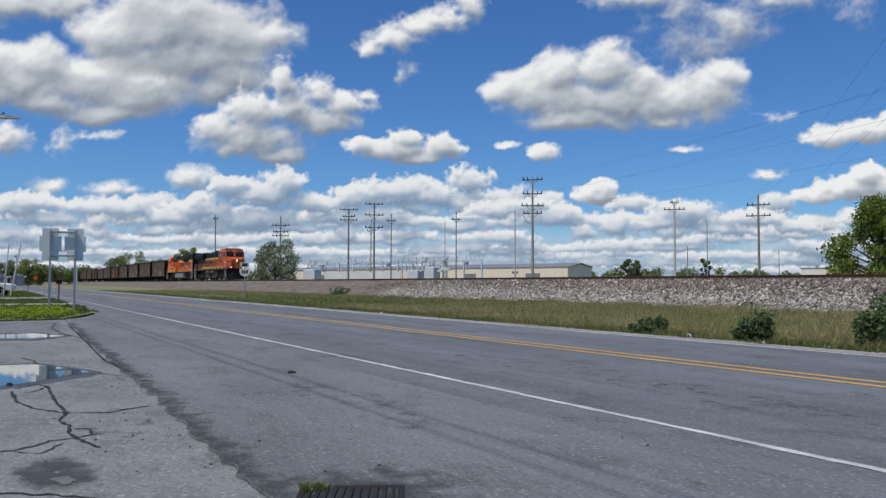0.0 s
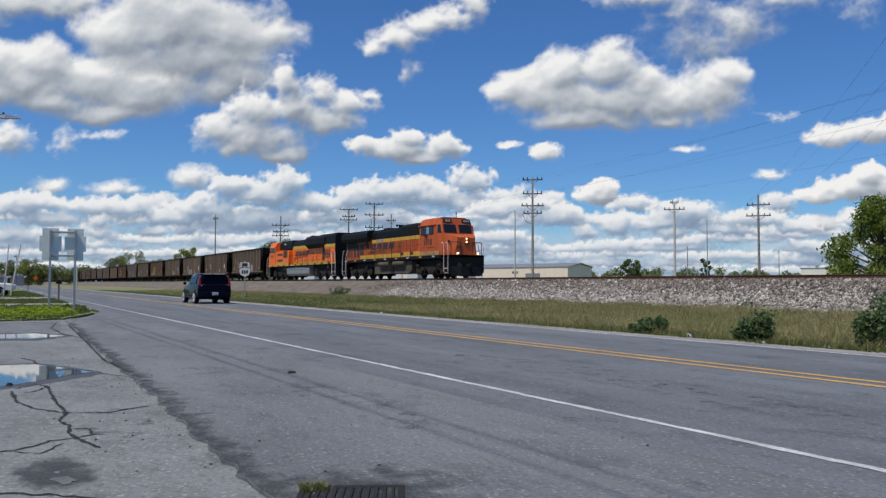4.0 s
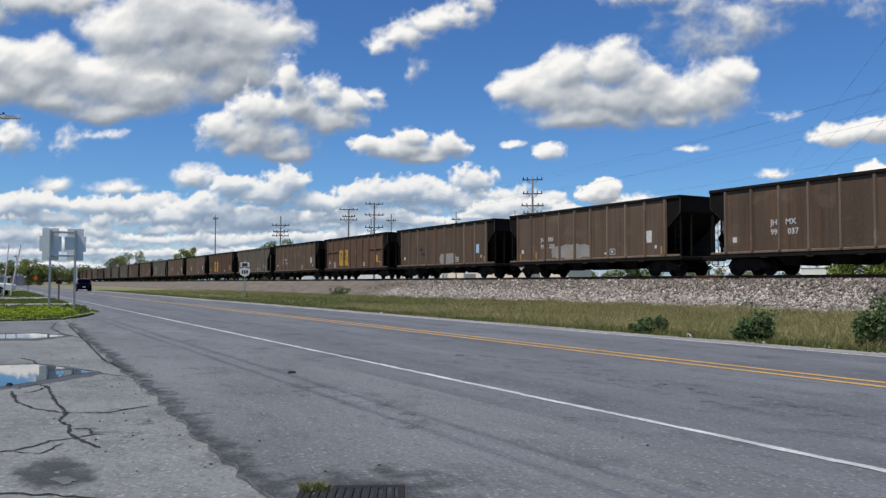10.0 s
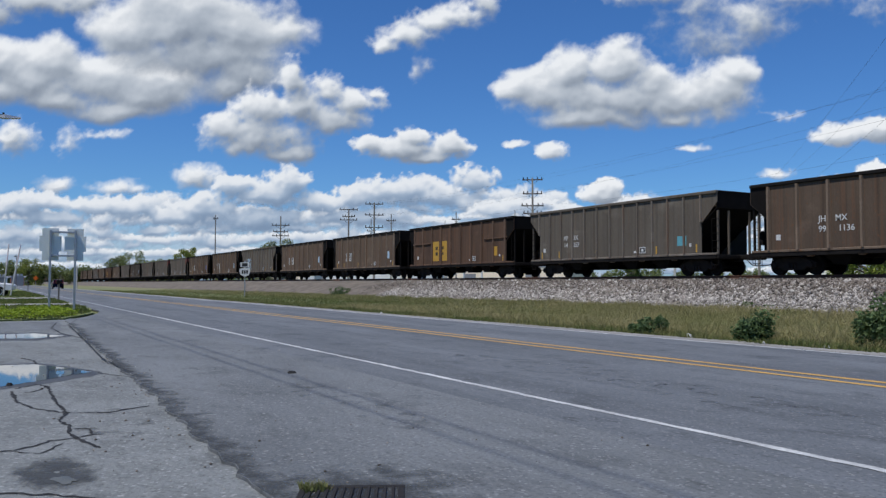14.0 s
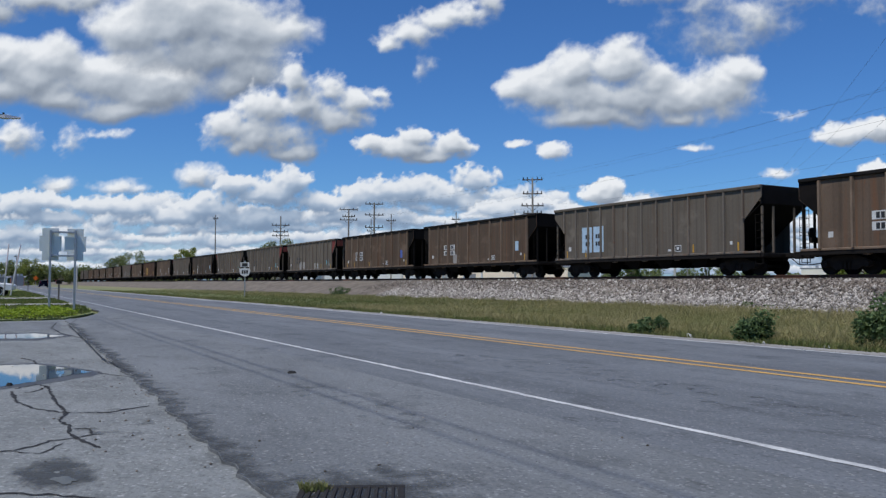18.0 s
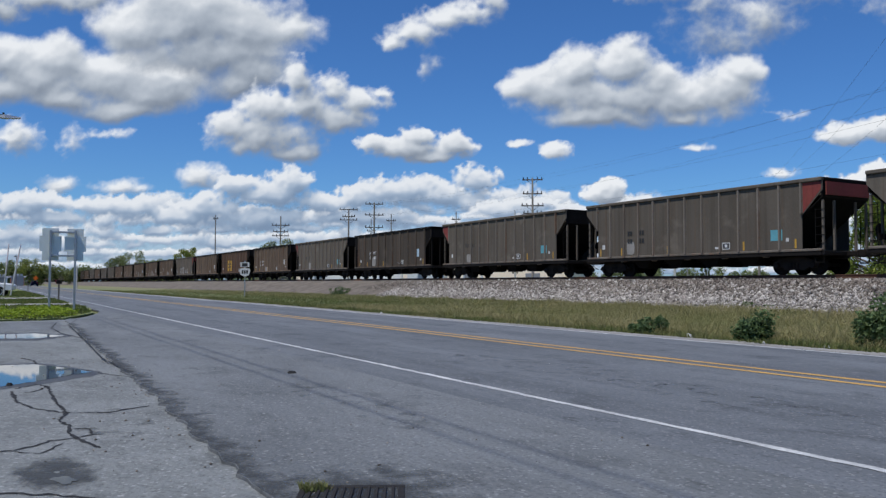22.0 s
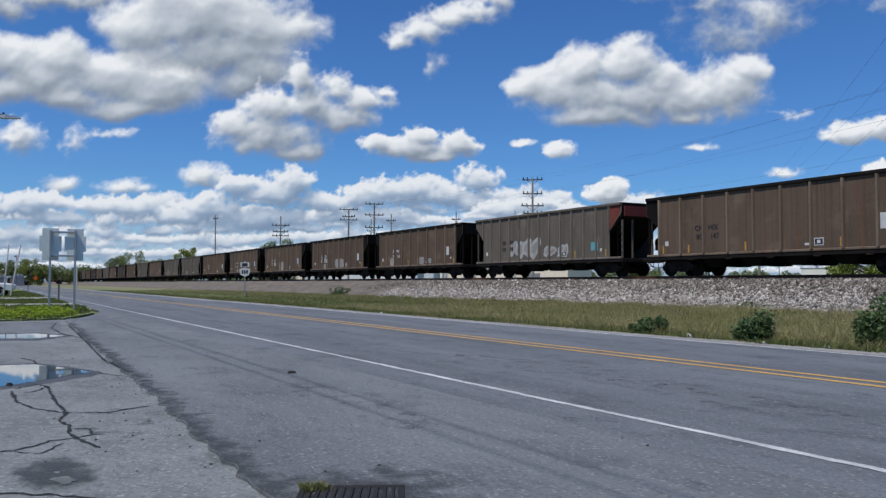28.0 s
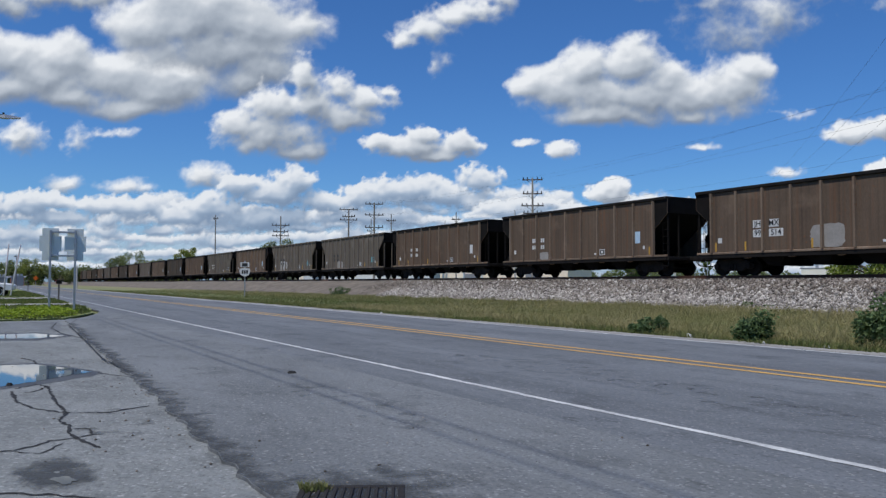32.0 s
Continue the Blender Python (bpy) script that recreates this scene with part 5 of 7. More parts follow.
    # cab with a raked windscreen and drooped nose
    cab = Mesh().slab_x([(-1.5, 1.68), (1.5, 1.68), (1.52, 3.9), (1.3, 4.42), (0.9, 4.55), (-0.9, 4.55), (-1.3, 4.42), (-1.52, 3.9)], 4.6, 7.2).obj("cab", ORANGE_FADED, e)
    Mesh().box(4.5, 7.25, -1.6, -1.5, 3.93, 3.99, 0.02).obj("rain_gutter", ORANGE_FADED, cab)
    Mesh().box(4.85, 6.85, -1.54, -1.51, 3.28, 3.86, 0.006).obj("window_frame", BLACK_PAINT, cab)
    for x0, x1, mt in ((4.9, 5.25, GLASS_DARK), (5.3, 5.72, GLASS_DARK), (5.76, 6.2, GALV), (6.25, 6.8, GLASS_DARK)):
        Mesh().box(x0, x1, -1.556, -1.541, 3.32, 3.82, 0.004).obj("side_window", mt, cab)
    Mesh().box(5.5, 5.9, -1.62, -1.52, 3.14, 3.22, 0.01).obj("arm_rest", ENGINE_BLACK, cab)
    front = Mesh().loft([[(7.2, -1.5, 1.68), (7.2, 1.5, 1.68), (7.2, 1.52, 3.9), (7.2, 1.3, 4.42), (7.2, -1.3, 4.42), (7.2, -1.52, 3.9)],
                         [(8.0, -1.45, 1.68), (8.0, 1.45, 1.68), (7.75, 1.4, 3.8), (7.62, 1.2, 4.38), (7.62, -1.2, 4.38), (7.75, -1.4, 3.8)],
                         [(8.3, -1.4, 1.68), (8.3, 1.4, 1.68), (8.12, 1.35, 3.3), (8.1, 1.2, 3.32), (8.1, -1.2, 3.32), (8.12, -1.35, 3.3)]]).obj("cab_front", ORANGE_FADED, e)
    for y0, y1 in ((-1.18, -0.12), (0.12, 1.18)):
        Mesh().loft([[(8.13, y0, 3.36), (8.13, y1, 3.36), (7.78, y1, 4.02), (7.78, y0, 4.02)], [(8.08, y0, 3.36), (8.08, y1, 3.36), (7.72, y1, 4.02), (7.72, y0, 4.02)]]).obj("windshield", GLASS_DARK, front)
    for sg in (-1, 1):
        Mesh().loft([[(7.42, sg * 1.5, 3.36), (8.0, sg * 1.42, 3.36), (7.75, sg * 1.41, 3.95), (7.42, sg * 1.47, 3.95)], [(7.42, sg * 1.46, 3.36), (8.0, sg * 1.38, 3.36), (7.75, sg * 1.37, 3.95), (7.42, sg * 1.43, 3.95)]]).obj("quarter_window", GLASS_DARK, front)
        Mesh().box(7.62, 7.8, min(sg * 0.45, sg * 1.15), max(sg * 0.45, sg * 1.15), 4.12, 4.4, 0.03).obj("number_board", BLACK_PAINT, front)
        for k in range(4):
            yb = sg * 0.8 + (k - 1.5) * 0.12
            Mesh().box(7.8, 7.81, yb - 0.04, yb + 0.04, 4.18, 4.34).obj("number_bar", WHITE_PAINT, front)
    nose = Mesh().loft([[(8.2, -1.4, 1.68), (8.2, 1.4, 1.68), (8.1, 1.35, 3.28), (8.1, -1.35, 3.28)], [(9.2, -1.1, 1.68), (9.2, 1.1, 1.68), (9.2, 0.95, 3.12), (9.2, -0.95, 3.12)],
                        [(9.7, -0.9, 1.68), (9.7, 0.9, 1.68), (9.65, 0.72, 2.95), (9.65, -0.72, 2.95)]]).obj("nose", ORANGE_FADED, e)
    Mesh().box(9.62, 9.74, -0.18, 0.18, 2.5, 3.0, 0.03).obj("headlight_box", ORANGE_FADED, nose)
    for z in (2.62, 2.86):
        Mesh().tube((9.72, 0, z), (9.77, 0, z), 0.075, n=12).obj("headlight", LENS, nose)
    lettering_blocks(e, 8.5, 9.15, 2.55, 2.78, -1.16, -1.14)
    for y in (-0.85, 0.85):
        Mesh().tube((9.95, y, 1.78), (10.08, y, 1.78), 0.08, n=12).obj("ditch_light", LENS, e)
    for ob in set(scene.objects) - before:
        ob.data.transform(Matrix.Translation((0.62, 0, 0)))
    Mesh().box(8.6, L - 0.75, -1.5, 1.5, 1.5, 1.68, 0.03).obj("front_platform", STEEL_DARK, e)
    Mesh().path([(10.36, -1.3, 1.68), (10.36, -1.3, 2.6), (10.36, -0.5, 2.6), (10.36, -0.5, 1.68)], 0.03, 6).obj("front_rail", HANDRAIL_DARK, e)
    Mesh().path([(10.3, 0.5, 1.68), (10.3, 0.5, 2.6), (10.3, 1.3, 2.6), (10.3, 1.3, 1.68)], 0.03, 6).obj("front_rail", HANDRAIL_DARK, e)
    Mesh().slab_x([(-1.45, 0.35), (1.45, 0.35), (1.48, 1.5), (-1.48, 1.5)], L - 0.95, L - 0.75).obj("pilot", ENGINE_BLACK, e)
    Mesh().loft([[(L - 0.75, -1.35, 0.15), (L - 0.75, 1.35, 0.15), (L - 0.75, 1.35, 0.85), (L - 0.75, -1.35, 0.85)], [(L - 0.15, -0.7, 0.12), (L - 0.15, 0.7, 0.12), (L - 0.4, 0.7, 0.85), (L - 0.4, -0.7, 0.85)]]).obj("plough", ENGINE_BLACK, e)
    engine_extras(e, L, -1, 5.3)
    Mesh().slab_y([(-3.5, 0.4), (3.0, 0.4), (3.5, 0.7), (3.5, 1.4), (-3.5, 1.4)], -1.28, 1.28).obj("fuel_tank", TANK_DUST, e)
    for x in (-2.3, 0.5):
        Mesh().tube((x, -1.36, 1.2), (x + 2.0, -1.36, 1.2), 0.21, n=12).obj("air_reservoir", TANK_DUST, e)
    Mesh().box(-0.25, 0.4, -1.42, -1.2, 0.6, 1.4, 0.02).obj("air_filter", STEEL_DARK, e)
    stripe_run(e, 5.3, 8.6, 1.1, -1.53, -1.5, 1.72, 2.0, YELLOW_DUST)
    text_part("5910", 0.66, BLACK_PAINT, e, pose(6.55, -1.522, 2.68, 90, 0, 0), "black road numerals")
    Mesh().box(5.5, 7.6, -1.515, -1.5, 2.28, 2.31).obj("pinstripe", BLACK_PAINT, e)
    lettering_blocks(e, -4.9, -0.1, 2.5, 3.06, -1.036, -1.02)
    # the nose and front platform are short: draw in all that stands before the cab
    for ob in e.children_recursive:
        if ob.name.startswith(("truck", "wheelset", "side_frame", "journal", "spring", "brake")):
            continue
        for v in ob.data.vertices:
            if v.co.x > 7.9:
                v.co.x = 7.9 + (v.co.x - 7.9) * 0.73
    e.scale = (ENGINE_SCALE,) * 3
    return e


def second_engine():
    """Built facing +x, then turned: its cab trails and its +y side faces the road."""
    L, Y = 11.3, 1.0
    e = thing("locomotive", pose(0, TRACK_Y, RAIL_Z, 0, 0, 180), "bright orange diesel locomotive with yellow stripe, black roof and silver tank", "locomotive")
    Mesh().box(-L + 0.7, L - 0.75, -1.5, 1.5, 1.42, 1.64, 0.03).obj("frame", ENGINE_BLACK, e)
    stripe_run(e, -L + 0.8, L - 0.9, 1.9, 1.5, 1.52, 1.5, 1.64, YELLOW, 0.5)
    stripe_run(e, -7.4, 3.0, 1.5, Y, Y + 0.03, 1.66, 1.84, YELLOW, 0.04)
    Mesh().box(-10.1, 3.1, -Y, Y, 1.64, 3.45, 0.04).obj("hood", ORANGE, e)
    stripe_run(e, -2.4, 2.7, 1.5, Y, Y + 0.026, 3.28, 3.62, YELLOW, 0.02)
    Mesh().box(-10.2, -7.5, -1.42, 1.42, 1.66, 3.1, 0.04).obj("radiator_room", ORANGE, e)
    Mesh().box(-10.22, -7.48, -1.44, 1.44, 3.1, 3.42, 0.02).obj("stripe", YELLOW, e)
    # Added black panel: paints the end face's shade over the orange.
    Mesh().box(-10.26, -10.225, -1.46, 1.46, 1.64, 3.44, 0.01).obj("end_bulkhead", ENGINE_BLACK, e)
    Mesh().box(-8.95, -7.6, 1.42, 1.44, 2.1, 2.98, 0.004).obj("grille", RUST, e)
    for k in range(6):
        Mesh().box(-8.95, -7.6, 1.44, 1.455, 2.16 + 0.14 * k, 2.2 + 0.14 * k).obj("grille_bar", ORANGE, e)
    Mesh().slab_x([(-1.0, 3.4), (1.0, 3.4), (1.0, 3.95), (0.75, 4.28), (-0.75, 4.28), (-1.0, 3.95)], -2.4, 2.9).obj("roof", ENGINE_BLACK, e)
    Mesh().slab_x([(-1.05, 3.4), (1.05, 3.4), (1.05, 4.05), (0.85, 4.36), (-0.85, 4.36), (-1.05, 4.05)], 2.9, 7.0).obj("roof", ENGINE_BLACK, e)
    Mesh().slab_x([(-1.5, 3.6), (-1.05, 3.2), (1.05, 3.2), (1.5, 3.6), (1.5, 4.12), (1.2, 4.42), (-1.2, 4.42), (-1.5, 4.12)], -7.6, -2.1).obj("radiator", ENGINE_BLACK, e)
    Mesh().slab_x([(-1.42, 3.42), (1.42, 3.42), (1.42, 4.2), (1.1, 4.48), (-1.1, 4.48), (-1.42, 4.2)], -10.22, -7.6).obj("radiator_end", ENGINE_BLACK, e)
    Mesh().box(-7.2, -5.0, -0.8, 0.8, 4.42, 4.54, 0.04).obj("fan_housing", ENGINE_BLACK, e)
    Mesh().box(-4.7, -2.6, -0.8, 0.8, 4.42, 4.5, 0.04).obj("fan_housing", ENGINE_BLACK, e)
    Mesh().box(-0.6, -0.3, -0.2, 0.2, 4.28, 4.62, 0.03).obj("horn_post", ENGINE_BLACK, e)
    for y in (-0.15, 0.15):
        Mesh().tube((-1.0, y, 4.6), (0.0, y, 4.6), 0.13, 0.05, 8).obj("horn", ENGINE_BLACK, e)
    Mesh().box(5.0, 5.5, 1.04, 1.08, 3.9, 4.05).obj("roof_light", WHITE_PAINT, e)
    for k in range(9):
        x = -6.95 + 1.05 * k
        Mesh().box(x - 0.49, x + 0.49, Y, Y + 0.022, 1.9, 3.2, 0.006).obj("hood_door", ORANGE, e)
    for k in range(13):
        x = -7.4 + 0.79 * k
        Mesh().box(x - 0.012, x + 0.012, Y, Y + 0.028, 1.9, 3.22).obj("door_seam", BLACK_PAINT, e)
        Mesh().box(x + 0.06, x + 0.16, Y, Y + 0.045, 2.0, 2.06).obj("door_latch", STEEL_DARK, e)
    Mesh().box(-6.68, -6.0, Y + 0.02, Y + 0.04, 1.9, 3.2, 0.004).obj("louvre_panel", DARK_CAR, e)
    Mesh().box(3.0, 7.5, -1.45, 1.45, 1.64, 3.2, 0.04).obj("electrical_cabinet", ORANGE, e)
    stripe_run(e, 3.1, 9.3, 1.3, 1.45, 1.475, 1.66, 1.86, YELLOW, 0.04)
    Mesh().box(3.45, 4.7, 1.45, 1.475, 2.45, 3.2, 0.004).obj("grille", DARK_CAR, e)
    for z, w in ((2.05, 1.7), (2.7, 1.7)):
        Mesh().box(5.05, 5.05 + w, 1.45, 1.47, z, z + 0.24, 0.004).obj("louvre_panel", RUST, e)
    cab = Mesh().slab_x([(-1.5, 1.64), (1.5, 1.64), (1.52, 3.7), (1.3, 4.2), (0.9, 4.34), (-0.9, 4.34), (-1.3, 4.2), (-1.52, 3.7)], 7.4, 9.4).obj("cab", ORANGE, e)
    Mesh().box(7.6, 9.25, 1.51, 1.54, 3.12, 3.68, 0.005).obj("window_frame", BLACK_PAINT, cab)
    for x0, x1 in ((7.65, 8.1), (8.16, 8.68), (8.74, 9.2)):
        Mesh().box(x0, x1, 1.541, 1.556, 3.16, 3.64, 0.004).obj("side_window", GLASS_DARK, cab)
    nose = Mesh().loft([[(9.35, -1.5, 1.64), (9.35, 1.5, 1.64), (9.35, 1.48, 3.0), (9.35, -1.48, 3.0)], [(10.2, -1.4, 1.64), (10.2, 1.4, 1.64), (10.1, 1.35, 2.95), (10.1, -1.35, 2.95)], [(10.6, -1.0, 1.64), (10.6, 1.0, 1.64), (10.45, 0.9, 2.8), (10.45, -0.9, 2.8)]]).obj("nose", ORANGE, e)
    Mesh().slab_x([(-0.9, 2.5), (0.9, 2.5), (0.9, 2.75), (-0.9, 2.75)], 10.6, 10.63).obj("nose_band", YELLOW, nose)
    for y in (-0.7, 0.7):
        Mesh().box(9.4, 9.43, y - 0.5, y + 0.5, 3.3, 3.9, 0.01).obj("windshield", GLASS_DARK, cab)
    Mesh().slab_x([(-1.35, 0.3), (1.35, 0.3), (1.45, 1.42), (-1.45, 1.42)], L - 0.95, L - 0.75).obj("pilot", ENGINE_BLACK, e)
    Mesh().slab_x([(-1.2, 0.38), (1.2, 0.38), (1.42, 0.62), (1.42, 1.1), (1.2, 1.38), (-1.2, 1.38), (-1.42, 1.1), (-1.42, 0.62)], -3.3, 3.6).obj("fuel_tank", TANK_GREY, e)
    Mesh().path([(-3.2, 1.44, 1.16), (0.4, 1.44, 1.2), (3.4, 1.44, 1.12)], 0.03, 6).obj("tank_pipe", RAILING, e)
    for x in (-9.6, -8.4, 3.9, 4.6):
        Mesh().box(x - 0.2, x + 0.2, 1.2, 1.45, 1.0, 1.4, 0.03).obj("equipment_box", TRUCK, e)
    engine_extras(e, L, 1, 3.0)
    text_part("9117", 0.5, BLACK_PAINT, e, pose(8.45, 1.522, 2.66, 90, 0, 180), "black road numerals")
    lettering_blocks(e, -2.1, 1.9, 2.5, 3.1, Y + 0.02, Y + 0.04, -1)
    e.scale = (SECOND_LONG, ENGINE_SCALE, ENGINE_SCALE)
    return e


GAP1 = FIRST_REAR + PITCH + 23.65
e2 = second_engine()
TRAIN.append((e2, GAP1 - 11.3 * SECOND_LONG))
e1 = lead_engine()
TRAIN.append((e1, GAP1 + 11.15 * ENGINE_SCALE))


# ---- poles and wires behind the track ----
ARM_WOOD = surface("dark_crossarm_wood", (0.1, 0.085, 0.075), (0.06, 0.05, 0.045), 0.9, scale=1.2, fine=20, bump=0.3)


def pole(x, y, top, arms=(), r=0.16, mat=None, label="", lean=0.0):
    """A tapered timber pole; arms: (height below the top, half length)."""
    p = thing("utility_pole", pose(x, y, -0.1, 0, 0, 0), label or "weathered wooden utility pole with crossarms", "utility pole", "utility poles beyond the railway")
    Mesh().tube((0, 0, 0), (lean, 0, top), r * 0.88, r * 0.56, 10).obj("shaft", mat or POLE_WOOD, p)
    for down, half in arms:
        z = top - down
        # the arms stand across the line of sight
        a = Vector((x, y, 0)).normalized()
        d = Vector((a.y, -a.x, 0))
        m = Mesh()
        q = d * half
        n = a * 0.06
        m.loft([[(-q + n).to_tuple()[:2] + (z - 0.07,), (-q - n).to_tuple()[:2] + (z - 0.07,), (-q - n).to_tuple()[:2] + (z + 0.07,), (-q + n).to_tuple()[:2] + (z + 0.07,)],
                [(q + n).to_tuple()[:2] + (z - 0.07,), (q - n).to_tuple()[:2] + (z - 0.07,), (q - n).to_tuple()[:2] + (z + 0.07,), (q + n).to_tuple()[:2] + (z + 0.07,)]])
        arm = m.obj("crossarm", ARM_WOOD, p)
        for k in (-0.92, -0.5, 0.5, 0.92):
            b = d * half * k
            Mesh().tube((b.x, b.y, z + 0.07), (b.x, b.y, z + 0.34), 0.075, 0.05, 6).obj("insulator", STEEL_DARK, arm)
        for sg in (-1, 1):
            b = d * half * 0.55 * sg
            Mesh().tube((b.x, b.y, z - 0.06), (0, 0, z - 0.65), 0.025, n=5).obj("brace", STEEL_DARK, arm)
    return p


P941 = pole(-81.1, 58.5, 14.4, ((0.25, 1.25), (2.0, 1.2), (3.5, 1.4), (4.45, 1.15)), 0.2, label="tall wooden power pole with four crossarms and pale base")
Mesh().path([(-0.8, -1.0, 9.9), (-0.5, -0.6, 8.9), (0, 0, 8.6)], 0.03).obj("cable_loop", WIRE, P941)
pole(-129.2, 53.9, 14.1, ((0.1, 1.6), (1.3, 1.1), (1.9, 1.5)), 0.22)
pole(-116.5, 53.0, 14.1, ((0.25, 1.45), (2.0, 1.5), (4.0, 1.45)), 0.22)
pole(-74.3, 91.7, 13.5, ((1.4, 1.5), (2.9, 1.6)), 0.22)
pole(-87.5, 89.3, 13.6, ((0.2, 0.6), (1.2, 1.5)), 0.23, POLE_PALE, "pale grey utility pole with a small crossarm")
pole(-129.5, 75.8, 14.6, ((1.4, 0.8),), 0.16, label="thin grey utility pole with side brackets")
pole(-135.2, 65.0, 14.2, ((1.3, 0.9),), 0.15, label="thin dark utility pole with side brackets")
pole(-145.9, 65.7, 14.0, ((2.4, 0.8),), 0.16)
pole(-147.9, 83.8, 14.5, (), 0.15, POLE_PALE, "plain pale wooden utility pole")
pole(-115.3, 79.4, 14.0, ((11.0, 0.5),), 0.16, POLE_PALE, "plain pale utility pole with a small bracket")
pole(-165.3, 39.6, 15.1, ((0.8, 0.5),), 0.17, label="slim dark wooden utility pole")
pole(-133.2, 43.0, 12.7, ((1.6, 1.5), (2.7, 1.3), (3.4, 1.4)), 0.18)
pole(-87.5, 96.2, 11.0, (), 0.1, GALV, "thin grey steel mast behind the track")
pole(-137.9, 144.9, 10.2, (), 0.16)
pole(-122.6, 158.1, 9.0, (), 0.13)


def span(a, b, sag, r=0.012, n=18):
    a, b = Vector(a), Vector(b)
    pts = [a.lerp(b, k / n) - Vector((0, 0, sag * 4 * (k / n) * (1 - k / n))) for k in range(n + 1)]
    d = (b - a).normalized()
    u = d.orthogonal().normalized()
    v = d.cross(u)
    w = Mesh().loft([[p + u * r, p + v * r, p - u * r, p - v * r] for p in pts]).obj("overhead_wire", WIRE)
    return tagged(w, "thin dark overhead power wire", "wire", "overhead wires")


for k, (dz, off, end) in enumerate(((14.2, 1.1, 11.9), (14.2, -1.1, 11.5), (12.4, 1.1, 10.9), (12.4, -1.1, 9.9), (10.9, 1.3, 8.2))):
    span((-81.1 + off * 0.5, 58.5 + off, dz), (-20.0, 40.5 + off * 0.3, end), 0.5, 0.005)
    span((-116.5 + off * 0.5, 53.0 + off, dz - 0.4), (-81.1 + off * 0.5, 58.5 + off, dz), 0.5, 0.006)
for off, end in ((-1.4, 15.2), (0.0, 13.4), (1.4, 11.8)):
    span((-74.3 + off, 91.7 + off * 0.6, 12.3 if off else 13.3), (-20.0 + 0.2 * off, 37.5 + 0.4 * off, end), 1.0, 0.006)
# the wires over the road whose shadows lie along the near lane
for k, y in enumerate((-1.4, -1.12)):
    span((-60, y - 0.3, 9.2), (30, y + 0.1, 9.2), 0.35, 0.011, 24)


# ---- trees and growth ----
def tree(x, y, h, spread, mat, label, seed, count=2600, leaf=0.16, trunk=0.3, low=0.25, z=0.0, name="tree", kind="", n=13, peak=0.0):
    rngl = np.random.default_rng(seed)
    r = random.Random(seed)
    t = thing(name, pose(x, y, z), label, "tree" if name == "tree" else "bush", kind=kind)
    tm = Mesh()
    tm.tube((0, 0, -0.2), (0, 0, h * 0.45), h * 0.035 * trunk / 0.3, h * 0.022 * trunk / 0.3, 8)
    lumps, rad = [], []
    for k in range(n):
        a, up = k * 2.4 + r.uniform(-0.4, 0.4), low + (0.93 - low) * (k + 0.5) / n
        ro = spread * (0.25 + 0.6 * math.sin(math.pi * min(1, (up - low) / (1 - low) * 0.8 + 0.15))) * r.uniform(0.5, 1.05)
        ro *= 1 - peak * max(0.0, up - low) ** 0.8
        c = (ro * math.cos(a), ro * math.sin(a), h * up)
        tm.tube((0, 0, h * min(0.42, up * 0.6)), c, h * 0.014, h * 0.004, 5)
        lumps.append(c)
        rad.append(h * r.uniform(0.09, 0.17) * min(1.2, spread / h * 2.2) * (13 / n) ** 0.3)
    tm.obj("trunk", BARK, t)
    v, f = leaf_cloud(rngl, lumps, rad, count, leaf)
    soup("crown", v, f, mat, t)
    return t


tree(-122.5, 38.7, 8.0, 4.0, LEAF_GREY, "pale green leafy tree beyond the track", 3, 8000, 0.15, low=0.06, n=26)
tree(-30.3, 49.0, 6.7, 5.3, LEAF_SUN, "broad green tree with an uneven crown beyond the track", 4, 20000, 0.095, low=0.1, n=52, peak=0.85)
tree(-132.3, 122.0, 6.6, 2.6, LEAF, "narrow dark green tree", 5, 5000, 0.14, low=0.2, n=18)
tree(-88.5, 97.0, 5.2, 1.0, LEAF, "thin dark leafy tree on a pole", 6, 700, 0.18)
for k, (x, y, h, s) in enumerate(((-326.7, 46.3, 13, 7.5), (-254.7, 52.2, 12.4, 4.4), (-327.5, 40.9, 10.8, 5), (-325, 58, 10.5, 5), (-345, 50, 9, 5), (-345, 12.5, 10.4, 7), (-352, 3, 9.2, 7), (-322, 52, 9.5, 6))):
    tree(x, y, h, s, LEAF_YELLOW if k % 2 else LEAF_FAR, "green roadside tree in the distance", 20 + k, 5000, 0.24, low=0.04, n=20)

def far_woods(label, x0, y0, x1, y1, h, count, seed, size=1.0, mat=None):
    mat = mat or LEAF_FAR
    r = np.random.default_rng(seed)
    n = 170
    cen = [(x0 + (x1 - x0) * k / n + r.uniform(-4, 4), y0 + (y1 - y0) * k / n + r.uniform(-4, 4), h * r.uniform(0.25, 0.75)) for k in range(n)]
    v, f = leaf_cloud(r, cen, [h * 0.26] * n, count, size)
    tagged(soup("far_woods", v, f, mat), label, "woods", kind="stuff")


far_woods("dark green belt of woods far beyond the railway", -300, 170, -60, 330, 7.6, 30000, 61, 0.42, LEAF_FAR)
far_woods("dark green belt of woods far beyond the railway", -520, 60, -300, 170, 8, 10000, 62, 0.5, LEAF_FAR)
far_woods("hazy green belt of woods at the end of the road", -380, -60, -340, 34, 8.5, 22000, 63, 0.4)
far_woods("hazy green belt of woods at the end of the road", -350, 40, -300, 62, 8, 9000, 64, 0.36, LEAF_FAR)

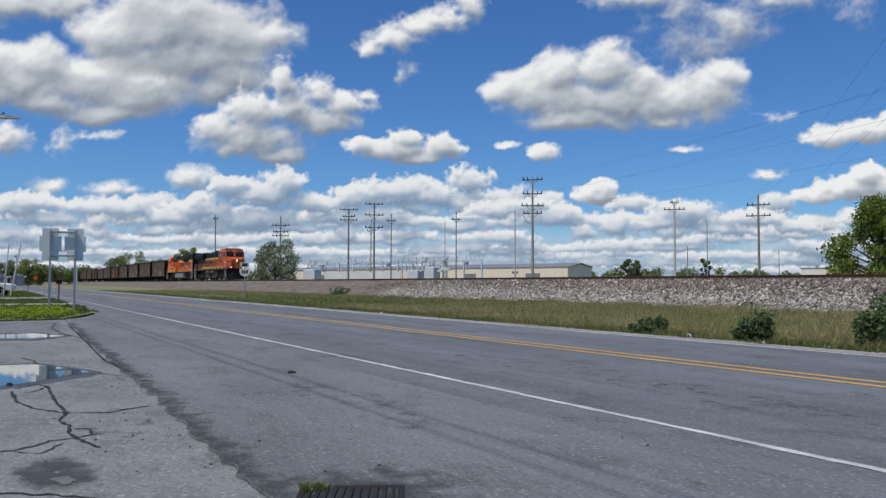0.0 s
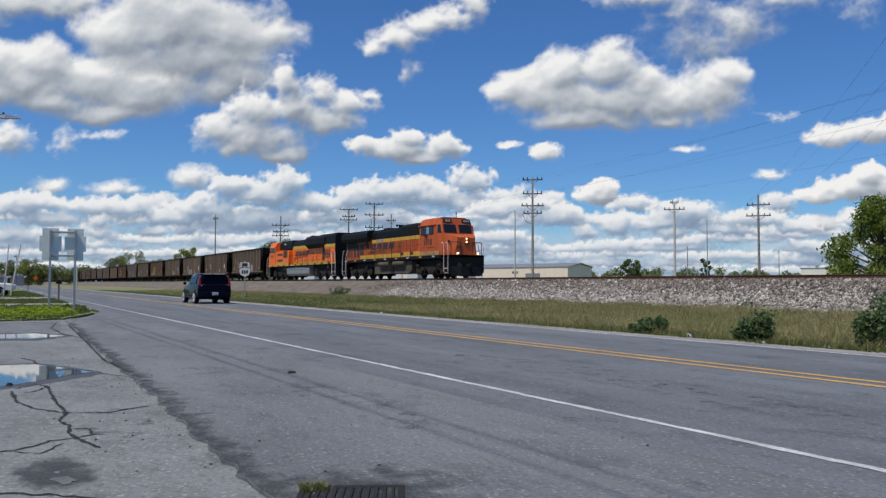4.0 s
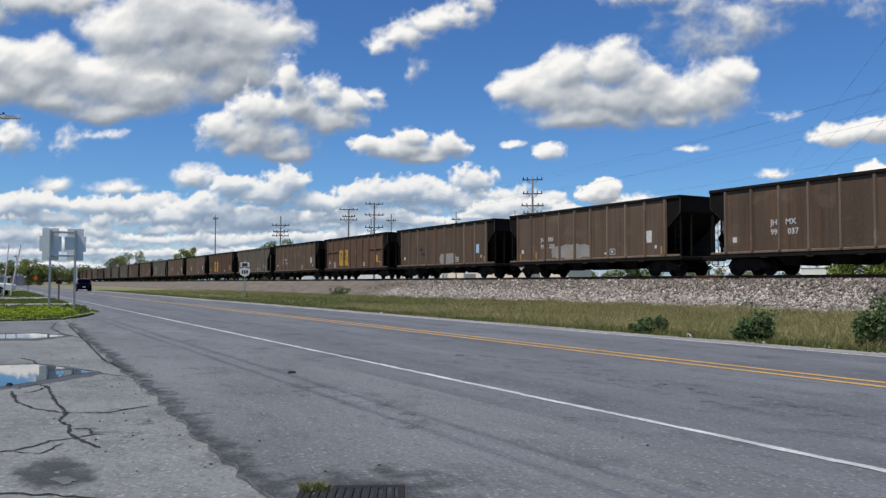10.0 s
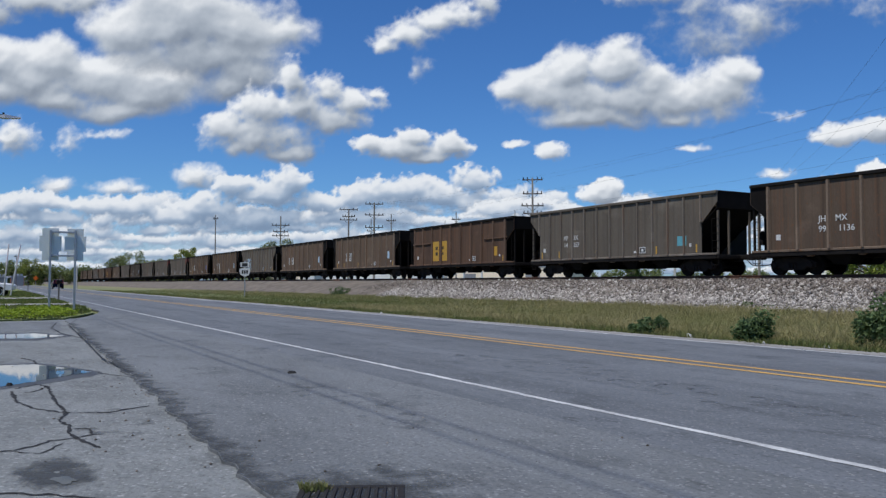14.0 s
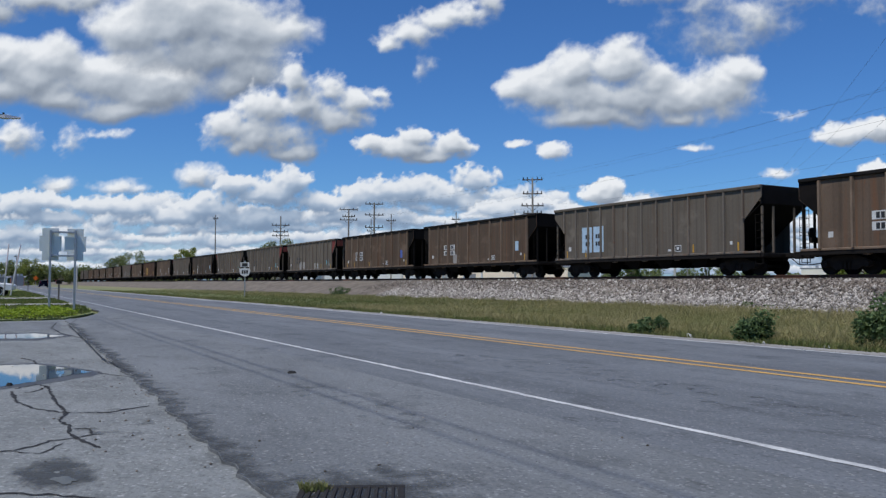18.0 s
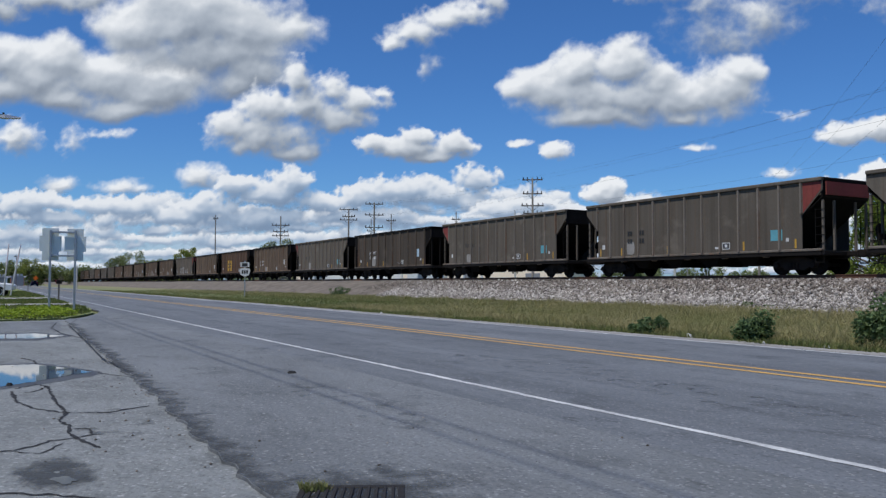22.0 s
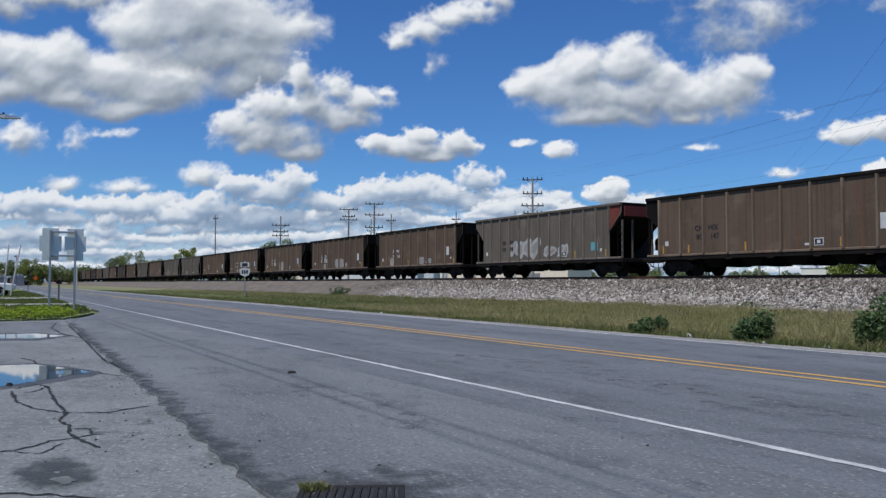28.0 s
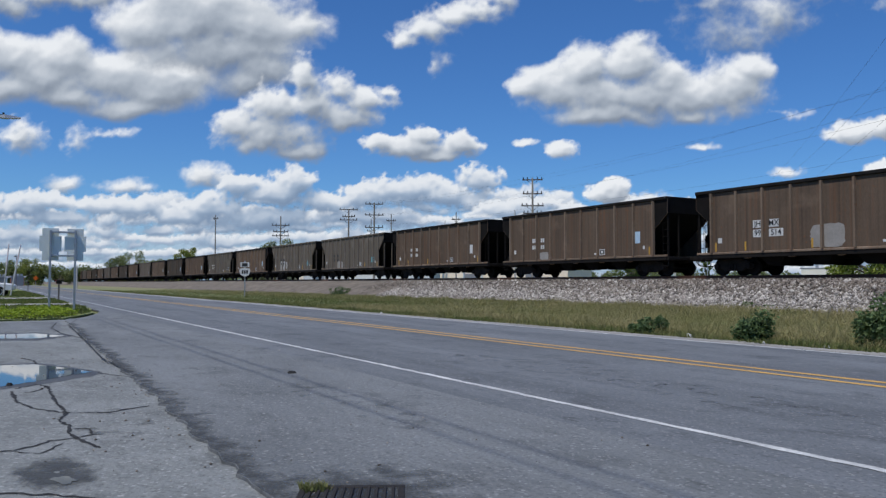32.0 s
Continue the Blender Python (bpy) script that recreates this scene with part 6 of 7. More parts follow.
# ---- buildings beyond the track ----
WALL_BEIGE = surface("beige_metal_wall", (0.82, 0.7, 0.55), (0.72, 0.6, 0.47), 0.6, 0, 0.3, 8, 0.05, stretch=(4, 4, 0.2))
ROOF_GREY = surface("grey_metal_roof", (0.26, 0.26, 0.27), (0.2, 0.2, 0.21), 0.5, 0.2, 0.3, 8, 0.05)
WALL_WHITE = surface("white_metal_wall", (0.7, 0.7, 0.68), (0.55, 0.55, 0.54), 0.6, 0, 0.3, 8, 0.05)
WALL_CREAM = surface("cream_metal_wall", (0.82, 0.77, 0.66), (0.7, 0.65, 0.55), 0.6, 0, 0.3, 8, 0.05)
ORANGE_WALL = surface("orange_brick_wall", (0.5, 0.17, 0.08), (0.36, 0.12, 0.06), 0.8, 0, 0.3, 8, 0.05)


def shed(cx, cy, length, depth, eave, ridge, turn, wall, roof, label, doors=0):
    """A long low metal building with a gable roof."""
    b = thing("warehouse", pose(cx, cy, 0, 0, 0, turn), label, "building")
    l, d = length / 2, depth / 2
    Mesh().slab_x([(-d, 0), (d, 0), (d, eave), (0, ridge - 0.1), (-d, eave)], -l, l).obj("wall", wall, b)
    Mesh().slab_x([(-d - 0.1, eave - 0.04), (0, ridge), (d + 0.1, eave - 0.04), (d + 0.1, eave + 0.1), (0, ridge + 0.16), (-d - 0.1, eave + 0.1)], -l - 0.4, l + 0.4).obj("roof", roof, b)
    for k in range(doors):
        x = -l + length * (k + 0.5) / doors
        Mesh().box(x - 1.8, x + 1.8, -d - 0.06, -d + 0.02, 0, 3.2).obj("door", ROOF_GREY, b)
    for k in range(3):
        Mesh().box(-l * 0.6 + l * 0.5 * k, -l * 0.6 + l * 0.5 * k + 0.8, -0.4, 0.4, ridge, ridge + 0.9, 0.05).obj("roof_vent", GALV, b)
    return b


shed(-174.8, 86.9, 101, 9, 4.4, 5.15, 19.0, WALL_BEIGE, ROOF_GREY, "long beige metal warehouse with a grey gable roof", 6)
shed(-139.5, 204, 18, 5, 5.45, 5.6, 36.0, WALL_CREAM, ROOF_GREY, "long low cream metal building far beyond the track", 3)
shed(-121, 216, 22, 5, 5.5, 5.7, 36.0, WALL_CREAM, ROOF_GREY, "long low cream metal building far beyond the track", 2)
shed(-330, 2.2, 5, 8, 2.6, 3.2, 90.0, WALL_WHITE, ROOF_GREY, "small white building far down the road", 1)
shed(-300, 7.2, 4, 5, 2.7, 3.0, 90.0, ORANGE_WALL, ROOF_GREY, "orange walled building far down the road", 1)


SUB_STEEL = surface("pale_grey_steel", (0.62, 0.64, 0.65), (0.48, 0.5, 0.51), 0.6, 0.1, 3, 20, 0.05)


def substation():
    s = thing("substation", pose(-146, 70, 0, 0, 0, 25), "grey steel electrical substation frame with insulators and transformers", "substation")
    r = random.Random(4)
    for k in range(12):
        x = -22 + 4 * k
        Mesh().box(x - 0.12, x + 0.12, -0.12, 0.12, 0, 5.6).obj("column", SUB_STEEL, s)
        if k < 11 and k not in (5, 6):
            bm_ = Mesh().box(x, x + 4, -0.1, 0.1, 5.2, 5.45).obj("beam", SUB_STEEL, s)
            for j in range(4):
                Mesh().tube((x + 0.5 + j, 0, 5.45), (x + 0.5 + j, 0, 5.45 + r.uniform(0.5, 1.0)), 0.12, 0.06, 6).obj("insulator", SUB_STEEL, bm_)
    for x, w, h in ((-20, 3.4, 4.0), (8, 2.6, 3.6), (12, 2.2, 4.2), (-12, 2.0, 3.0)):
        Mesh().box(x - w / 2, x + w / 2, -3, -0.8, 0, h, 0.1).obj("transformer", SUB_STEEL, s)
        for j in (-0.6, 0, 0.6):
            Mesh().tube((x + j, -1.9, h), (x + j, -1.9, h + 0.9), 0.1, 0.05, 6).obj("bushing", GALV, s)
    for k in range(70):
        x = r.choice((r.uniform(3, 15), r.uniform(3, 15), r.uniform(-24, -8)))
        z, y = r.uniform(3.2, 5.9), r.uniform(-2.5, 1.5)
        if k % 3:
            Mesh().tube((x, y, z - 0.5), (x + r.uniform(-0.2, 0.2), y, z + 0.5), 0.13, 0.08, 6).obj("insulator", r.choice((SUB_STEEL, SUB_STEEL, GALV)), s)
        else:
            Mesh().box(x - r.uniform(0.3, 1.2), x + r.uniform(0.3, 1.2), y - 0.15, y + 0.15, z - 0.12, z + r.uniform(0.1, 0.5)).obj("switch_box", SUB_STEEL, s)
    for x in (4, 6.5, 9, 11.5, 14):
        Mesh().box(x - 0.12, x + 0.12, -1.2, -1.0, 0, 6.1).obj("column", SUB_STEEL, s)
    Mesh().box(3.5, 14.5, -1.25, -0.95, 5.5, 5.75).obj("beam", SUB_STEEL, s)
    Mesh().box(-14, 6, -4.2, -4.1, 0, 3.3).obj("white_fence", WALL_WHITE, s)
    return s


substation()

# ---- signs and the grassy corner down the road ----
def sign_frame():
    s = thing("road_sign", pose(-32.92, 2.27, 0), "grey steel road sign with two stacked boards seen from behind", "road sign")
    d = 0.42
    a = pose(0, 0, 0, 0, 0, 86)
    for x in (-d, d):
        Mesh().box(x - 0.04, x + 0.04, -0.04, 0.04, -0.1, 3.06, 0.008).obj("post", GALV, s, at=a)
        for w, z0, z1 in ((0.56, 2.84, 3.12), (0.74, 2.262, 2.838), (0.56, 1.92, 2.26)):
            Mesh().slab_y([(x - w / 2, z0), (x + w / 2, z0), (x + w / 2, z1), (x - w / 2, z1)], 0.06, 0.066).obj("sign_board", SIGN_BACK, s, at=a)
    for z in (2.98, 2.1):
        Mesh().box(-d, d, -0.03, 0.03, z - 0.035, z + 0.035, 0.006).obj("crossbar", GALV, s, at=a)


sign_frame()


def route_sign():
    s = thing("route_sign", pose(-67.5, 18.7, -0.1), "white route marker sign with a direction plate on a steel post", "road sign")
    Mesh().box(-0.04, 0.04, -0.04, 0.04, 0, 3.1, 0.006).obj("post", GALV, s)
    a = pose(0, 0, 0, 0, 0, 63)
    Mesh().box(-0.38, 0.38, -0.06, -0.045, 2.55, 2.95, 0.004).obj("direction_plate", WHITE_PAINT, s, at=a)
    sh = Mesh().slab_y([(-0.42, 2.42), (-0.46, 2.2), (-0.36, 1.9), (0, 1.72), (0.36, 1.9), (0.46, 2.2), (0.42, 2.42), (0, 2.47)], -0.06, -0.045).obj("shield", WHITE_PAINT, s, at=a)
    bm_ = Mesh()
    for k in range(3):
        bm_.box(-0.26 + 0.19 * k, -0.12 + 0.19 * k, -0.066, -0.06, 1.98, 2.28)
    bm_.box(-0.24, 0.24, -0.066, -0.06, 2.6, 2.88)
    bm_.obj("lettering", BLACK_PAINT, s, at=a)


route_sign()


# ---- the dark blue car that drives away ----
CAR_BLUE = surface("dark_blue_car_paint", (0.002, 0.004, 0.015), (0.0015, 0.003, 0.011), 0.1, 0.0, 1, 30, 0.0, spec=0.08)
CAR_TRIM = surface("black_plastic_trim", (0.003, 0.003, 0.004), None, 0.7, bump=0, spec=0.2)
TYRE = surface("tyre_rubber", (0.011, 0.011, 0.011), None, 0.85, bump=0.1)
ALLOY = surface("bright_alloy", (0.85, 0.85, 0.87), (0.7, 0.7, 0.72), 0.35, 0.55, bump=0)
TAIL_RED = glow_mat("red_lamp_lens", (0.15, 0.003, 0.007), 0.03)
CAR_GLASS = surface("car_glass", (0.001, 0.0015, 0.004), None, 0.04, bump=0, spec=0.12)
CAR_WHEELS = []


def hatchback():
    """Forward is +x; z from the ground."""
    c = thing("car", pose(-6, 10.2, 0, 0, 0, 180), "dark blue boxy hatchback car driving away along the road", "car")
    # body below the windows: sections from rear to front
    secs = [(-2.08, 0.72, 0.36, 0.98), (-1.98, 0.86, 0.28, 1.06), (-1.3, 0.9, 0.22, 1.08), (0.0, 0.9, 0.2, 1.06), (0.9, 0.9, 0.2, 1.03), (1.35, 0.88, 0.22, 0.98), (1.85, 0.82, 0.26, 0.86), (2.08, 0.62, 0.34, 0.7)]
    rings = []
    for x, w, z0, z1 in secs:
        zm = (z0 + z1) / 2
        rings.append([(x, -w * 0.9, z0), (x, w * 0.9, z0), (x, w, z0 + 0.12), (x, w, zm + 0.08), (x, w * 0.96, z1 - 0.06), (x, w * 0.85, z1), (x, -w * 0.85, z1), (x, -w * 0.96, z1 - 0.06), (x, -w, zm + 0.08), (x, -w, z0 + 0.12)])
    body = Mesh().loft(rings).obj("body", CAR_BLUE, c, smooth=True)
    top = [(-1.98, 0.78, 1.0, 1.04), (-1.9, 0.74, 1.0, 1.46), (-1.75, 0.72, 1.0, 1.57), (-0.6, 0.72, 1.0, 1.61), (0.25, 0.7, 1.0, 1.57), (0.95, 0.76, 0.98, 1.05)]
    rings = [[(x, -w - 0.08, z0), (x, w + 0.08, z0), (x, w + 0.02, (z0 + z1) / 2), (x, w - 0.04, z1 - 0.05), (x, w * 0.85, z1), (x, -w * 0.85, z1), (x, -w + 0.04, z1 - 0.05), (x, -w - 0.02, (z0 + z1) / 2)] for x, w, z0, z1 in top]
    Mesh().loft(rings).obj("cabin", CAR_BLUE, c, smooth=True)
    for y in (-1, 1):
        for xa, xb, zt in ((-0.35, 0.5, 1.44), (-1.25, -0.42, 1.47)):
            ta, tb = xa, xb - (0.28 if xb > 0 else 0.0)
            Mesh().loft([[(xa, y * 0.812, 1.08), (xb, y * 0.812, 1.08), (tb, y * 0.722, zt), (ta, y * 0.722, zt)], [(xa, y * 0.79, 1.08), (xb, y * 0.79, 1.08), (tb, y * 0.70, zt), (ta, y * 0.70, zt)]]).obj("side_window", CAR_GLASS, c)
        rings = []
        for z, xr, yc, inn in ((0.99, -2.03, 0.84, 0.12), (1.08, -2.01, 0.82, 0.09), (1.24, -1.965, 0.785, 0.06), (1.4, -1.93, 0.735, 0.05), (1.5, -1.87, 0.69, 0.04)):
            rings.append([(xr - 0.012, y * (yc - inn), z), (xr - 0.012, y * (yc + 0.0), z), (xr + 0.05, y * (yc + 0.024), z), (xr + 0.04, y * (yc - inn), z)])
        Mesh().loft(rings).obj("tail_lamp", TAIL_RED, c)
        Mesh().loft([[(-2.07, y * 0.52, 0.985), (-2.07, y * 0.8, 0.965), (-2.04, y * 0.8, 0.965), (-2.04, y * 0.52, 0.985)], [(-2.05, y * 0.52, 1.01), (-2.05, y * 0.8, 1.02), (-2.02, y * 0.8, 1.02), (-2.02, y * 0.52, 1.01)]]).obj("lamp_hook", TAIL_RED, c)
        Mesh().box(-2.06, -2.03, min(y * 0.5, y * 0.72), max(y * 0.5, y * 0.72), 0.93, 0.97, 0.005).obj("reversing_lamp", ALLOY, c)
        Mesh().box(0.62, 0.8, min(y * 0.9, y * 1.06), max(y * 0.9, y * 1.06), 1.0, 1.16, 0.04).obj("wing_mirror", CAR_BLUE, c)
        Mesh().box(-2.1, -2.07, min(y * 0.42, y * 0.68), max(y * 0.42, y * 0.68), 0.52, 0.57, 0.005).obj("reflector", TAIL_RED, c)
        for x in (-1.3, 1.3):
            arch = Mesh().lathe_y([(0.37, y * 0.72), (0.37, y * 0.902)], x, 0.34, 22).obj("wheel_arch", CAR_TRIM, c)
            wh = Mesh().lathe_y([(0.2, y * 0.7), (0.3, y * 0.69), (0.33, y * 0.72), (0.33, y * 0.9), (0.3, y * 0.925), (0.23, y * 0.92)], n=24)
            w = wh.obj("wheel", TYRE, c, smooth=True, at=pose(x, 0, 0.33))
            rim = Mesh().lathe_y([(0.235, y * 0.84), (0.235, y * 0.926), (0.215, y * 0.926), (0.205, y * 0.87)], n=24)
            for k in range(5):
                a = k * math.tau / 5
                for da in (-0.2, 0.2):
                    rim.tube((0.05 * math.cos(a), y * 0.9, 0.05 * math.sin(a)), (0.215 * math.cos(a + da), y * 0.91, 0.215 * math.sin(a + da)), 0.026, 0.034, 6)
            rim.lathe_y([(0.055, y * 0.86), (0.06, y * 0.915), (0.02, y * 0.92)], n=12)
            rim.obj("rim", ALLOY, w)
            CAR_WHEELS.append((w, x))
    Mesh().loft([[(-1.99, -0.6, 1.06), (-1.99, 0.6, 1.06), (-1.9, 0.56, 1.46), (-1.9, -0.56, 1.46)], [(-1.96, -0.6, 1.06), (-1.96, 0.6, 1.06), (-1.87, 0.56, 1.46), (-1.87, -0.56, 1.46)]]).obj("rear_window", CAR_GLASS, c)
    Mesh().box(-2.12, -2.0, -0.7, 0.7, 0.36, 0.6, 0.04).obj("rear_bumper", CAR_BLUE, c)
    Mesh().box(-2.14, -2.12, -0.16, 0.16, 0.46, 0.6, 0.004).obj("number_plate", WHITE_PAINT, c)
    pl = Mesh()
    for k in range(5):
        pl.box(-2.143, -2.14, -0.125 + 0.052 * k, -0.09 + 0.052 * k, 0.5, 0.56)
    pl.obj("plate_bars", GALV, c)
    Mesh().loft([[(-1.62, -0.62, 1.56), (-1.62, 0.62, 1.56), (-1.62, 0.6, 1.6), (-1.62, -0.6, 1.6)], [(-2.0, -0.6, 1.5), (-2.0, 0.6, 1.5), (-2.0, 0.57, 1.545), (-2.0, -0.57, 1.545)]]).obj("spoiler", CAR_BLUE, c)
    Mesh().loft([[(-1.55, -0.02, 1.58), (-1.4, -0.02, 1.58), (-1.4, 0.02, 1.58), (-1.55, 0.02, 1.58)], [(-1.6, -0.006, 1.68), (-1.56, -0.006, 1.68), (-1.56, 0.006, 1.68), (-1.6, 0.006, 1.68)]]).obj("roof_aerial", CAR_BLUE, c)
    bm_ = Mesh()
    for k in range(3):
        bm_.box(-2.015, -2.0, -0.1 + 0.07 * k, -0.05 + 0.07 * k, 1.0, 1.03)
    bm_.obj("badge", ALLOY, c)
    return c


CAR = hatchback()


# ---- grass, weeds and litter on the verge ----
def blades(name, n, xr, yr, hr, lean, mat, label, seed, zf, xpow=0.7, width=0.012, keep=None):
    """Grass: bent two-piece blades, thicker towards the road side."""
    r = np.random.default_rng(seed)
    x = xr[0] + (xr[1] - xr[0]) * r.random(n) ** xpow
    y = yr[0] + (yr[1] - yr[0]) * r.random(n) ** 1.25
    if keep is not None:
        k = keep(x, y, r)
        x, y = x[k], y[k]
        n = len(x)
    clump = 0.55 + 0.45 * np.sin(x * 1.7 + np.sin(y * 2.3) * 2) * np.sin(y * 1.1 + x * 0.6)
    h = (hr[0] + (hr[1] - hr[0]) * r.random(n)) * (0.55 + 0.6 * clump)
    z = zf(x, y)
    a, b = r.random(n) * 6.283, r.random(n) * 6.283
    w = width * (0.7 + 0.8 * r.random(n))
    dx, dy = np.cos(a) * w, np.sin(a) * w
    lx, ly = np.cos(b) * lean * h, np.sin(b) * lean * h
    p0 = np.stack([x - dx, y - dy, z], -1)
    p1 = np.stack([x + dx, y + dy, z], -1)
    p2 = np.stack([x + dx * 0.7 + lx * 0.35, y + dy * 0.7 + ly * 0.35, z + h * 0.6], -1)
    p3 = np.stack([x - dx * 0.7 + lx * 0.35, y - dy * 0.7 + ly * 0.35, z + h * 0.6], -1)
    p4 = np.stack([x + lx, y + ly, z + h], -1)
    v = np.stack([p0, p1, p2, p3, p4], 1).reshape(-1, 3)
    base = (np.arange(n) * 5)[:, None]
    f = np.concatenate([base + np.array([[0, 1, 2]]), base + np.array([[0, 2, 3]]), base + np.array([[3, 2, 4]])])
    return tagged(soup(name, v, f, mat), label, "grass", kind="stuff")


verge_z = lambda x, y: np.interp(y, [12.3, 13.5, 17, 21, 25.6], [-0.07, -0.08, -0.17, -0.12, 0.12])
blades("tall_grass", 120000, (-36, 3), (13.3, 24.9), (0.10, 0.36), 0.75, BLADE, "tall dry yellow-green grass on the verge", 1, verge_z, 0.85, 0.006)
blades("seed_stalks", 9000, (-36, 3), (15.5, 25.0), (0.25, 0.52), 0.45, BLADE, "wispy tan seed stalks standing in the verge grass", 5, verge_z, 0.85, 0.004)
blades("verge_grass", 40000, (-70, -22), (12.9, 25.2), (0.08, 0.2), 0.6, BLADE_GREEN, "short green grass on the verge", 2, verge_z, 0.6, 0.016)
blades("verge_grass", 16000, (-110, -14), (21.5, 25.5), (0.1, 0.26), 0.5, BLADE, "dry grass at the foot of the ballast", 3, verge_z, 0.6, 0.014)
blades("verge_grass", 30000, (-130, -30), (12.9, 25.2), (0.08, 0.22), 0.5, BLADE_GREEN, "short mown grass on the verge", 21, verge_z, 0.7, 0.018)
blades("edge_grass", 20000, (-30, 2), (12.6, 13.5), (0.05, 0.2), 0.6, BLADE_GREEN, "low green grass along the shoulder", 4, verge_z, 0.8, 0.008)


def weed_bush(x, y, w, h, seed, count=1500):
    r = np.random.default_rng(seed)
    t = thing("weed_bush", pose(x, y, -0.08), "leafy dark green roadside weed bush", "bush", "weed bushes on the verge")
    st = Mesh()
    cen, rad = [], []
    for k in range(12):
        a, o = r.uniform(0, 6.28), r.uniform(0.15, 0.9) * w / 2
        tip = (o * math.cos(a), o * math.sin(a), h * r.uniform(0.35, 0.9))
        st.tube((0.1 * math.cos(a), 0.1 * math.sin(a), 0), tip, 0.012, 0.005, 5)
        cen.append(tip)
        rad.append(h * r.uniform(0.16, 0.26))
        cen.append((tip[0] * 0.8, tip[1] * 0.8, tip[2] * 0.5))
        rad.append(h * 0.22)
    st.obj("stems", BARK, t)
    v, f = leaf_cloud(r, cen, rad, int(count * 1.8), 0.038)
    soup("leaves", v, f, WEED, t)


weed_bush(-13.75, 12.95, 0.55, 0.3, 1, 900)
weed_bush(-14.0, 13.7, 0.95, 0.4, 2)
weed_bush(-10.95, 13.15, 0.48, 0.5, 3, 1300)
weed_bush(-10.75, 13.4, 0.35, 0.65, 31, 500)
weed_bush(-8.75, 13.75, 0.5, 0.7, 4, 1300)
weed_bush(-8.4, 13.9, 0.6, 1.0, 5, 1800)
weed_bush(-21.5, 25.5, 1.0, 0.5, 6, 700)
weed_bush(-20.3, 25.4, 0.7, 0.45, 7, 500)
weed_bush(-62.0, 25.0, 3.0, 0.9, 8, 1500)

PAPER = surface("white_litter", (0.7, 0.7, 0.7), (0.5, 0.5, 0.5), 0.7, bump=0)
for x, y, s in ((-12.35, 13.0, 0.07), (-12.2, 12.9, 0.05), (-9.1, 13.0, 0.05), (-27.0, 12.6, 0.06), (-10.2, 12.7, 0.04)):
    Mesh().loft([[(x - s, y - s * 0.6, -0.03), (x + s, y - s * 0.5, -0.03), (x + s * 0.8, y + s * 0.6, -0.03), (x - s * 0.7, y + s * 0.5, -0.03)],
                 [(x - s * 0.8, y - s * 0.3, s * 0.4), (x + s * 0.6, y - s * 0.5, s * 0.6), (x + s * 0.5, y + s * 0.4, s * 0.3), (x - s * 0.5, y + s * 0.3, s * 0.7)]]).obj("litter", PAPER)
for o in [o for o in scene.objects if o.name.startswith("litter")]:
    tagged(o, "crumpled white litter beside the road", "litter", "litter on the verge")


# ---- cracks, puddles, stains and the drain in the lot ----
def crack(pts, width, seed, z=-0.016, mat=None, parent=None):
    """A jagged open crack, drawn as a narrow strip of dark filling."""
    r = random.Random(seed)
    fine = []
    for a, b in zip(pts, pts[1:]):
        n = max(2, int((Vector(b) - Vector(a)).length / 0.045))
        for k in range(n):
            p = Vector(a).lerp(Vector(b), k / n)
            fine.append((p.x + r.uniform(-0.025, 0.025), p.y + r.uniform(-0.012, 0.012)))
    fine.append(pts[-1])
    vs, fs = [], []
    for k, p in enumerate(fine):
        q = Vector(fine[min(k + 1, len(fine) - 1)]) - Vector(fine[max(k - 1, 0)])
        d = Vector((-q.y, q.x)).normalized() * width * r.uniform(0.3, 1.1) * (0.25 if k in (0, len(fine) - 1) else 1)
        vs += [(p[0] - d.x, p[1] - d.y, z), (p[0] + d.x, p[1] + d.y, z)]
        if k:
            fs.append((2 * k - 2, 2 * k, 2 * k + 1, 2 * k - 1))
    m = Mesh().add(vs, fs).obj("crack", mat or TAR, parent)
    return tagged(m, "jagged dark crack in the old asphalt", "crack", kind="structure")


def blob(pts, z, amp, seed, n=6):
    """A closed uneven outline through pts."""
    r = random.Random(seed)
    out = []
    for a, b in zip(pts, pts[1:] + pts[:1]):
        for k in range(n):
            p = Vector(a).lerp(Vector(b), k / n)
            out.append((p.x + r.uniform(-amp, amp) * 2.2, p.y + r.uniform(-amp, amp)))
    return out


def pool(name, pts, z, mat, label, category, amp, seed):
    me = Mesh()
    o = blob(pts, z, amp, seed)
    me.add([(x, y, z) for x, y in o], [tuple(range(len(o)))])
    ob = me.obj(name, mat)
    return tagged(ob, label, category, kind="structure")


def turn_up(ob):
    if ob.data.polygons[0].normal.z < 0:
        ob.data.flip_normals()
    return ob


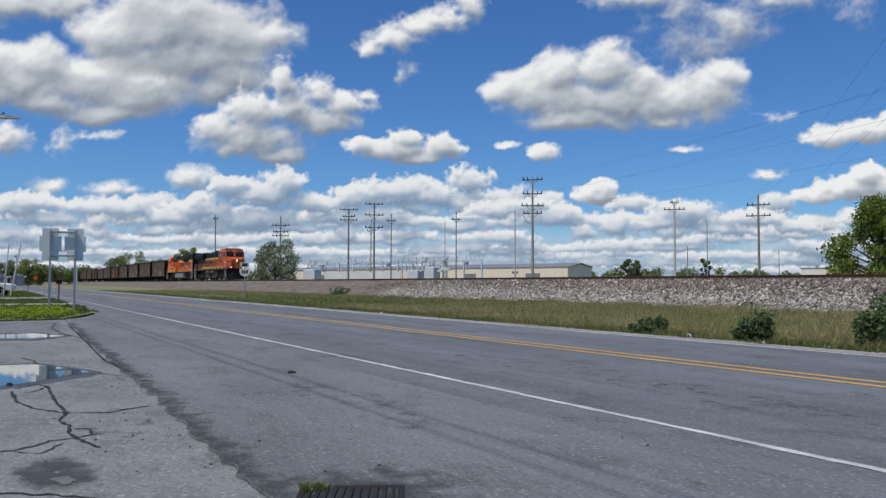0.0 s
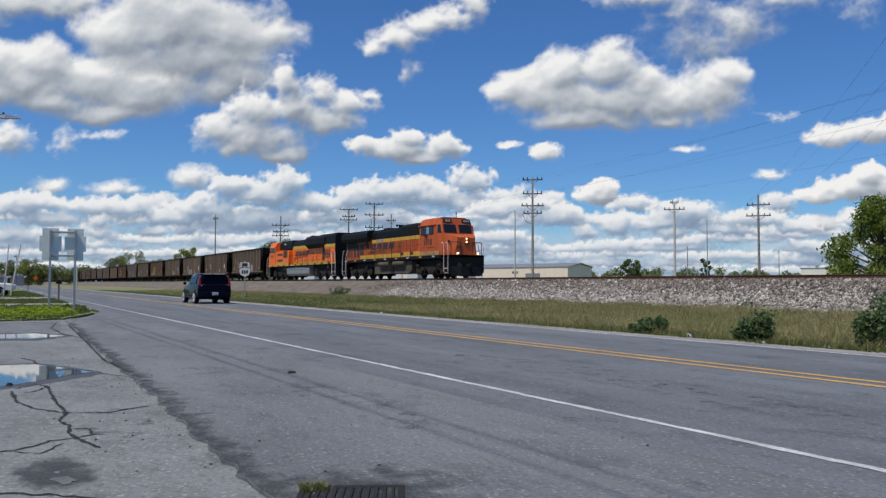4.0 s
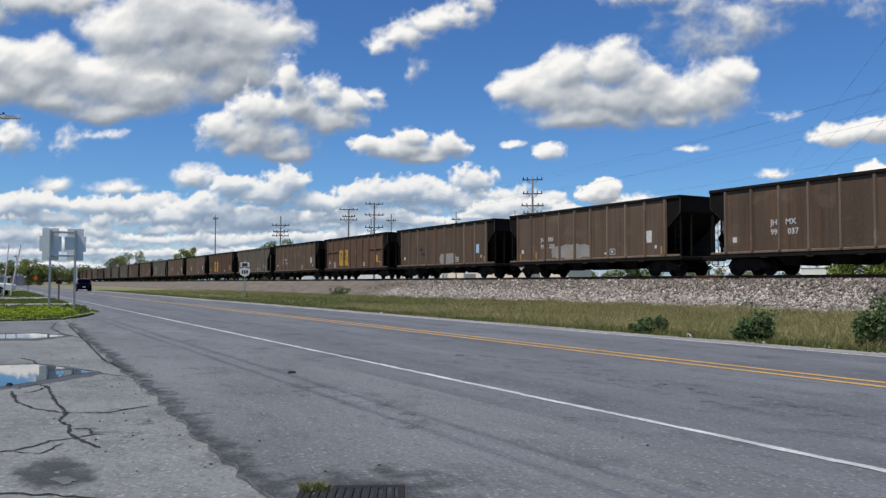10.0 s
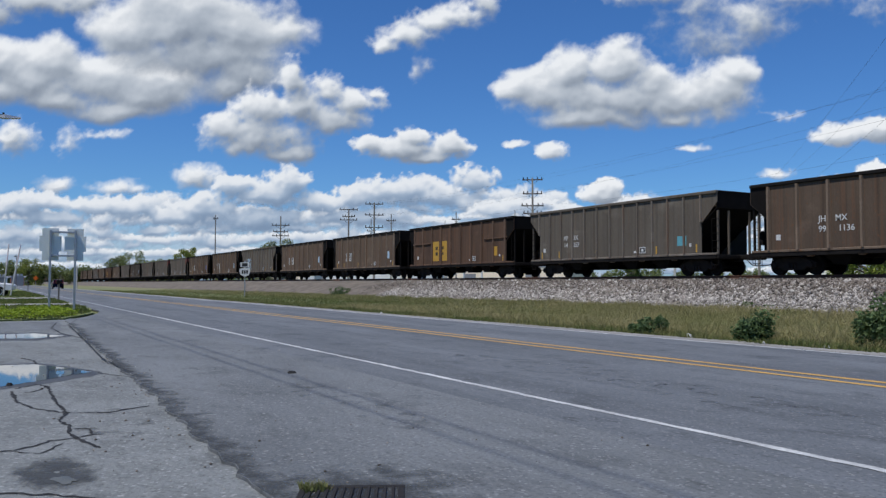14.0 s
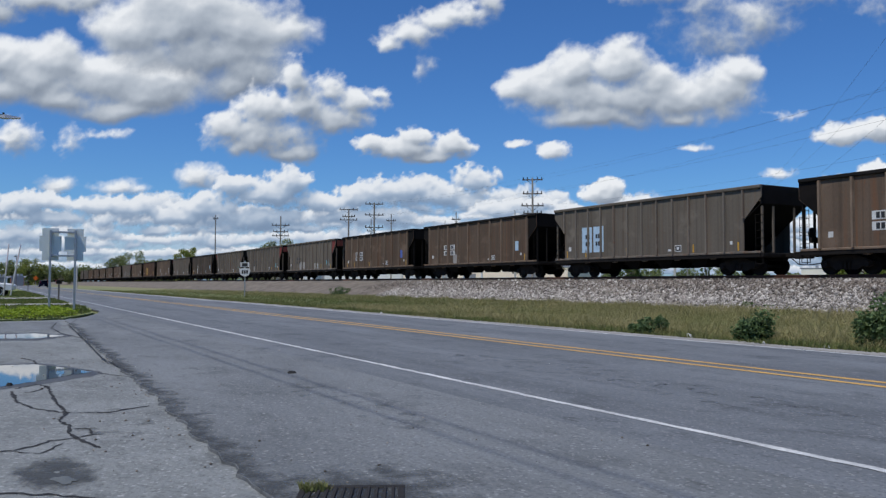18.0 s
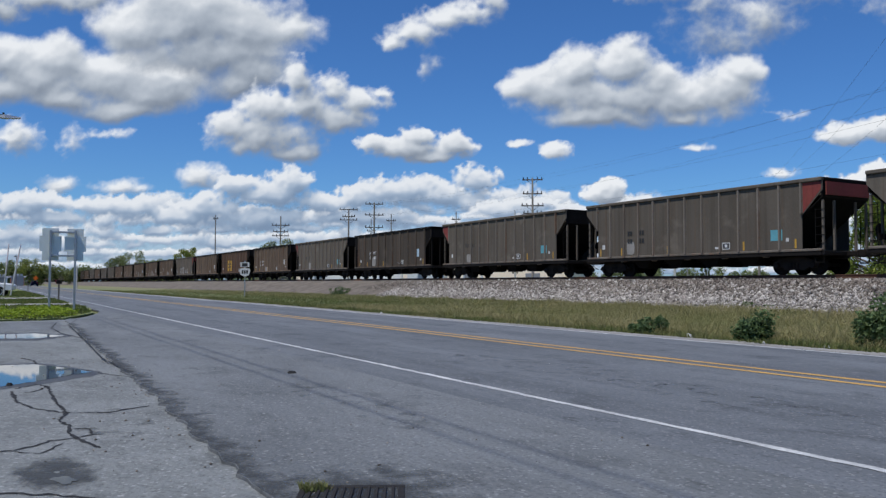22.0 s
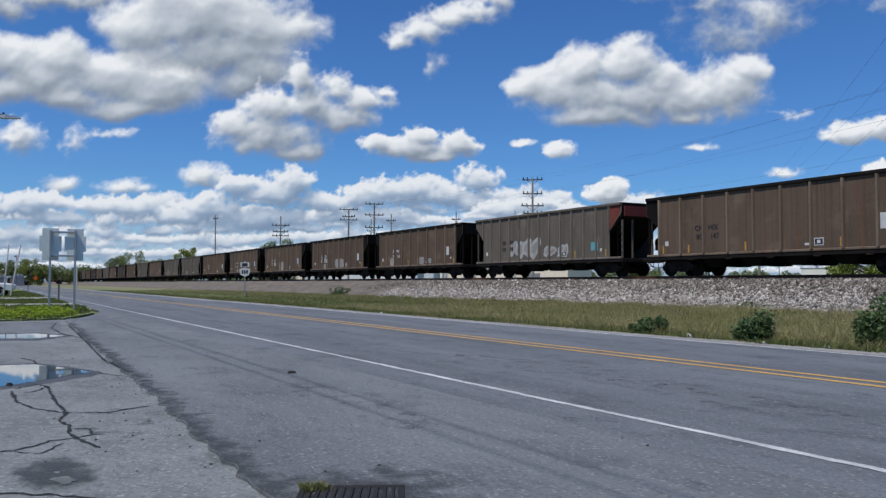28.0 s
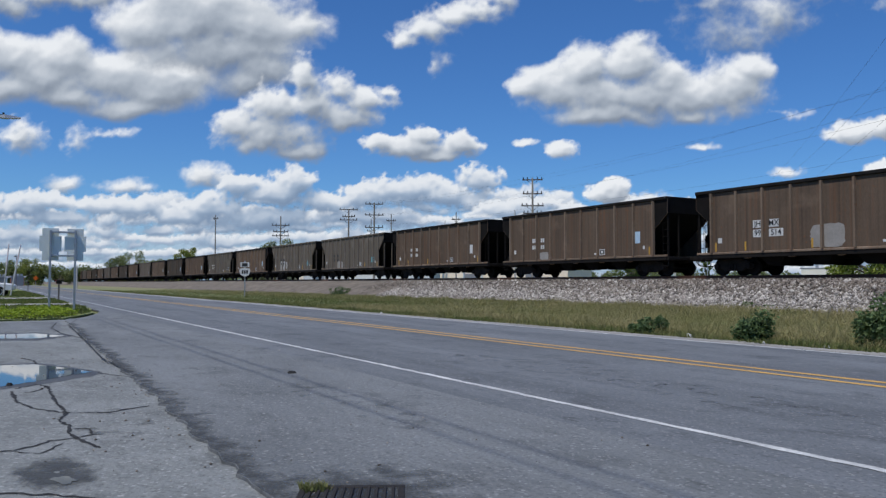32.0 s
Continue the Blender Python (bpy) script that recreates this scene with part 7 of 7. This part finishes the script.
turn_up(pool("puddle", [(-12.45, -0.6), (-12.39, 0.12), (-12.34, 0.52), (-11.75, 0.83), (-10.97, 1.12), (-10.61, 0.75), (-10.24, 0.49), (-9.88, 0.1), (-9.8, -0.6)], -0.0145, WATER, "shallow rain puddle that mirrors the sky", "puddle", 0.015, 1))
turn_up(pool("puddle", [(-19.8, -0.6), (-19.71, 0.17), (-19.82, 0.82), (-18.65, 1.36), (-18.0, 0.75), (-18.3, 0.16), (-18.3, -0.6)], -0.0145, WATER, "shallow rain puddle that mirrors the sky", "puddle", 0.02, 2))
turn_up(pool("damp_patch", [(-12.7, -0.6), (-12.6, 0.55), (-11.8, 0.95), (-10.7, 1.25), (-10.2, 0.75), (-9.95, 0.5), (-9.6, 0.1), (-9.5, -0.6)], -0.0175, STAIN, "dark damp rim round a puddle", "stain", 0.03, 3))
turn_up(pool("damp_patch", [(-20.3, -0.6), (-20.2, 0.9), (-18.6, 1.6), (-17.5, 0.8), (-17.8, -0.6)], -0.0175, STAIN, "dark damp rim round a puddle", "stain", 0.05, 4))
turn_up(pool("puddle", [(-5.12, 0.3), (-5.16, 0.4), (-5.02, 0.45), (-4.93, 0.38)], -0.0145, WATER, "tiny puddle in a dark stain", "puddle", 0.01, 6))
turn_up(pool("tar_patch", [(-25.0, -1.0), (-25.6, 1.7), (-20.9, 1.5), (-20.6, -1.0)], -0.0165, APRON, "darker asphalt patch in the lot", "patch", 0.05, 7))

crack([(-9.41, 0.2), (-8.57, 0.23), (-8.04, 0.35), (-7.66, 0.57), (-7.52, 0.9), (-7.72, 1.28)], 0.022, 1)
crack([(-9.74, 0.55), (-8.53, 0.54), (-7.65, 0.59), (-7.27, 0.5), (-6.94, 0.56), (-6.68, 0.52), (-6.41, 0.56), (-6.02, 0.63), (-5.93, 0.67)], 0.02, 2)
crack([(-6.09, -0.1), (-6.09, 0.07), (-6.21, 0.27), (-6.36, 0.39), (-6.41, 0.56), (-6.47, 0.68), (-6.73, 0.68), (-6.8, 0.55)], 0.016, 3)
crack([(-4.95, -0.2), (-4.91, 0.06), (-4.74, 0.32), (-4.56, 0.5), (-4.45, 0.57)], 0.02, 4)
crack([(-9.6, 0.2), (-9.9, 0.45), (-9.74, 0.55), (-9.3, 0.42), (-9.2, 0.3)], 0.015, 5)
crack([(-13.5, 0.4), (-12.9, 0.55), (-12.3, 0.55)], 0.02, 6)
crack([(-24.9, 1.6), (-22.0, 1.3), (-19.5, 1.35), (-17.6, 1.62)], 0.03, 7)
crack([(-6.2, 0.45), (-5.9, 0.3), (-6.1, 0.1)], 0.01, 8)
crack([(-10.9, 1.15), (-10.4, 1.35), (-10.1, 1.5)], 0.014, 9)
crack([(-26.0, 2.2), (-23.0, 1.75), (-17.5, 1.6), (-12.5, 1.42), (-10.5, 1.52)], 0.016, 10, 0.004)


def drain():
    d = thing("storm_drain", pose(-3.84, 1.62, 0.0, 0, 0, -27), "dark iron storm drain grate sunk in the asphalt", "drain grate")
    fr = Mesh()
    for a in ((-0.34, -0.28, -0.36, 0.36), (0.28, 0.34, -0.36, 0.36)):
        fr.box(*a, -0.04, 0.008, 0.006)
    for a in ((-0.28, 0.28, -0.36, -0.31), (-0.28, 0.28, 0.31, 0.36)):
        fr.box(*a, -0.04, 0.008, 0.006)
    d.scale = (0.78, 0.78, 1.0)
    fr.obj("frame", IRON, d)
    # Flat black plate paints the darkness of a pit below the bars.
    Mesh().box(-0.3, 0.3, -0.33, 0.33, -0.005, 0.002).obj("pit", BLACK_PAINT, d)
    for k in range(11):
        y = -0.28 + 0.056 * k
        Mesh().box(-0.28, 0.28, y - 0.011, y + 0.011, 0.002, 0.012, 0.003).obj("bar", IRON, d, at=pose(0, 0, 0, 0, 0, 0))


drain()


def soft_patch(name, rows, label, z):
    """rows: lines of (x, y, strength) with equal length, joined into a sheet."""
    me = Mesh()
    n = len(rows[0])
    me.add([(x, y, z) for row in rows for x, y, w in row], [(j * n + i, j * n + i + 1, (j + 1) * n + i + 1, (j + 1) * n + i) for j in range(len(rows) - 1) for i in range(n - 1)])
    ob = me.obj(name, SOFT_STAIN)
    at = ob.data.attributes.new("strength", "FLOAT", "POINT")
    at.data.foreach_set("value", [w for row in rows for x, y, w in row])
    if ob.data.polygons[0].normal.z < 0:
        ob.data.flip_normals()
    return tagged(ob, label, "stain", kind="structure")


def round_stain(cx, cy, rx, ry, label, z, top=0.9):
    return soft_patch("stain", [[(cx + rx * q * math.cos(k * math.tau / 24), cy + ry * q * math.sin(k * math.tau / 24), w) for k in range(25)] for q, w in ((1.0, -0.75), (0.75, 0.1), (0.5, top * 0.7), (0.05, top))], label, z)


rim = [p for p in road_edge if -24 < p[0] < -2.5]
soft_patch("broken_edge", [[(x, y + dy, w) for x, y in rim] for dy, w in ((0.004, 0.62), (0.08, 0.5), (0.2, 0.12), (0.42, -0.75))], "crumbling dark asphalt along the lot's edge", 0.0032)
round_stain(-5.3, 0.36, 0.62, 0.33, "dark oily stain on the asphalt", -0.0165)
round_stain(-3.95, 1.85, 0.95, 0.62, "dark stain of broken asphalt round a drain", 0.0036, 0.55)
round_stain(-6.9, 2.9, 2.2, 0.35, "faint dark scuff on the road apron", 0.0034, 0.0)
round_stain(-8.2, 6.4, 3.5, 0.6, "faint dark scuff on the road lane", 0.0034, 0.0)
round_stain(-5.6, 6.2, 2.0, 0.5, "faint dark scuff on the road lane", 0.0034, 0.02)
round_stain(-7.0, 0.9, 1.0, 0.35, "faint dark scuff on the old asphalt", -0.0165, -0.05)
grit_z = lambda x, y: np.full_like(x, 0.0)
blades("drain_grass", 260, (-4.17, -4.04), (1.46, 1.6), (0.015, 0.05), 0.6, BLADE_GREEN, "small green weeds beside the drain", 9, grit_z, 1, 0.004)


def pebbles():
    r = np.random.default_rng(8)
    n = 380
    x = -14 + 11 * r.random(n)
    y = np.where(r.random(n) < 0.55, 1.3 + 0.35 * r.normal(size=n), 0.2 + 4.0 * r.random(n))
    s = 0.004 + 0.011 * r.random(n) ** 3
    base = np.array([(1, 0, 0), (0, 1, 0), (-1, 0, 0), (0, -1, 0), (0, 0, 0.8), (0, 0, -0.3)])
    v = base[None] * s[:, None, None] * (0.6 + 0.8 * r.random((n, 6, 1)))
    v += np.stack([x, y, np.where(y > 1.45, 0.002, -0.016)], -1)[:, None]
    f = np.array([(0, 1, 4), (1, 2, 4), (2, 3, 4), (3, 0, 4), (1, 0, 5), (2, 1, 5), (3, 2, 5), (0, 3, 5)])
    tagged(soup("pebbles", v.reshape(-1, 3), (f[None] + (np.arange(n) * 6)[:, None, None]).reshape(-1, 3), STONE_BROWN), "loose gravel chips on the asphalt", "gravel", kind="stuff")


pebbles()
stone = Mesh().loft([[(-9.98, 0.17, -0.014), (-9.92, 0.15, -0.014), (-9.89, 0.2, -0.014), (-9.95, 0.23, -0.014)], [(-9.96, 0.18, 0.012), (-9.93, 0.17, 0.02), (-9.91, 0.19, 0.016), (-9.94, 0.21, 0.012)]]).obj("stone", TAR)
tagged(stone, "small dark stone at the puddle's edge", "stone")
lump = Mesh().loft([[(-9.55, 3.18, 0.0), (-9.46, 3.18, 0.0), (-9.46, 3.28, 0.0), (-9.55, 3.28, 0.0)], [(-9.53, 3.2, 0.03), (-9.48, 3.2, 0.035), (-9.48, 3.26, 0.03), (-9.53, 3.26, 0.025)]]).obj("clod", TAR)
tagged(lump, "small dark clod lying on the road", "stone")

# ---- the grassy corner down the road ----
flat("grass_island", blob([(-56.5, -14), (-56.5, 3.55), (-44.5, 3.6), (-37, 3.62), (-31, 3.2), (-26.7, 1.9), (-26.2, 0.2), (-26.0, -14)], 0, 0.05, 4), 0.03, GRASS_EARTH, "grassy corner beside the road", "grass")
flat("driveway", [(-45.4, -14), (-45.4, 3.7), (-41.6, 3.7), (-41.6, -14)], 0.036, CONCRETE, "pale concrete driveway across the grass", "driveway")
flat("driveway", [(-66, -14), (-66, 3.9), (-59.5, 3.9), (-59.5, -14)], -0.004, CONCRETE, "pale concrete driveway across the grass", "driveway")
flat("grass_strip", [(-150, -14), (-150, 3.6), (-66.2, 3.6), (-66.2, -14)], 0.02, GRASS_EARTH, "grass strip along the road", "grass")
flat("far_forecourt", [(-300, -30), (-300, 3.7), (-151, 3.7), (-151, -30)], 0.0, LOT, "pale paved forecourt down the road", "forecourt")
isl_z = lambda x, y: np.full_like(x, 0.03)
blades("corner_grass", 26000, (-57, -26.5), (-4, 3.6), (0.05, 0.14), 0.5, CORNER, "short mown grass on the corner", 11, isl_z, 1.0, 0.016,
       keep=lambda x, y, r: ((x < -45.4) | (x > -41.6)) & (y < np.interp(x, [-57, -37, -31, -26.7], [3.5, 3.5, 3.1, 1.8])))
blades("corner_grass", 12000, (-110, -66.5), (-4, 3.5), (0.06, 0.16), 0.5, CORNER, "short mown grass along the road", 12, isl_z, 1.0, 0.03)


def ground_cover():
    r = np.random.default_rng(12)
    n = 150
    cen = [(-34.0 + 7.4 * r.random(), -3.5 + 5.9 * r.random(), 0.04 + 0.10 * r.random()) for _ in range(n)]
    cen = [c for c in cen if c[1] < np.interp(c[0], [-34.5, -30, -26.5], [2.9, 2.5, 1.6])]
    v, f = leaf_cloud(r, cen, [0.28] * len(cen), 9000, 0.05)
    v[:, 2] = np.clip(v[:, 2] * 0.55 + 0.07, 0.03, 0.4)
    ob = tagged(soup("ground_cover", v, f, IVY), "low lime green leafy ground cover", "ground cover", kind="stuff")


ground_cover()


def mailbox(x, y, label):
    m = thing("mailbox", pose(x, y, 0.02, 0, 0, 0), label, "mailbox", "mailboxes beside the road")
    Mesh().box(-0.05, 0.05, -0.05, 0.05, -0.1, 1.0, 0.008).obj("post", POLE_WOOD, m)
    prof = [(-0.16, 1.0), (0.16, 1.0), (0.16, 1.14), (0.11, 1.22), (0, 1.25), (-0.11, 1.22), (-0.16, 1.14)]
    b = Mesh().slab_x(prof, -0.28, 0.28).obj("box", STEEL_DARK, m)
    Mesh().slab_x([(y_ * 1.03, 1.11 + (z_ - 1.11) * 1.03) for y_, z_ in prof], 0.28, 0.3).obj("door", STEEL_DARK, b)
    Mesh().box(-0.15, -0.12, -0.19, -0.165, 1.05, 1.3).obj("flag", TAIL_RED_PAINT, b)
    return m


TAIL_RED_PAINT = surface("red_flag_paint", (0.45, 0.03, 0.03), None, 0.5, bump=0)
mailbox(-58.2, 3.82, "black metal mailbox on a wooden post")
mailbox(-118.0, 4.1, "dark metal mailbox on a wooden post")


def lean_pole(x, y, top_dx, top_dy, h, label):
    p = thing("marker_pole", pose(x, y, 0), label, "marker pole", "leaning marker poles")
    Mesh().tube((0, 0, -0.05), (top_dx * 0.6, top_dy * 0.6, h * 0.6), 0.06, 0.05, 8).obj("shaft", POLE_PALE, p)
    Mesh().tube((top_dx * 0.6, top_dy * 0.6, h * 0.6), (top_dx, top_dy, h), 0.05, 0.04, 8).obj("tip", RAILING, p)


lean_pole(-68.7, 0.75, 0.0, 0.28, 4.0, "leaning pale wooden marker pole beside a drive")
lean_pole(-68.5, 1.2, 0.1, 0.62, 3.95, "leaning pale wooden marker pole beside a drive")


def street_lamp():
    s = thing("street_lamp", pose(-38.5, -6.0, 0), "grey steel street lamp with a cobra-head arm", "street lamp")
    Mesh().tube((0, 0, 0), (0, 0, 8.2), 0.1, 0.06, 10).obj("pole", GALV, s)
    Mesh().path([(0, 0, 7.8), (0.1, 2.0, 8.05), (0.3, 5.9, 8.1)], 0.035, 8).obj("arm", GALV, s)
    h = Mesh().loft([[(0.2, 5.9, 8.03), (0.42, 5.9, 8.03), (0.42, 5.9, 8.14), (0.2, 5.9, 8.14)], [(0.14, 6.3, 8.0), (0.48, 6.3, 8.0), (0.44, 6.3, 8.16), (0.18, 6.3, 8.16)], [(0.22, 6.9, 8.05), (0.44, 6.9, 8.05), (0.42, 6.9, 8.1), (0.24, 6.9, 8.1)]]).obj("lamp_head", GALV, s)
    Mesh().tube((0.3, 6.25, 8.16), (0.3, 6.25, 8.25), 0.04, n=8).obj("photocell", STEEL_DARK, h)


street_lamp()


def pickup():
    c = thing("pickup_truck", pose(-71.5, -1.1, 0.02, 0, 0, 82), "white pickup truck with dark bed parked on a drive", "truck")
    CAR_WHITE = surface("white_car_paint", (0.75, 0.75, 0.75), (0.66, 0.66, 0.66), 0.3, bump=0)
    secs = [(-2.6, 0.95, 0.5, 1.0), (0.0, 0.97, 0.45, 1.02), (1.2, 0.97, 0.45, 1.08), (2.5, 0.9, 0.5, 0.98), (2.7, 0.8, 0.55, 0.85)]
    Mesh().loft([[(x, -w, a), (x, w, a), (x, w, b - 0.08), (x, w * 0.92, b), (x, -w * 0.92, b), (x, -w, b - 0.08)] for x, w, a, b in secs]).obj("body", CAR_WHITE, c)
    Mesh().loft([[(-0.7, -0.88, 1.0), (-0.7, 0.88, 1.0), (-0.6, 0.72, 1.72), (-0.6, -0.72, 1.72)], [(0.5, -0.88, 1.0), (0.5, 0.88, 1.0), (0.4, 0.72, 1.74), (0.4, -0.72, 1.74)], [(1.3, -0.88, 1.02), (1.3, 0.88, 1.02), (0.7, 0.7, 1.7), (0.7, -0.7, 1.7)]]).obj("cab", CAR_WHITE, c)
    Mesh().box(-2.5, -0.8, -0.8, 0.8, 1.02, 1.25, 0.05).obj("bed_load", STEEL_DARK, c)
    for y in (-1, 1):
        Mesh().loft([[(-0.5, y * 0.875, 1.1), (0.95, y * 0.875, 1.1), (0.6, y * 0.745, 1.62), (-0.45, y * 0.745, 1.62)], [(-0.5, y * 0.85, 1.1), (0.95, y * 0.85, 1.1), (0.6, y * 0.72, 1.62), (-0.45, y * 0.72, 1.62)]]).obj("side_window", GLASS_DARK, c)
        for x in (-1.7, 1.75):
            w = Mesh().lathe_y([(0.2, y * 0.74), (0.36, y * 0.74), (0.38, y * 0.78), (0.38, y * 0.95), (0.36, y * 0.985), (0.22, y * 0.98)], x, 0.38, 20).obj("wheel", TYRE, c)
            Mesh().lathe_y([(0.03, y * 0.9), (0.22, y * 0.9), (0.22, y * 0.985), (0.1, y * 0.96)], x, 0.38, 16).obj("rim", ALLOY, w)


pickup()


def warning_sign(x, y, z):
    s = thing("warning_sign", pose(x, y, 0), "orange diamond road work sign down the road", "road sign")
    Mesh().tube((0, 0, 0), (0, 0, z), 0.04, n=6).obj("post", GALV, s)
    Mesh().slab_x([(-0.9, z), (0, z - 0.9), (0.9, z), (0, z + 0.9)], 0.05, 0.08).obj("panel", ORANGE, s)


warning_sign(-330, 13.9, 2.7)
flat_post = thing("marker_post", pose(-150, 12.6, 0), "pale wooden post beside the road", "post")
Mesh().tube((0, 0, -0.1), (0, 0, 4.0), 0.12, 0.1, 8).obj("shaft", POLE_PALE, flat_post)
for k, (x, y, h) in enumerate(((-210, -2.5, 8.0), (-240, 5.5, 8.5), (-180, -8, 9))):
    pole(x, y, h, ((0.5, 0.6),), 0.14, label="wooden utility pole down the road")


# ---- the shop building that closes the place behind the lot ----
shop = thing("shop_building", pose(6, -22, 0), "plain tan brick shop building behind the lot", "building")
SHOP = surface("tan_brick", (0.32, 0.22, 0.15), (0.22, 0.15, 0.1), 0.85, scale=0.5, fine=12, bump=0.2)
Mesh().box(-32, 32, -6, 6, 0, 6.5, 0.05).obj("wall", SHOP, shop)
Mesh().box(-32.3, 32.3, -6.3, 6.3, 6.5, 6.9, 0.05).obj("roof", ROOF_GREY, shop)


# ---- motion ----
WAY = [(0, -152.4), (1, -136.3), (2, -120.1), (3, -103.7), (4, -86.9), (5, -69.6), (6, -52.0), (7, -34.6), (8, -17.3), (9, 0.0), (11, 35.0), (14, 87.4), (17, 139.9), (20, 192.8), (22, 228.1), (25, 281.0), (28, 334.3), (30, 369.7), (32, 405.3)]


def motions():
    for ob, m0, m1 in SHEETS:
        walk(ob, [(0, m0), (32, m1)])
    for ob, at in TRAIN:
        turn = 180 if ob == e2 else 0
        walk(ob, [(t, pose(at + d, TRACK_Y, RAIL_Z, 0, 0, turn)) for t, d in WAY])
    walk(CAR, [(t, pose(1.12 - 11.42 * t, 10.2, 0.0, 0, 0, 180)) for t in (0, 4, 8, 16, 24, 32)])
    spin_wheels()


def way(t):
    """The train's way at t, straight between the rows."""
    return float(np.interp(t, [q[0] for q in WAY], [q[1] for q in WAY]))


def spin_rows(x, z, r, a, b, run, sense):
    """Rows that turn a wheel from a to b seconds, and let it rest outside, when it is too far off to see."""
    rows = [(0.0, pose(x, 0, z))] if a > 0 else []
    k0, k1 = round(a * FPS), round(b * FPS)
    base = run(a)
    rows += [(k / FPS, pose(x, 0, z, 0, sense * math.degrees((run(k / FPS) - base) / r), 0)) for k in range(k0, k1 + 1)]
    if b < 32:
        rows.append((32.0, rows[-1][1]))
    return rows


def spin_wheels():
    for ob, at in TRAIN:
        # seconds at which the car is between the route sign and the right edge of the view
        ts = [k / 10 for k in range(321) if -70 < at + way(k / 10) < 8]
        if len(ts) < 3:
            continue
        sense = -1 if ob == e2 else 1
        for w in [o for o in ob.children_recursive if o.name.startswith("wheelset")]:
            x, _, z = w.matrix_basis.translation
            walk(w, spin_rows(x, z, z, ts[0], ts[-1], way, sense))
    for w, x in CAR_WHEELS:
        walk(w, spin_rows(x, 0.33, 0.33, 0.3, 5.0, lambda t: 11.42 * t, 1))


motions()
